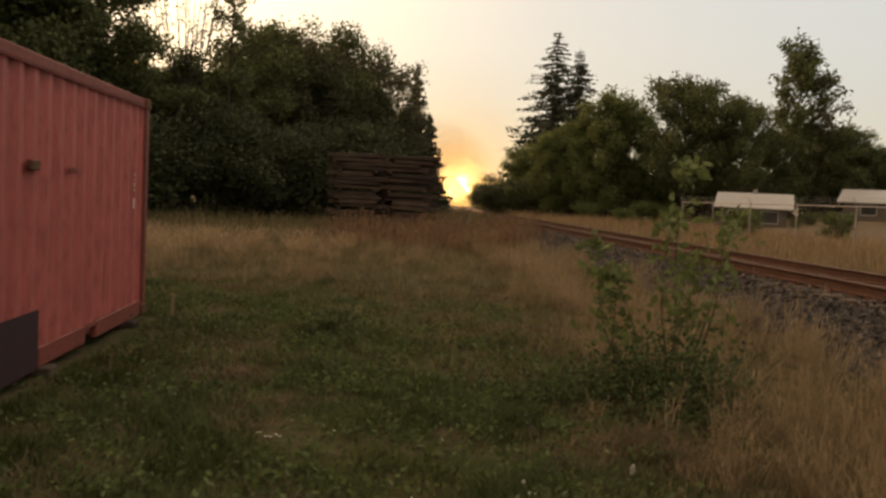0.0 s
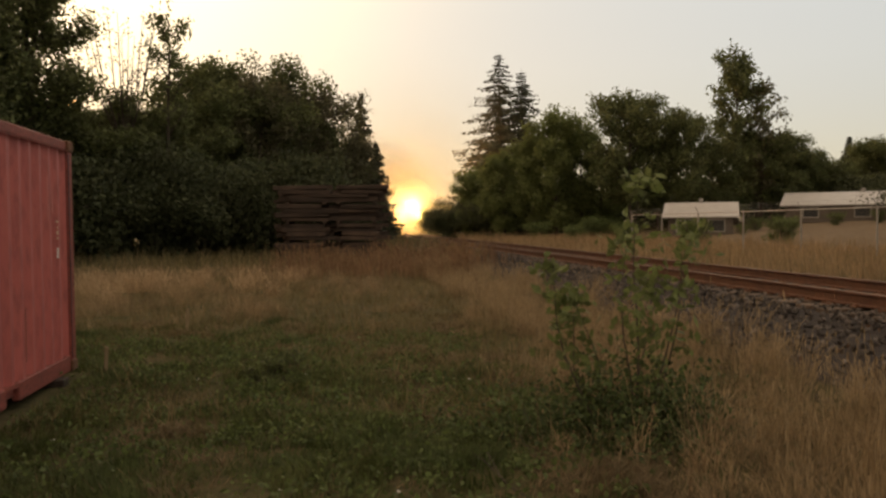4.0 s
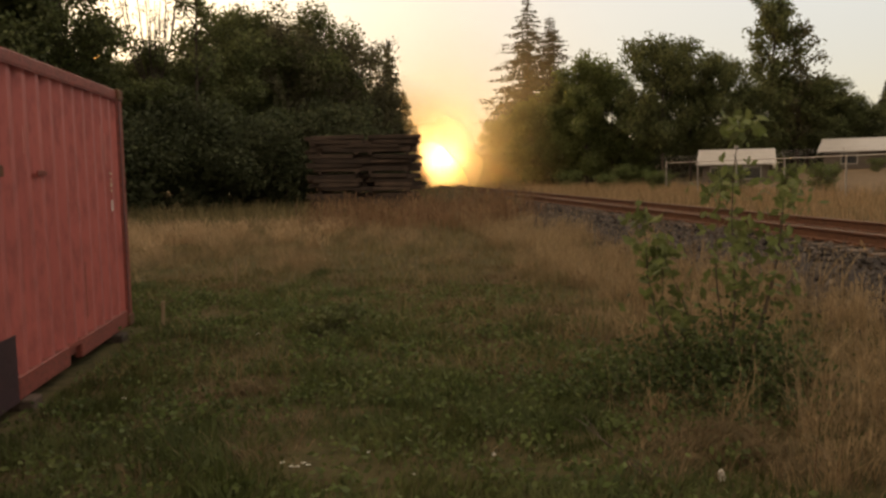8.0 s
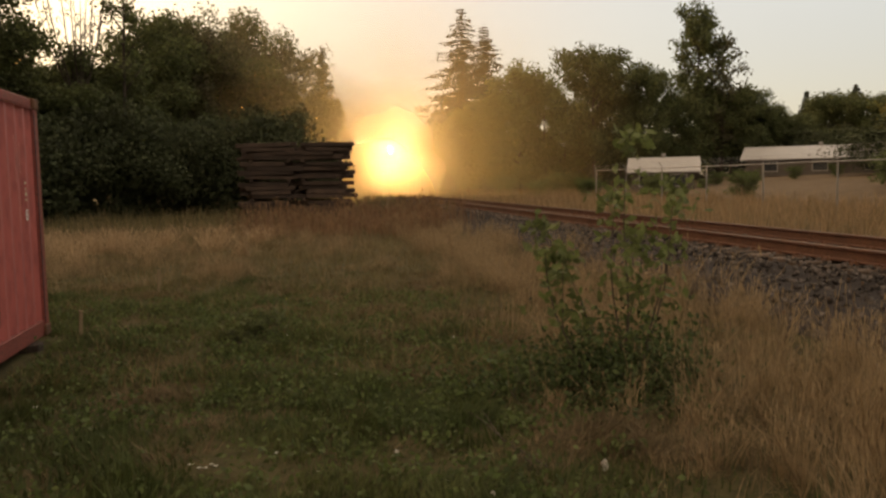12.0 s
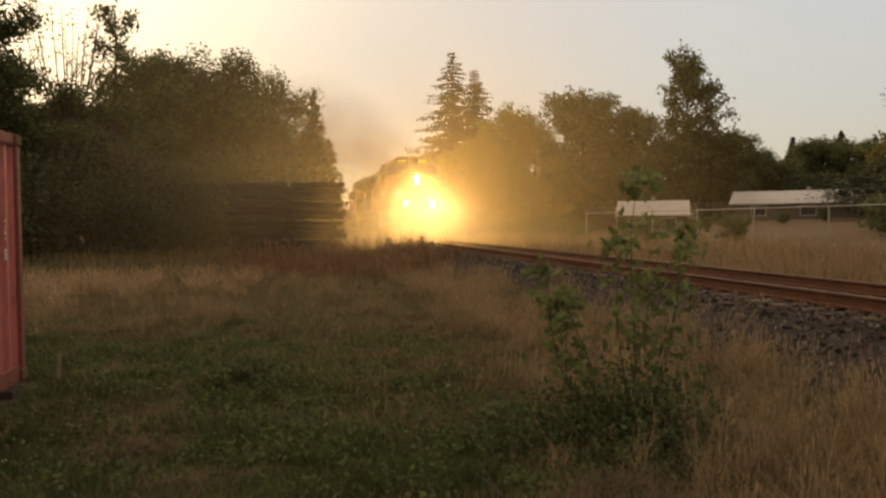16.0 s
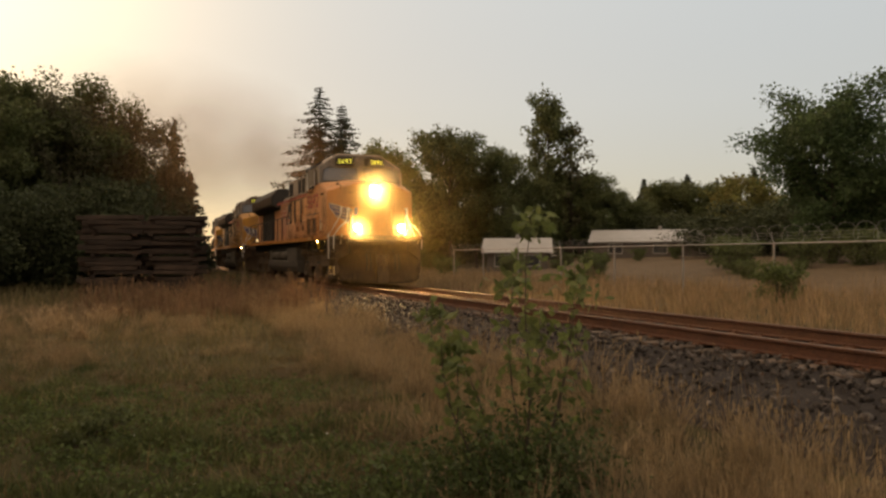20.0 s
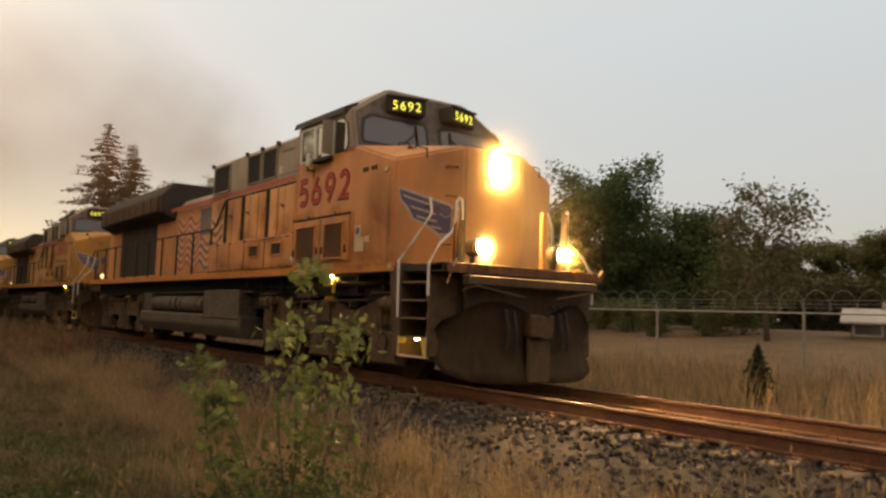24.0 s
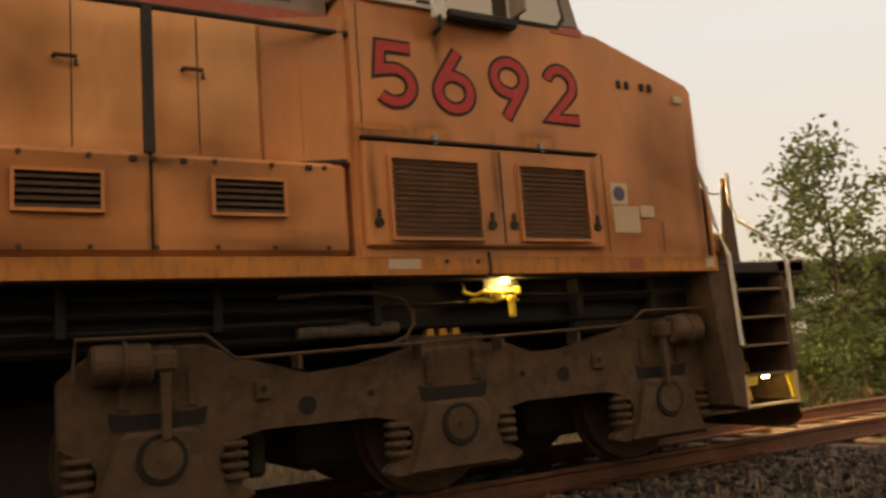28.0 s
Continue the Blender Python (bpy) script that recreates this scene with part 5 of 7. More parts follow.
    for side in (-1, 1):
        for a0, a1 in ((10.6, 12.4), (12.6, 14.6)):
            res = part("air_reservoir", drum((side * 1.2, 1.02), 0.21, "y", a0, a1, 22, bevel=0.05), M_TANK, loco)
            for a in (a0 + 0.3, a1 - 0.3):
                part("strap", drum((side * 1.2, 1.02), 0.218, "y", a - 0.03, a + 0.03, 22), M_BLACK, res)
        part("battery_box", box(side * 1.0, side * 1.42, 8.2, 10.35, 0.72, 1.34, 0.02), M_TANK, loco)
        part("filter_box", box(side * 0.9, side * 1.35, 14.75, 15.5, 0.72, 1.3, 0.02), M_TANK, loco)
        part("air_pipe", tube([(side * 1.32, 7.6, 1.30), (side * 1.32, 15.6, 1.28)], 0.03, 8), M_BLACK, loco)
    for a0, a1, z0, z1 in ((5.6, 7.6, 1.16, 1.34), (7.5, 8.0, 0.95, 1.25), (2.3, 3.4, 1.12, 1.3)):
        part("equipment_box", box(-1.2, 1.2, a0, a1, z0, z1, 0.03), M_SHADE, loco)
    part("hose", tube([(-1.30, 5.9, 1.47), (-1.33, 5.5, 1.49), (-1.35, 5.2, 1.48), (-1.36, 5.02, 1.43), (-1.36, 4.94, 1.34), (-1.36, 4.94, 1.25), (-1.36, 5.0, 1.17), (-1.35, 5.12, 1.12), (-1.33, 5.4, 1.11)], 0.016, 8), M_TRUCK, loco)
    # lit valve gear under the cab, with its small lamp
    gl = part("ground_light", drum((-1.40, 4.16), 0.024, "z", 1.535, 1.552, 12), M_GROUNDLIGHT, loco, "small lit ground lamp")
    # plate added behind the lamp to keep its light off the underframe
    part("light_shield", box(-1.35, -1.34, 4.0, 4.32, 1.43, 1.558), M_BLACK, gl)
    valve = part("brake_valve", tube([(-1.36, 4.52, 1.47), (-1.37, 4.42, 1.44), (-1.38, 4.34, 1.47), (-1.38, 4.22, 1.46), (-1.38, 4.02, 1.475)], 0.014, 8), M_BRIGHTYELLOW, loco, "yellow valve pipes lit by a lamp")
    part("valve_pipe", tube([(-1.37, 4.46, 1.40), (-1.38, 4.36, 1.41), (-1.38, 4.28, 1.39), (-1.38, 4.16, 1.42)], 0.016, 8), M_BRIGHTYELLOW, valve)
    part("valve_pipe", tube([(-1.36, 4.50, 1.47), (-1.36, 4.51, 1.54)], 0.010, 6), M_BRIGHTYELLOW, valve)
    bm = drum((-1.38, 4.10), 0.030, "z", 1.27, 1.40, 12, bevel=0.006)
    drum((-1.38, 4.10), 0.040, "z", 1.39, 1.43, 12, bm, 0.006)
    part("valve_body", bm, M_BRIGHTYELLOW, valve)
    part("valve_body", drum((4.24, 1.43), 0.040, "x", -1.42, -1.36, 12, bevel=0.006), M_BRIGHTYELLOW, valve)
    part("valve_body", box(-1.41, -1.36, 4.02, 4.07, 1.44, 1.50, 0.008), M_BRIGHTYELLOW, valve)
    part("valve_handle", tube([(-1.40, 4.24, 1.44), (-1.42, 4.31, 1.50)], 0.008, 6), M_BRIGHTYELLOW, valve)
    part("valve_handle", tube([(-1.40, 4.12, 1.42), (-1.42, 4.06, 1.39)], 0.008, 6), M_BRIGHTYELLOW, valve)
    part("air_cylinder", drum((-1.22, 1.24), 0.055, "y", 5.0, 5.76, 16, bevel=0.012), M_TANK, loco)
    for mid in (4.6, 17.9):
        wheelsets += build_truck(loco, mid, mid < 10)
    # front platform, steps, plow, coupler, lights
    part("platform_edge", box(-1.45, 1.45, 0.76, 0.80, 1.54, 1.68, 0.01), M_SILLDARK, loco)
    part("anticlimber", box(-1.2, 1.2, 0.62, 0.78, 1.38, 1.52, 0.02), M_PLOW, loco)
    part("pilot_plate", box(-0.98, 0.98, 1.00, 1.06, 0.50, 1.55, 0.01), M_PLOW, loco)
    part("plow_centre", box(-0.20, 0.20, 0.53, 0.60, 0.08, 0.70, 0.015), M_PLOW, loco)
    for side in (-1, 1):
        st = part("step_well", box(side * 1.0, side * 1.04, 1.05, 1.85, 0.30, 1.60), M_BLACK, loco)
        part("step_side", prism([(1.79, 1.62), (2.12, 1.62), (1.98, 0.42), (1.78, 0.36)], "x", side * 1.02, side * 1.52, 0.01), M_TRUCK, st)
        part("step_side", prism([(1.09, 1.53), (1.15, 1.53), (1.15, 0.40), (1.06, 0.40)], "x", side * 1.02, side * 1.50, 0.01), M_TRUCK, st)
        for k, z in enumerate((0.66, 0.92, 1.17, 1.42)):
            part("step_tread", box(side * 1.12, side * 1.52, 1.16, 1.78, z - 0.022, z, 0.004), M_TREAD, st)
        for z in (0.40, 0.66, 0.92, 1.17, 1.42):
            part("step_riser", prism([(1.28, z + 0.004), (1.70, z + 0.004), (1.67, z + 0.10), (1.31, z + 0.10)], "x", side * 1.12, side * 1.14), M_RISER, st)
        bm = box(side * 1.46, side * 1.53, 1.12, 1.82, 0.375, 0.40, 0.004)
        box(side * 1.50, side * 1.53, 1.79, 1.815, 0.40, 0.66, 0.004, bm)
        box(side * 1.50, side * 1.53, 1.12, 1.145, 0.40, 0.66, 0.004, bm)
        part("bottom_step", bm, M_STICKER, st, "pale worn bottom step frame")
        part("step_bracket", prism([(1.785, 0.56), (1.785, 0.655), (1.63, 0.655), (1.66, 0.57)], "x", side * 1.49, side * 1.52), M_BRIGHTYELLOW, st)
        part("step_bracket", prism([(1.15, 0.42), (1.19, 0.42), (1.21, 0.52), (1.26, 0.655), (1.15, 0.655)], "x", side * 1.49, side * 1.52), M_BRIGHTYELLOW, st)
        part("step_light", drum((side * 1.44, 1.45), 0.03, "z", 0.618, 0.636, 12), M_STEPLIGHT, st, "lit step lamp")
        # grab rails
        part("grab_rail", tube([(side * 1.54, 1.82, 0.92), (side * 1.54, 1.85, 1.72), (side * 1.34, 1.75, 2.05), (side * 1.16, 1.62, 2.42), (side * 1.14, 1.70, 2.66)], 0.02, 8), M_WHITE, loco)
        part("grab_rail", tube([(side * 1.54, 1.08, 1.22), (side * 1.54, 1.08, 1.66), (side * 1.34, 1.12, 1.95), (side * 1.12, 1.17, 2.12), (side * 1.06, 1.17, 2.30), (side * 1.05, 1.17, 2.56), (side * 1.03, 1.14, 2.61), (side * 1.00, 1.10, 2.58), (side * 0.98, 1.09, 2.30)], 0.02, 8), M_WHITE, loco)
        part("rail_plate", prism([(1.04, 1.68), (1.25, 1.68), (1.22, 2.10), (1.16, 2.58), (1.08, 2.58)], "x", side * 0.96, side * 0.99, 0.004), M_PLOW, loco)
        part("cut_lever", tube([(side * 1.34, 0.92, 1.40), (side * 1.36, 0.80, 1.58), (side * 1.36, 0.70, 1.72)], 0.013, 6), M_STICKER, loco)
        part("uncoupling_lever", tube([(side * 1.25, 0.70, 1.30), (side * 1.1, 0.60, 1.38), (side * 0.3, 0.55, 1.25)], 0.016, 6), M_TRUCK, loco)
        # ditch lights
        bm = drum((side * 0.76, 1.93), 0.13, "y", 0.985, 1.20, 22, bevel=0.02)
        box(side * 0.76 - 0.05, side * 0.76 + 0.05, 1.04, 1.16, 1.68, 1.82, 0.01, bm)
        dl = part("ditch_light", bm, M_PLOW, loco)
        part("ditch_lens", drum((side * 0.76, 1.93), 0.085, "y", 0.97, 0.985, 20), M_DITCHLIGHT if flag else M_DULLLAMP, dl, "glaring ditch light" if flag else "")
        bm = bmesh.new()
        for k in range(20):
            t0, t1 = k * math.pi / 10, (k + 1) * math.pi / 10
            v = [bm.verts.new((side * 0.76 + rr * math.cos(t), yy, 1.93 + rr * math.sin(t))) for rr, yy, t in ((0.09, 0.93, t0), (0.09, 0.93, t1), (0.09, 0.985, t1), (0.09, 0.985, t0), (0.102, 0.93, t0), (0.102, 0.93, t1), (0.102, 0.985, t1), (0.102, 0.985, t0))]
            bm.faces.new((v[0], v[1], v[2], v[3]))
            bm.faces.new((v[4], v[7], v[6], v[5]))
            bm.faces.new((v[0], v[4], v[5], v[1]))
        part("lamp_rim", bm, M_BLACK, dl)
    part("rail_post", box(0.44, 0.52, 1.03, 1.10, 1.68, 2.55, 0.008), M_STRIPE, loco)
    for y in (1.33, 1.43):
        part("rail_post", box(-0.93, -0.87, y - 0.025, y + 0.025, 1.68, 2.50, 0.008), M_STRIPE, loco)
    part("post_web", box(-0.91, -0.90, 1.355, 1.405, 1.68, 2.48), M_SHADE, loco)
    part("chain", tube([(-0.98 + 0.012 * k, 1.10 + 0.0288 * k, 2.46 - 0.04 * math.sin(k * math.pi / 8)) for k in range(9)], 0.010, 5), M_STEEL, loco)
    part("chain", tube([(-0.90, 1.44 + 0.045 * k, 2.46 - 0.08 * math.sin(k * math.pi / 8)) for k in range(9)], 0.010, 5), M_STEEL, loco)
    # headlight housing on the nose
    hh = part("headlight_housing", box(-0.15, 0.15, 1.645, 1.76, 3.00, 3.44, 0.02), M_STRIPE, loco)
    for z in (3.12, 3.32):
        part("headlight_lens", drum((0, z), 0.078, "y", 1.64, 1.665, 20), M_HEADLIGHT if flag else M_DULLLAMP, hh, "glaring headlight" if flag else "")
    part("nose_door", box(-0.36, 0.36, 1.70, 1.735, 1.74, 2.92, 0.01), paint, loco)
    part("marker_light", drum((0.0, 1.95), 0.04, "y", 1.68, 1.71, 14), M_DULLLAMP, loco)
    # plain winged badge on the slanting face
    part("badge_edge", nose_patch([(0.05, 2.82), (0.80, 2.61), (0.84, 2.56), (0.84, 2.14), (0.68, 2.08), (0.55, 2.19), (0.42, 2.28), (0.27, 2.33), (0.18, 2.50), (0.08, 2.62)], -0.01, 0.004), M_BADGELINE, loco)
    badge = part("badge", nose_patch([(0.075, 2.775), (0.78, 2.58), (0.815, 2.54), (0.815, 2.18), (0.70, 2.125), (0.57, 2.22), (0.44, 2.315), (0.29, 2.365), (0.205, 2.52), (0.10, 2.64)], -0.01, 0.007), M_BADGEDARK, loco, "faded blue and white winged badge")
    for f0, z0, f1, z1 in ((0.12, 2.705, 0.60, 2.565), (0.23, 2.55, 0.60, 2.455), (0.32, 2.41, 0.61, 2.35), (0.53, 2.275, 0.68, 2.245), (0.66, 2.17, 0.76, 2.16)):
        part("badge_feather", nose_patch([(f0, z0), (f1, z1), (f1, z1 - 0.028), (f0 + 0.02, z0 - 0.035)], 0.0, 0.010), M_BADGELINE, badge)
    part("badge_shield", nose_patch([(0.865, 2.62), (0.93, 2.66), (0.99, 2.63), (0.99, 2.42), (0.865, 2.38)], -0.01, 0.007), M_BADGEDARK, loco)
    for k in range(4):
        part("badge_bar", nose_patch([(0.868 + 0.034 * k, 2.37 + 0.01 * k), (0.888 + 0.034 * k, 2.375 + 0.01 * k), (0.888 + 0.03 * k, 2.12), (0.868 + 0.03 * k, 2.12)], -0.01, 0.007), M_FLAGRED, loco)
    for f, z in ((0.72, 3.16), (0.72, 2.72), (0.45, 2.55), (0.70, 2.0)):
        p, q = nose_point(f, z, 0.0), nose_point(f + 0.16, z, 0.0)
        o = nose_point(f, z, 0.07) - p
        part("grab_iron", tube([p, p + o, q + o, q], 0.011, 6), M_TRUCK, loco)
    for side in (-1, 1):
        x = side * 1.1
        part("nose_rail", tube([(x, 2.72, 3.40), (x, 2.69, 3.62), (x, 2.38, 3.56), (x, 2.36, 3.36)], 0.013, 6), M_BLACK, loco)
        part("nose_rail", tube([(x, 2.22, 3.30), (x, 2.21, 3.50), (x, 1.90, 3.41), (x, 1.88, 3.26)], 0.013, 6), M_BLACK, loco)
        part("sand_filler", drum((x, 2.33), 0.06, "z", 3.34, 3.50, 14, bevel=0.012), M_TRUCK, loco)
    # plow: two curved mouldboards meeting in the middle
    for side in (-1, 1):
        bm = bmesh.new()
        rows = []
        for i in range(11):
            u = i / 10
            ring = []
            low = 0.07 + 0.55 * max(0.0, u - 0.45) ** 2.2
            high = 1.02 + 0.16 * math.sin(math.pi * min(1.0, u * 1.1)) - 0.55 * max(0.0, u - 0.62) ** 1.6
            for j in range(8):
                w = j / 7
                edge = 1.0 + 0.07 * math.sin(w * math.pi)
                y = 0.52 + 0.40 * u * u + 0.20 * math.sin(w * math.pi) * (0.6 + 0.4 * u) + 0.04 * w
                ring.append(bm.verts.new((side * (0.16 + 1.22 * u * edge), y, low + (high - low) * w)))
            rows.append(ring)
        for r0, r1 in zip(rows, rows[1:]):
            for j in range(7):
                bm.faces.new((r0[j], r1[j], r1[j + 1], r0[j + 1]))
        geom = bmesh.ops.solidify(bm, geom=list(bm.faces), thickness=0.02)
        part("plow", bm, M_PLOW, loco, "dusty dark brown curved plow blade", smooth_shade=True)
    bm = box(-0.16, 0.16, 0.30, 0.95, 0.74, 0.98, 0.03)
    bm.transform(Matrix.Translation((0, 0.35, 0)))
    part("coupler_shank", bm, M_BLACK, loco)
    kn = part("coupler_head", prism([(-0.24, 0.47), (-0.10, 0.39), (0.06, 0.47), (0.16, 0.43), (0.22, 0.55), (0.18, 0.75), (-0.20, 0.75)], "z", 0.70, 1.02, 0.025), M_TRUCK, loco)
    for x in (-0.55, -0.42, 0.42, 0.55):
        part("air_hose", tube([(x, 0.80, 1.15), (x, 0.62, 1.05), (x, 0.54, 0.78), (x, 0.58, 0.52)], 0.025, 8), M_RUBBER, loco)
    return loco, wheelsets


lead_loco, lead_wheels = build_locomotive(True, M_YELLOW, "weathered orange-yellow diesel locomotive with grey roof and lit headlights")
second_loco, second_wheels = build_locomotive(False, M_YELLOW2, "yellow diesel locomotive coupled behind the leading one")
third_loco = copy_thing(second_loco, Matrix())


# ---- plants ----
def leaf_quads(centres, size, rng, droop=0.3):
    """Pointed leaves: rhombs of random tilt about the centres."""
    n = len(centres)
    d = rng.normal(size=(n, 3))
    d[:, 2] -= droop
    d /= np.linalg.norm(d, axis=1)[:, None]
    e = np.cross(d, rng.normal(size=(n, 3)))
    e /= np.linalg.norm(e, axis=1)[:, None]
    s = (size * rng.uniform(0.6, 1.3, n))[:, None]
    return np.stack([centres - d * s * 0.5, centres + e * s * 0.32, centres + d * s * 0.6, centres - e * s * 0.32], 1)


def grow_tree(height, spread, seed, leaves, leaf, crown_from=0.25, density=1.0, limbs=16, lean=0.0, clump=0.7, ragged=0.35):
    """The trunk's bmesh and the crown's leaves for a broadleaved tree of that height."""
    rng, r = np.random.default_rng(seed), random.Random(seed)
    bm = bmesh.new()
    trunk = [Vector((lean * u * u * height + 0.15 * math.sin(u * 5 + seed), 0.15 * math.cos(u * 4 + seed), u * height * 0.86)) for u in np.linspace(0, 1, 7)]
    base = 0.018 * height + 0.03
    tube(trunk, 0, 7, bm, [base * (1.25 if i == 0 else 1 - 0.88 * i / 6) for i in range(7)])
    tips = []
    for k in range(limbs):
        u = crown_from + (0.97 - crown_from) * (k + r.random()) / limbs
        i = min(5, int(u * 6))
        p = trunk[i].lerp(trunk[i + 1], u * 6 - i)
        ang = k * 2.4 + r.uniform(-0.5, 0.5)
        shape = math.sin(math.pi * min(1.0, (u - crown_from * 0.75) / (1.04 - crown_from * 0.75))) ** 0.6
        ln = spread * shape * r.uniform(1 - ragged, 1 + ragged * 0.6) + 0.05 * height
        d = Vector((math.cos(ang), math.sin(ang), r.uniform(0.15, 0.75)))
        mid = p + d * ln * 0.5 + Vector((0, 0, 0.05 * ln))
        end = p + d * ln + Vector((0, 0, r.uniform(-0.1, 0.12) * ln))
        rr = base * 0.42 * (1 - 0.6 * u)
        tube([p, mid, end], 0, 5, bm, [rr, rr * 0.6, rr * 0.2])
        for f in (0.45, 0.65, 0.85, 1.0):
            q = p.lerp(mid, f * 2) if f < 0.5 else mid.lerp(end, f * 2 - 1)
            tips.append(q)
            for _ in range(2):
                off = Vector((r.gauss(0, 1), r.gauss(0, 1), r.gauss(0.2, 0.7))) * (0.16 * spread)
                tube([q, q + off], 0, 4, bm, [rr * 0.3, rr * 0.08])
                tips.append(q + off)
    for _ in range(4):
        tips.append(trunk[-1] + Vector((r.gauss(0, 0.2), r.gauss(0, 0.2), r.uniform(0, 0.12 * height))))
    tips = np.array([tuple(t) for t in tips])
    pick = tips[rng.integers(0, len(tips), leaves)]
    way = rng.normal(size=(leaves, 3))
    way /= np.linalg.norm(way, axis=1)[:, None]
    c = pick + way * np.array((clump, clump, clump * 0.75)) * 1.7 * rng.uniform(0, 1, (leaves, 1)) ** 0.6
    # bring the whole to the height and spread asked for
    kz = height / np.quantile(c[:, 2], 0.999)
    kr = spread / np.quantile(np.hypot(c[:, 0] - lean * height * 0.5, c[:, 1]), 0.975)
    c *= np.array((kr, kr, kz))
    for v in bm.verts:
        v.co = Vector((v.co.x * kr, v.co.y * kr, v.co.z * kz))
    c[:, 2] = np.maximum(c[:, 2], 0.1)
    return bm, leaf_quads(c, leaf, rng)


def broadleaf(height, spread, seed, leaves, leaf, mat, label, m, category="tree", group="", name="tree", **kw):
    t = thing(name, label, category, m, group)
    bm, quads = grow_tree(height, spread, seed, leaves, leaf, **kw)
    part("trunk", bm, M_BARK, t, smooth_shade=True)
    part("crown", many_quads("crown", quads), mat, t)
    return t


def conifer(height, spread, seed, sprays, mat, label, m, group="", gaps=0.2, leaf=0.45, step=1.0):
    rng, r = np.random.default_rng(seed), random.Random(seed)
    t = thing("conifer", label, "tree", m, group)
    bm = tube([(0, 0, 0), (0.05, 0, height * 0.5), (0, 0, height)], 0, 7, None, [0.016 * height, 0.010 * height, 0.01])
    pts, sizes = [], []
    z = 0.05 * height
    while z < height * 0.985:
        u = z / height
        for k in range(9):
            if r.random() < gaps:
                continue
            ang = r.uniform(0, 2 * math.pi)
            ln = spread * (1.01 - u) ** 0.82 * r.uniform(0.35, 1.12) + 0.01 * spread
            end = Vector((math.cos(ang) * ln, math.sin(ang) * ln, -0.20 * ln * r.uniform(0.2, 1.5) + 0.08 * ln))
            p = Vector((0, 0, z))
            tube([p, p + end * 0.6, p + end], 0, 4, bm, [0.004 * height * (1.1 - u), 0.002 * height * (1.1 - u), 0.002 * height * (1.1 - u) * 0.3])
            n = max(4, int(ln / spread * sprays))
            for i in range(n):
                f = (i + 0.4 + 0.5 * r.random()) / n
                w = 0.20 / step * ln * (1.1 - 0.6 * f)
                pts.append(tuple(p + end * f + Vector((r.gauss(0, 1) * w, r.gauss(0, 1) * w, -0.06 * ln * r.random()))))
                sizes.append(0.42 + 0.58 * (1 - u))
        z += height * 0.017 * step * (1.25 - 0.5 * u)
    part("trunk", bm, M_BARK, t)
    part("crown", many_quads("crown", leaf_quads(np.array(pts), leaf * np.array(sizes), rng, 0.5)), mat, t)
    return t


def bare_tree(height, spread, seed, m):
    """A nearly leafless tree: a short trunk that opens into a fan of upright branches with fine twigs."""
    r, rng = random.Random(seed), np.random.default_rng(seed)
    t = thing("tree", "almost bare tree with a fan of upright branches", "tree", m)
    fork = Vector((0, 0, 0.42 * height))
    part("trunk", tube([(0, 0, 0), (0.06, 0, 0.2 * height), fork], 0, 7, None, [0.16, 0.13, 0.11]), M_BARK, t)
    ends = []
    for k in range(13):
        a, out = k * 2.4, spread * (0.25 + 0.75 * r.random())
        top = Vector((math.cos(a) * out, math.sin(a) * out, height * r.uniform(0.84, 1.0)))
        mid = fork.lerp(top, 0.5) + Vector((math.cos(a), math.sin(a), 0)) * 0.12 * out
        bm = tube([fork, mid, top], 0, 5, None, [0.06, 0.035, 0.012])
        for i in range(7):
            p = mid.lerp(top, r.uniform(-0.3, 0.9))
            q = p + Vector((r.gauss(0, 0.28), r.gauss(0, 0.28), r.uniform(0.4, 1.0)))
            tube([p, q], 0, 4, bm, [0.016, 0.006])
            ends.append(tuple(q))
        part("branch", bm, M_BARK, t)
    c = np.repeat(np.array(ends), 5, axis=0)
    c = c + rng.normal(size=c.shape) * 0.16
    part("crown", many_quads("crown", leaf_quads(c, 0.15, rng)), M_LEAF_GREY, t)


def at(x, y, turn=0.0, s=1.0, sz=None):
    return Matrix.Translation((x, y, ground_z(x, y) - 0.05)) @ Matrix.Rotation(radians(turn), 4, "Z") @ Matrix.Diagonal((s, s, sz or s, 1))


def spot(bearing, d):
    """A place d metres off at a bearing (degrees to the left of the track's line)."""
    return -d * math.sin(radians(bearing)), d * math.cos(radians(bearing))


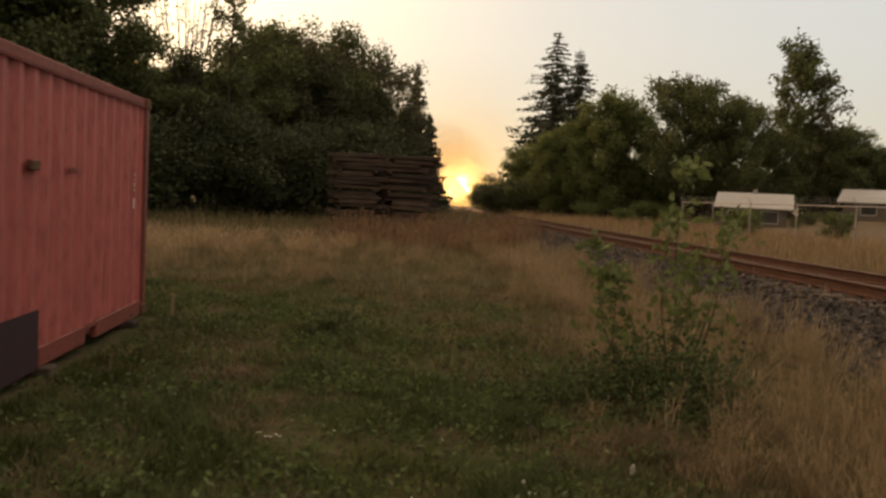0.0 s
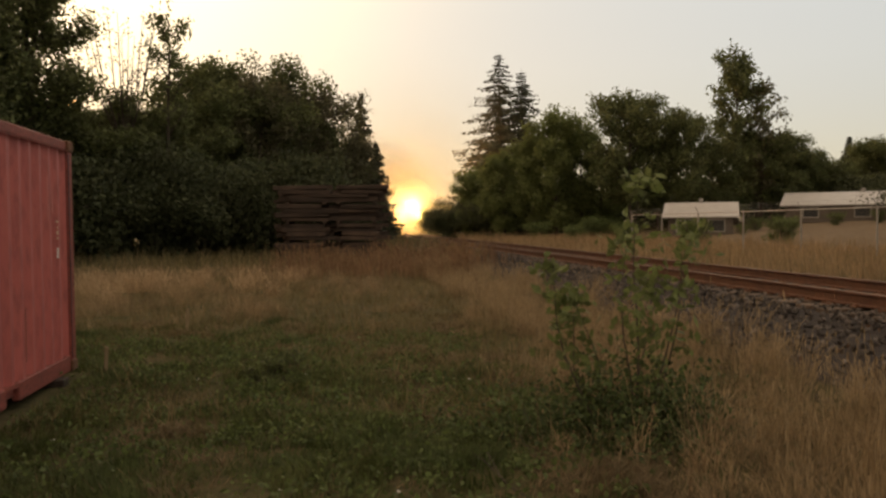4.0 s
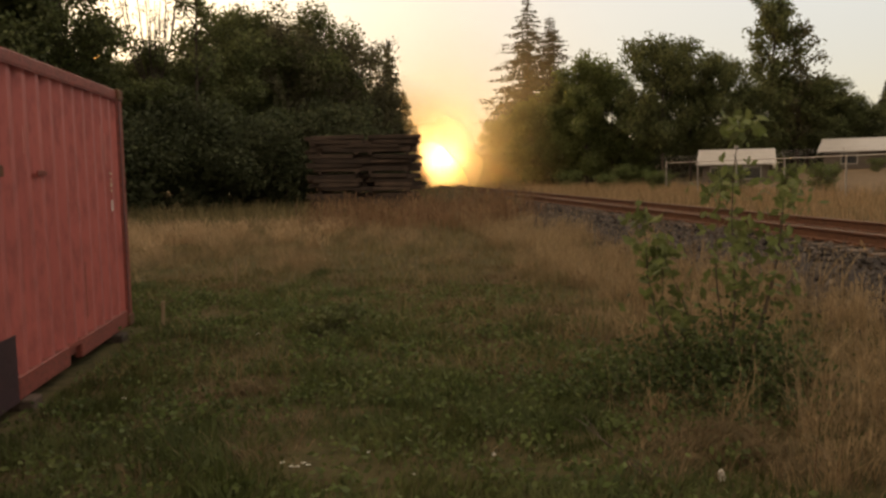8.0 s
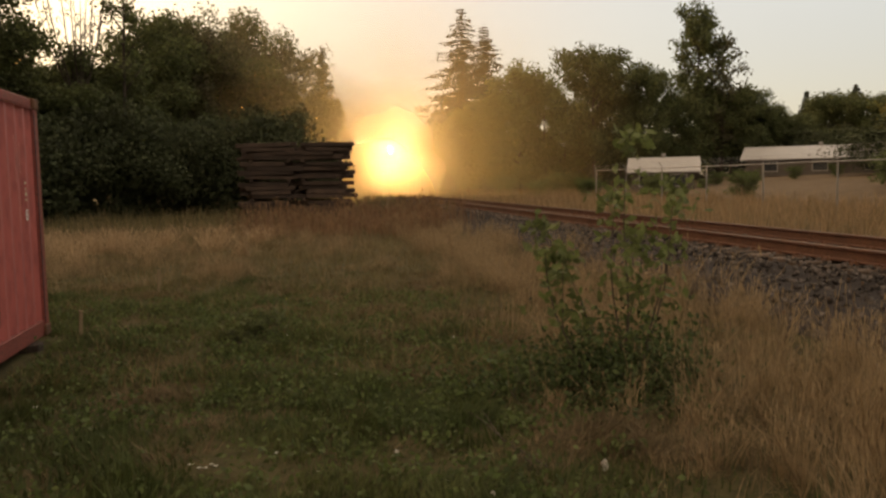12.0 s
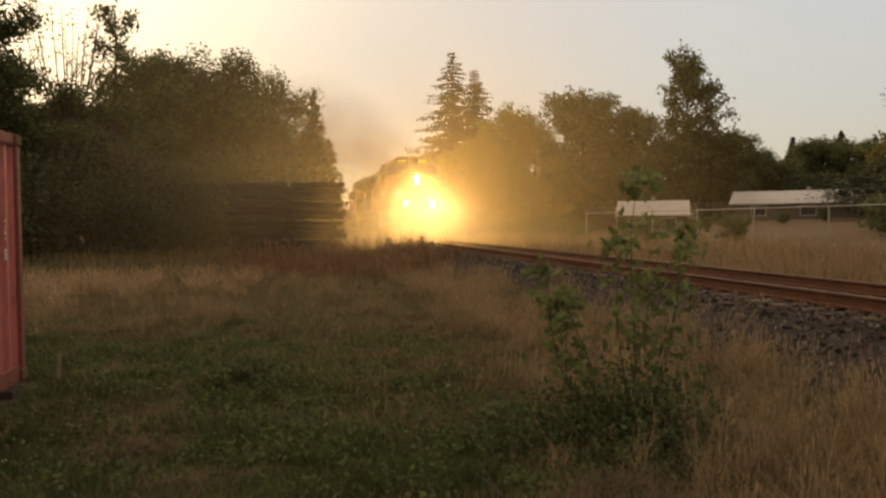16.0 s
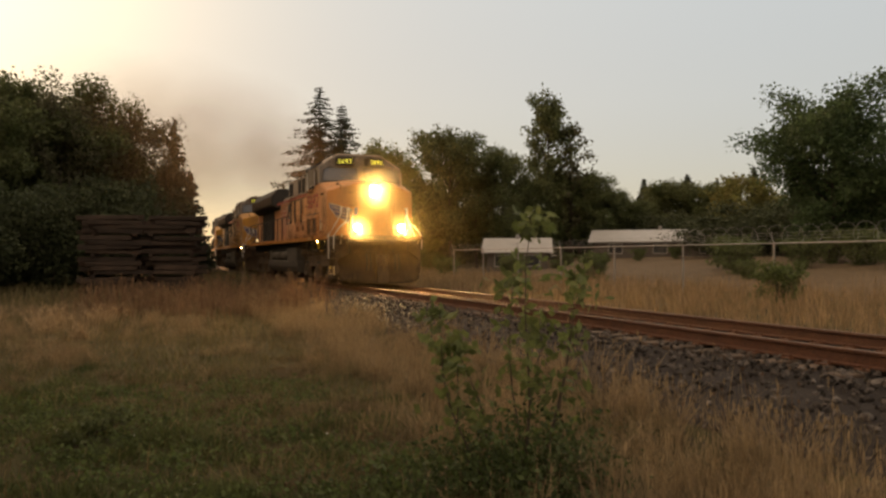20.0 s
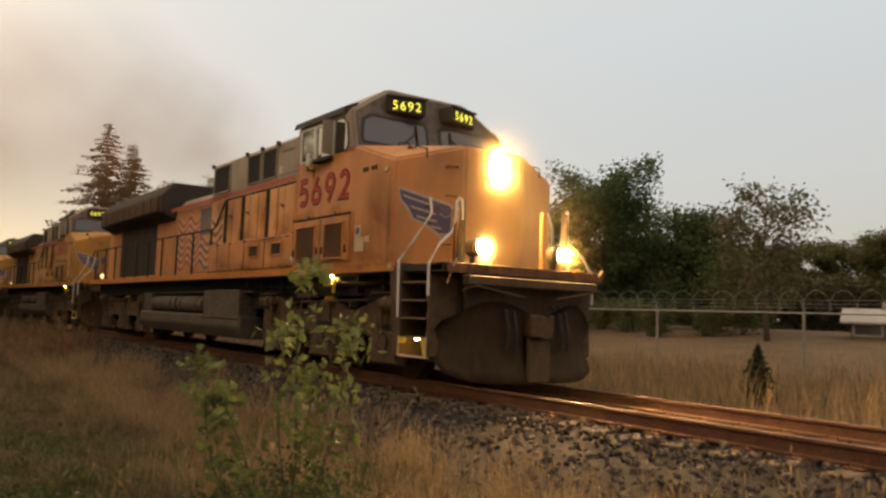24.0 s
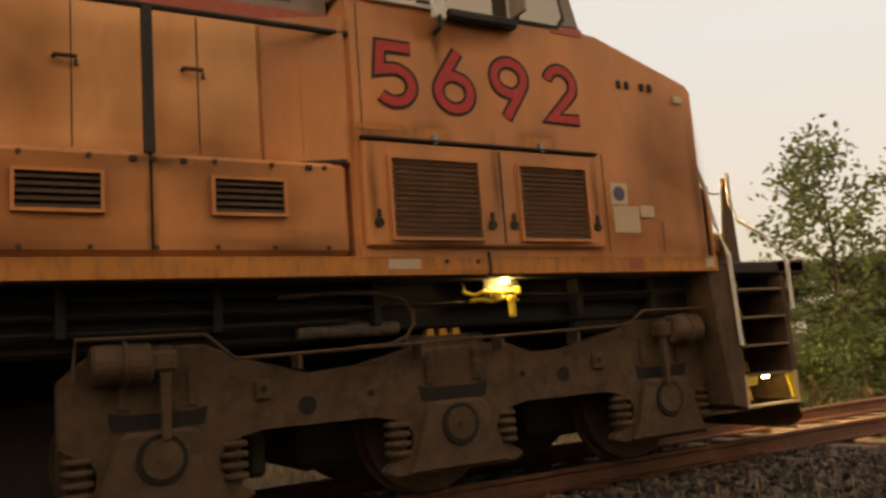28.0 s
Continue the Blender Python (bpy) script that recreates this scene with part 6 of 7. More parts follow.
def build_woods():
    g = "trees of the dark wood"
    dark = "dense dark green broadleaved tree at the edge of a wood"
    a = broadleaf(12.6, 4.2, 21, 34000, 0.21, M_LEAF_DARK, dark, at(*spot(7.4, 54), 10), group=g, crown_from=0.12, limbs=22, clump=0.75)
    b = broadleaf(13.0, 4.8, 22, 38000, 0.21, M_LEAF_DARK, dark, at(*spot(3.6, 58), 50), group=g, crown_from=0.12, limbs=22, clump=0.75)
    c = broadleaf(12, 3.6, 23, 9000, 0.20, M_LEAF_GREY, "browning thin-leaved tree at the edge of a wood", at(*spot(0.0, 60), 80), group=g, crown_from=0.2, limbs=18, clump=0.6)
    # trees: bearing, distance, which, scale, height scale
    # trees at bearings 79 to 104 are unseen, made tall to darken window reflections
    for k, (be, d, ob, s, sz) in enumerate([(10.6, 50, a, 0.9, 0.70), (13.5, 48, b, 0.95, 0.68), (17.2, 45, a, 1.0, 0.64), (21.8, 42, b, 1.0, 0.95), (24, 40, a, 1.05, 0.98), (28, 38, b, 1.1, 1.0), (32, 36, a, 1.1, 0.8), (37, 34, b, 1.2, 0.66), (43, 32, a, 1.2, 0.62)] + [
                                             (1.8, 57, c, 0.9, 1.02), (4.4, 55, c, 0.9, 1.04), (1.8, 62, a, 0.8, 0.88), (5.5, 62, b, 0.9, 0.9), (-0.8, 66, b, 0.6, 0.66), (-1.9, 60, c, 0.7, 0.72), (9, 60, a, 1.0, 0.78), (15, 58, b, 1.1, 0.72), (22, 55, a, 1.2, 0.9), (29, 52, b, 1.2, 1.1), (36, 50, a, 1.3, 0.8), (50, 31, b, 1.2, 0.62), (58, 29, a, 1.2, 0.7), (79, 24, a, 1.4, 2.1), (89, 23, a, 1.4, 2.1), (96, 24, b, 1.4, 2.0), (104, 25, b, 1.4, 1.8), (114, 28, a, 1.2, 1.4), (125, 32, b, 1.2, 1.0)]):
        copy_thing(ob, at(*spot(be, d), 37 * k, s, sz))
    tall = broadleaf(18, 3.9, 31, 22000, 0.20, M_LEAF_DARK, "tall dark tree with a loose crown against the sky", at(*spot(18.6, 42)), group=g, crown_from=0.42, limbs=24, clump=0.6)
    copy_thing(tall, at(*spot(24.5, 40), 120, 1.0, 1.05))
    copy_thing(tall, at(*spot(30, 38), 200, 1.05, 1.05))
    bare_tree(13.0, 2.4, 33, at(*spot(13.0, 46)))
    broadleaf(14.4, 1.3, 34, 2000, 0.2, M_LEAF_DARK, "slim tree with a thin crown", at(*spot(10.2, 46)), crown_from=0.5, limbs=18, clump=0.5)
    conifer(12.4, 2.6, 35, 46, M_NEEDLE, "dark conifer at the end of the wood", at(*spot(-2.6, 66)))
    conifer(9.0, 2.4, 36, 46, M_NEEDLE, "small conifer with a drooping branch by the track", at(*spot(-3.6, 72)))
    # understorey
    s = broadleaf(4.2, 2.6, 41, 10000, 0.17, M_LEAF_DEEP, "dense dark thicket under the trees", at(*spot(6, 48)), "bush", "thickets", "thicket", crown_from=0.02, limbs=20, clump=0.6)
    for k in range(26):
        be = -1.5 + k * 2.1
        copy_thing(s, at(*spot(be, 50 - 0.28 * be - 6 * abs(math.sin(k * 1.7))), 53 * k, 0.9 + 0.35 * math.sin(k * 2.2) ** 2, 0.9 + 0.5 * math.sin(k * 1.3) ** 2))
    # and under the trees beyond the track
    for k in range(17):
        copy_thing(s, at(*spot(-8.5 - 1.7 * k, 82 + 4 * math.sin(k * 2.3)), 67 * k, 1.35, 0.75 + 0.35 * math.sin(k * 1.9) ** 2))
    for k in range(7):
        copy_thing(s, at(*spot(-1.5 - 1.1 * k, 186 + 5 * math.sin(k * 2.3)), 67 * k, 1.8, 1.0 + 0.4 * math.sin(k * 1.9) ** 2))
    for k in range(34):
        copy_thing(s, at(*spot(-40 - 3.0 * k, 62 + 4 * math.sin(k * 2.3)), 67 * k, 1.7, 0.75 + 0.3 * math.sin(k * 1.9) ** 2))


def build_right_trees():
    g = "trees beyond the track"
    conifer(20.6, 8.2, 51, 120, M_NEEDLE, "tall dark conifer with a pointed top", at(*spot(-12.2, 92)), g, 0.12, 0.52, 1.3)
    conifer(18.8, 6.4, 52, 110, M_NEEDLE, "tall dark conifer with a pointed top", at(*spot(-13.75, 93)), g, 0.08, 0.50, 1.2)
    mid = broadleaf(11.3, 3.6, 53, 24000, 0.24, M_LEAF_DARK, "dark broadleaved tree beyond the track", at(*spot(-21.2, 67), 0, 0.85, 1.04), group=g, crown_from=0.2, limbs=20, clump=0.7)
    pale = broadleaf(11.3, 2.8, 54, 19000, 0.24, M_LEAF_SHRUB, "tall green thicket tree beside the track", at(*spot(-16.2, 70)), group=g, crown_from=0.08, limbs=22, clump=0.7)
    broadleaf(15.2, 2.5, 155, 12000, 0.27, M_LEAF_DARK, "tall dark tree with a ragged upright crown", at(*spot(-28.0, 74)), group=g, crown_from=0.05, limbs=32, clump=0.6, ragged=0.75)
    broadleaf(12.6, 2.0, 156, 2300, 0.30, M_LEAF_GREY, "thin half-bare tree beside a taller one", at(*spot(-29.6, 75)), group=g, crown_from=0.15, limbs=26, clump=0.5, ragged=0.6)
    yel = broadleaf(8.0, 3.4, 56, 5000, 0.34, M_LEAF_PALE, "broad tree with yellowing leaves", at(*spot(-41, 85)), group=g, crown_from=0.12, limbs=18, clump=0.7)
    for k, (be, d, ob, s, sz) in enumerate([(-14.6, 72, pale, 0.8, 0.85), (-17.9, 72, pale, 0.8, 0.90), (-12.5, 74, pale, 0.9, 0.72), (-10.4, 80, pale, 0.8, 0.62), (-19.2, 74, pale, 0.8, 0.66), (-23.0, 70, mid, 0.7, 0.72), (-24.9, 68, mid, 0.75, 0.84), (-26.5, 72, mid, 0.7, 0.62), (-30.2, 76, mid, 1.0, 0.66), (-31.8, 78, mid, 0.9, 0.55), (-33.4, 80, mid, 0.8, 0.48), (-29.2, 80, mid, 1.0, 0.70)] + [
                                             (-36, 100, mid, 1.2, 0.75), (-38, 98, mid, 1.2, 0.7), (-43.5, 90, yel, 0.9, 0.8), (-45.5, 88, mid, 1.0, 0.62), (-47.5, 80, mid, 1.1, 0.66), (-50, 76, mid, 1.0, 0.62), (-53, 74, mid, 1.1, 0.62), (-57, 70, mid, 1.0, 0.58), (-61, 72, mid, 1.1, 0.62), (-64, 66, mid, 1.0, 0.62), (-68, 64, mid, 1.1, 0.72), (-71, 60, pale, 1.0, 0.62), (-74, 62, mid, 1.2, 0.75), (-78, 64, mid, 1.2, 0.7), (-82, 62, pale, 1.1, 0.62), (-87, 66, mid, 1.2, 0.7), (-92, 66, mid, 1.2, 0.7), (-98, 64, mid, 1.2, 0.75)] + [
                                             (-104, 62, mid, 1.2, 0.7), (-110, 62, mid, 1.2, 0.8), (-116, 60, pale, 1.1, 0.7), (-122, 58, mid, 1.2, 0.8), (-128, 55, mid, 1.2, 0.8), (-134, 52, pale, 1.1, 0.45), (-140, 50, mid, 1.2, 0.4), (-146, 48, mid, 1.2, 0.42), (-152, 46, pale, 1.1, 0.6), (-160, 46, mid, 1.2, 0.8), (-170, 46, mid, 1.2, 0.8), (178, 44, mid, 1.2, 0.8), (165, 42, pale, 1.2, 0.8), (150, 40, mid, 1.2, 0.8), (138, 36, mid, 1.2, 0.8)]):
        copy_thing(ob, at(*spot(be, d), 71 * k, s, sz))
    far = conifer(12.5, 4.0, 57, 34, M_NEEDLE, "distant dark conifer against the evening sky", at(*spot(-34.6, 135)), "distant conifers", 0.1, 0.7)
    for k, be in enumerate([-35.4, -36.2, -37.4, -38.1, -39.3, -40.2, -41.6, -42.4, -44.6, -46.0, -47.3, -49.1, -51, -53.2, -56, -58.3, -60.4, -62.6, -65.3, -67.2, -70, -73, -75.4, -79, -84, -89, -94]):
        copy_thing(far, at(*spot(be, 128 + 14 * math.sin(k * 2.1)), 40 * k, 1.0, 0.8 + 0.32 * math.sin(k * 3.3)))
    # the big walnut-like tree behind the fence and its neighbours
    broadleaf(9.7, 4.1, 58, 36000, 0.20, M_LEAF_COOL, "big spreading green tree behind the fence", at(35.6, 34.4), group=g, crown_from=0.14, limbs=30, clump=0.75)
    broadleaf(6.9, 2.9, 59, 15000, 0.19, M_LEAF_COOL, "round green tree behind the fence", at(37.5, 29.2), group=g, crown_from=0.1, limbs=22, clump=0.7)
    broadleaf(7.2, 2.4, 60, 3600, 0.18, M_LEAF_GREY, "thin-leaved young tree behind the fence", at(32.2, 21.5), group=g, crown_from=0.2, limbs=20, clump=0.55)
    broadleaf(4.4, 2.2, 61, 5000, 0.18, M_LEAF_MID, "bushy tree behind the fence", at(35.0, 24.5), group=g, crown_from=0.1, limbs=18, clump=0.6)
    broadleaf(5.8, 1.9, 62, 4600, 0.13, M_LEAF_SHRUB, "young green tree with a bare trunk by the track", at(17.8, 4.4), group=g, crown_from=0.32, limbs=16, clump=0.42)
    broadleaf(6.4, 1.9, 67, 5200, 0.13, M_LEAF_SHRUB, "young green tree with a bare trunk by the fence", at(17.9, -0.95), group=g, crown_from=0.34, limbs=15, clump=0.42)
    broadleaf(5.0, 1.5, 63, 2600, 0.15, M_LEAF_SHRUB, "young green tree beside the track", at(13.6, -11.4), group=g, crown_from=0.2, limbs=16, clump=0.42)
    broadleaf(6.2, 1.7, 64, 3000, 0.15, M_LEAF_SHRUB, "young green tree beside the track", at(12.2, -16.5), group=g, crown_from=0.15, limbs=16, clump=0.42)
    b = broadleaf(2.0, 1.25, 65, 2800, 0.14, M_LEAF_MID, "low green bush by the fence", at(18.2, 19.9, 0, 0.7), "bush", "bushes by the fence", "bush", crown_from=0.02, limbs=16, clump=0.32)
    near_bushes = [(33, 30, 1.3), (31.5, 27, 1.2), (33, 25, 1.1), (31, 32, 1.2), (34, 33, 1.4), (26, 30, 0.7), (28, 33, 1.3), (30, 36, 1.4), (20.5, 6.5, 0.7), (24, 40, 1.1), (21, 44, 1.2), (19, 50, 1.1), (20, 2.2, 0.9), (17.5, 2.6, 0.9), (17.2, 4.6, 0.8), (18.6, 3.6, 1.1), (12.6, 5.5, 0.36), (12.2, 3.6, 0.42), (13.2, 2.2, 0.48), (12.0, 1.0, 0.40), (12.8, -0.6, 0.45), (12.2, -2.4, 0.42), (13.6, -3.6, 0.5), (12.0, -5.0, 0.4), (14.4, 0.4, 0.5), (14.8, 4.2, 0.45), (13.0, -7.0, 0.45)]
    far_bushes = [(15.5, -4.6, 0.6), (15.6, 2.0, 0.55), (19.5, -1.5, 0.8), (17, -6, 0.7), (15.5, -9, 0.6), (17.5, 8.3, 0.5), (14.5, -14, 0.8), (16, -18, 1.0), (24, 66, 1.3), (21, 62, 1.4), (17.5, 56, 1.0), (16.8, 63, 1.2), (30.2, 54.0, 0.75), (32.4, 52.8, 0.6), (34.6, 51.2, 0.7), (36.8, 49.8, 0.65), (25.0, 52.5, 0.6), (28.0, 51.6, 0.55), (10.9, -13.5, 1.0), (11.3, -16.2, 1.3), (10.4, -11.6, 0.6), (12.0, -19.5, 1.0)]
    for x, y, s in near_bushes + far_bushes:
        copy_thing(b, at(x, y, 60 * x, s))
    conifer(1.25, 0.45, 66, 40, M_NEEDLE, "small dark self-sown conifer beside the track", at(14.5, 10.0), "", 0.05, 0.10)


build_woods()
build_right_trees()


def build_near_bush():
    """The tall weedy shrub between the camera and the track: a dense foot and a few long leafy stems."""
    rng, r = np.random.default_rng(71), random.Random(71)
    t = thing("shrub", "weedy green shrub with long leafy stems in dry grass", "shrub", at(2.32, 5.40))
    pts = []
    stems = [(-0.55, 0.0, 1.35), (-0.42, 0.2, 1.1), (0.02, -0.05, 1.95), (0.12, 0.12, 1.55), (0.40, -0.1, 1.5), (0.52, 0.1, 1.62), (0.30, 0.2, 1.2), (-0.15, 0.25, 1.1)]
    for x, y, h in stems:
        way = Vector((x * 0.55 + r.uniform(-0.1, 0.1), y, h))
        base = Vector((x * 0.45, y * 0.6, 0))
        line = [base + way * u + Vector((0.05 * math.sin(u * 6 + x * 9), 0.04 * math.cos(u * 5 + x * 7), 0)) for u in np.linspace(0, 1, 7)]
        part("stem", tube(line, 0, 5, None, [0.010 - 0.0013 * i for i in range(7)]), M_BARK, t)
        for i in range(72):
            u = 0.25 + 0.78 * r.random() ** 0.8
            p = base + way * u
            wide = 0.10 - 0.03 * u
            pts.append((p.x + r.gauss(0, wide), p.y + r.gauss(0, wide), p.z + r.gauss(0, 0.035)))
        for i in range(26):
            pts.append((base.x + way.x + r.gauss(0, 0.07), base.y + way.y + r.gauss(0, 0.07), base.z + way.z + r.gauss(-0.03, 0.05)))
    part("foliage", many_quads("foliage", leaf_quads(np.array(pts), 0.085, rng)), M_LEAF_SHRUB, t)
    # the foot: several leafy mounds that run out to the left, coloured darker as shaded leaves
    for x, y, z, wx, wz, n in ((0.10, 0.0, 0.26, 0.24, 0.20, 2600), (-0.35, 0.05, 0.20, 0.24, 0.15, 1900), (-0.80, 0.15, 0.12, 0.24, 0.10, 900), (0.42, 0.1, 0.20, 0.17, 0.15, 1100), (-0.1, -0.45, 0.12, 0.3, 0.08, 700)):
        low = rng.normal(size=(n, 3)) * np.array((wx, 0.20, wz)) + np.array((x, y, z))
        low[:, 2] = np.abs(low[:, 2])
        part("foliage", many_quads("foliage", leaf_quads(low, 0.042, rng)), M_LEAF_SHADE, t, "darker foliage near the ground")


build_near_bush()


# ---- grass, as joined blades ----
def blades(name, n, place, height, width, mat, label, seed, bend=0.55, heads=False, head=2.2):
    rng = np.random.default_rng(seed)
    xy = place(rng, n)
    n = len(xy)
    z = np.array([max(ground_z(x, y), bed_height(abs(x - track_x(y))) - 0.03 if abs(x - track_x(y)) < 3.3 else -9) for x, y in xy])
    base = np.column_stack([xy, z - 0.02])
    drift = np.array([noise.noise((x * 0.7, y * 0.7, seed)) + 0.5 * noise.noise((x * 2.5, y * 2.5, seed)) for x, y in xy])
    ang = drift * 9.0 + rng.normal(0, 1.0, n)
    h = height(xy, rng)
    lean = np.column_stack([np.cos(ang), np.sin(ang), np.zeros(n)]) * (h * rng.uniform(0.05, bend, n))[:, None]
    side = np.column_stack([-np.sin(ang + rng.normal(0, 0.6, n)), np.cos(ang), np.zeros(n)]) * (width * rng.uniform(0.6, 1.3, n))[:, None]
    up = np.column_stack([np.zeros(n), np.zeros(n), h])
    mid = base + up * 0.55 + lean * 0.35
    tip = base + up + lean
    q1 = np.stack([base - side, base + side, mid + side * 0.8, mid - side * 0.8], 1)
    q2 = np.stack([mid - side * 0.8, mid + side * 0.8, tip + side * 0.15, tip - side * 0.15], 1)
    quads = [q1, q2]
    if heads:
        hd = (rng.uniform(size=n) < 0.45)
        c = tip[hd]
        s = side[hd] * head
        u = up[hd] * 0.09 if head < 3 else np.array((0, 0, 0.016))
        quads.append(np.stack([c - u * 1.1, c + s, c + u * 0.9, c - s], 1))
    tagged(part(name, many_quads(name, np.concatenate(quads)), mat), label, "grass", kind="stuff")


def dry_share(x, y):
    """How far the sward is dry and tall at a place: green by the container, dry towards the track."""
    wob = 1.0 * noise.noise((x * 0.35, y * 0.22, 5.0)) + 0.6 * noise.noise((x * 1.1, y * 0.9, 9.0))
    far = smooth(11.5, 16.0, y + 1.8 * wob)
    side = smooth(1.3, 2.9, x - 0.05 * y + 0.8 * wob)
    return max(side, far)


def brown_share(x, y):
    """Where the short sward is trodden brown rather than green."""
    wob = noise.noise((x * 0.5, y * 0.35, 21.0)) + 0.7 * noise.noise((x * 1.6, y * 1.2, 23.0))
    return smooth(-0.1, 0.9, 0.55 * smooth(-1.6, 1.6, x - 0.03 * y) + 0.45 * smooth(7, 12, y) + 0.75 * wob - 0.1)


def by_container(x, y):
    return x < -2.45 and 2.8 < y < 9.2


def near_dry(rng, n, each=22, wide=0.05):
    """Dry grass in tussocks: thick towards the track, in pale patches towards the wood, thin on the ballast's foot."""
    out = []
    while len(out) * each < n:
        y = -5 + 35 * rng.random() ** 1.9
        x = rng.uniform(-9, TRACK_X - 2.4)
        if x * x + (y + 0.3) ** 2 < 3.2 or by_container(x, y):
            continue
        d = dry_share(x, y)
        patch = noise.noise((x * 0.55, y * 0.4, 12.0)) + 0.6 * noise.noise((x * 1.9, y * 1.6, 14.0))
        clump = noise.noise((x * 2.2, y * 2.2, 31.0))
        if y > 8 and x < 2.6 + 0.02 * y:
            d *= 0.02 + 0.55 * smooth(0.12, 0.5, patch + (0.25 if x < 0 and y > 12 else 0.0))
        else:
            d *= 0.35 + 0.65 * smooth(-0.25, 0.3, clump)
        d *= 1 - 0.94 * smooth(4.25, 4.85, x + 0.5 * patch)
        if rng.random() < d:
            out.append((x, y))
    many = np.repeat(np.array(out), each, axis=0)[:n]
    return many + rng.normal(size=many.shape) * wide


def near_green(rng, n):
    out = []
    while len(out) < n:
        y = -6 + 21.6 * rng.random() ** 0.85
        if rng.random() > (0.3 if y < 0.5 else 1.1 - 0.055 * y):
            continue
        x = rng.uniform(-9, 4.2)
        tufty = noise.noise((x * 1.7, y * 1.7, 41.0)) + 0.8 * noise.noise((x * 4.3, y * 4.3, 43.0))
        if rng.random() < (1.05 - dry_share(x, y)) * (1 - 0.9 * brown_share(x, y)) * (0.10 + 0.90 * smooth(-0.35, 0.35, tufty)) and not by_container(x, y):
            out.append((x, y))
    return np.array(out)


def near_brown(rng, n):
    out = []
    while len(out) < n:
        y = -6 + 23.6 * rng.random() ** 0.85
        if rng.random() > (0.3 if y < 0.5 else 1.1 - 0.045 * y):
            continue
        x = rng.uniform(-9, 4.2)
        tufty = noise.noise((x * 1.7, y * 1.7, 41.0)) + 0.8 * noise.noise((x * 4.3, y * 4.3, 43.0))
        if rng.random() < (0.03 + brown_share(x, y) ** 1.5) * (1.02 - dry_share(x, y)) * (0.12 + 0.88 * smooth(0.3, -0.3, tufty)) and not by_container(x, y):
            out.append((x, y))
    return np.array(out)


def far_side(rng, n):
    x = rng.uniform(TRACK_X + 2.6, 22, n)
    y = -30 + 95 * rng.random(n) ** 1.2
    return np.column_stack([x, y])


def wood_edge(rng, n):
    y = rng.uniform(28, 62, n)
    x = rng.uniform(-26, 6.0, n)
    return np.column_stack([x, y])


def tuft(xy, rng, lo, hi, seed):
    f = np.array([noise.noise((x * 1.3, y * 1.3, seed)) for x, y in xy])
    return (lo + (hi - lo) * np.clip(0.5 + 0.9 * f, 0, 1)) * rng.uniform(0.55, 1.15, len(xy))


blades("dry_grass", 90000, near_dry, lambda xy, rng: tuft(xy, rng, 0.12, 0.62, 1.0) * np.where(xy[:, 0] > 2.2, 1.0, 0.62) * np.where(xy[:, 0] > 3.7, 0.80, 1.0), 0.0028, M_GRASS_DRY, "tall dry brown grass beside the track", 81, bend=1.15, heads=True)
blades("matted_dry_grass", 60000, lambda rng, n: near_dry(rng, n, 12, 0.12), lambda xy, rng: tuft(xy, rng, 0.08, 0.26, 6.0), 0.0034, M_GRASS_STRAW, "low tangled dead grass beside the track", 86, bend=2.4)
blades("grass_stalks", 2200, lambda rng, n: near_dry(rng, n, 2, 0.1), lambda xy, rng: rng.uniform(0.5, 0.95, len(xy)) * np.where(xy[:, 0] > 3.7, 0.75, 1.0), 0.0022, M_GRASS_DRY, "tall single stalks of dry grass", 87, bend=0.3, heads=True)


def middle_ground(rng, n):
    out = []
    while len(out) < n:
        y = 6.5 + 22 * rng.random() ** 1.3
        x = rng.uniform(-13, 4.5)
        if not (x < -2.45 and y < 9.2) and rng.random() < 0.12 + brown_share(x, y) + 0.4 * smooth(13, 18, y):
            out.append((x, y))
    return np.array(out)


blades("middle_grass", 45000, middle_ground, lambda xy, rng: tuft(xy, rng, 0.06, 0.26, 8.0), 0.0065, M_GRASS_MID, "rough brownish grass in front of the wood", 88, bend=0.9)
blades("trodden_grass", 85000, near_brown, lambda xy, rng: tuft(xy, rng, 0.015, 0.13, 2.0), 0.0042, M_GRASS_STRAW, "short trodden brown grass among the green", 82, bend=1.6)
blades("green_grass", 130000, near_green, lambda xy, rng: tuft(xy, rng, 0.02, 0.19, 3.0), 0.0045, M_GRASS_GREEN, "short rough green grass and clover", 83, bend=1.0)
blades("weed_stalks", 900, lambda rng, n: near_dry(rng, n, 3, 0.12), lambda xy, rng: rng.uniform(0.35, 0.8, len(xy)), 0.0035, M_STALK, "dark brown dead weed stalks in the dry grass", 89, bend=0.25, heads=True, head=5.0)


def before_stack(rng, n):
    """Tall dead weeds about the stack of ties and along the foot of the bank."""
    mids = np.array([(rng.uniform(-1.5, 5.0), rng.uniform(23.0, 34.0)) for _ in range(60)])
    return mids[rng.integers(0, 60, n)] + rng.normal(size=(n, 2)) * 0.38


blades("dead_weeds", 4200, before_stack, lambda xy, rng: tuft(xy, rng, 0.35, 1.0, 9.0), 0.010, M_WEEDBROWN, "tall reddish brown dead weeds before the stacked ties", 96, bend=0.5, heads=True)

def pale_clumps(rng, n):
    """A few bleached tussocks where the sward meets the wood."""
    mids = np.array([(rng.uniform(-7.0, -0.5), rng.uniform(17.5, 24.5)) for _ in range(26)])
    k = rng.integers(0, len(mids), n)
    return mids[k] + rng.normal(size=(n, 2)) * 0.14


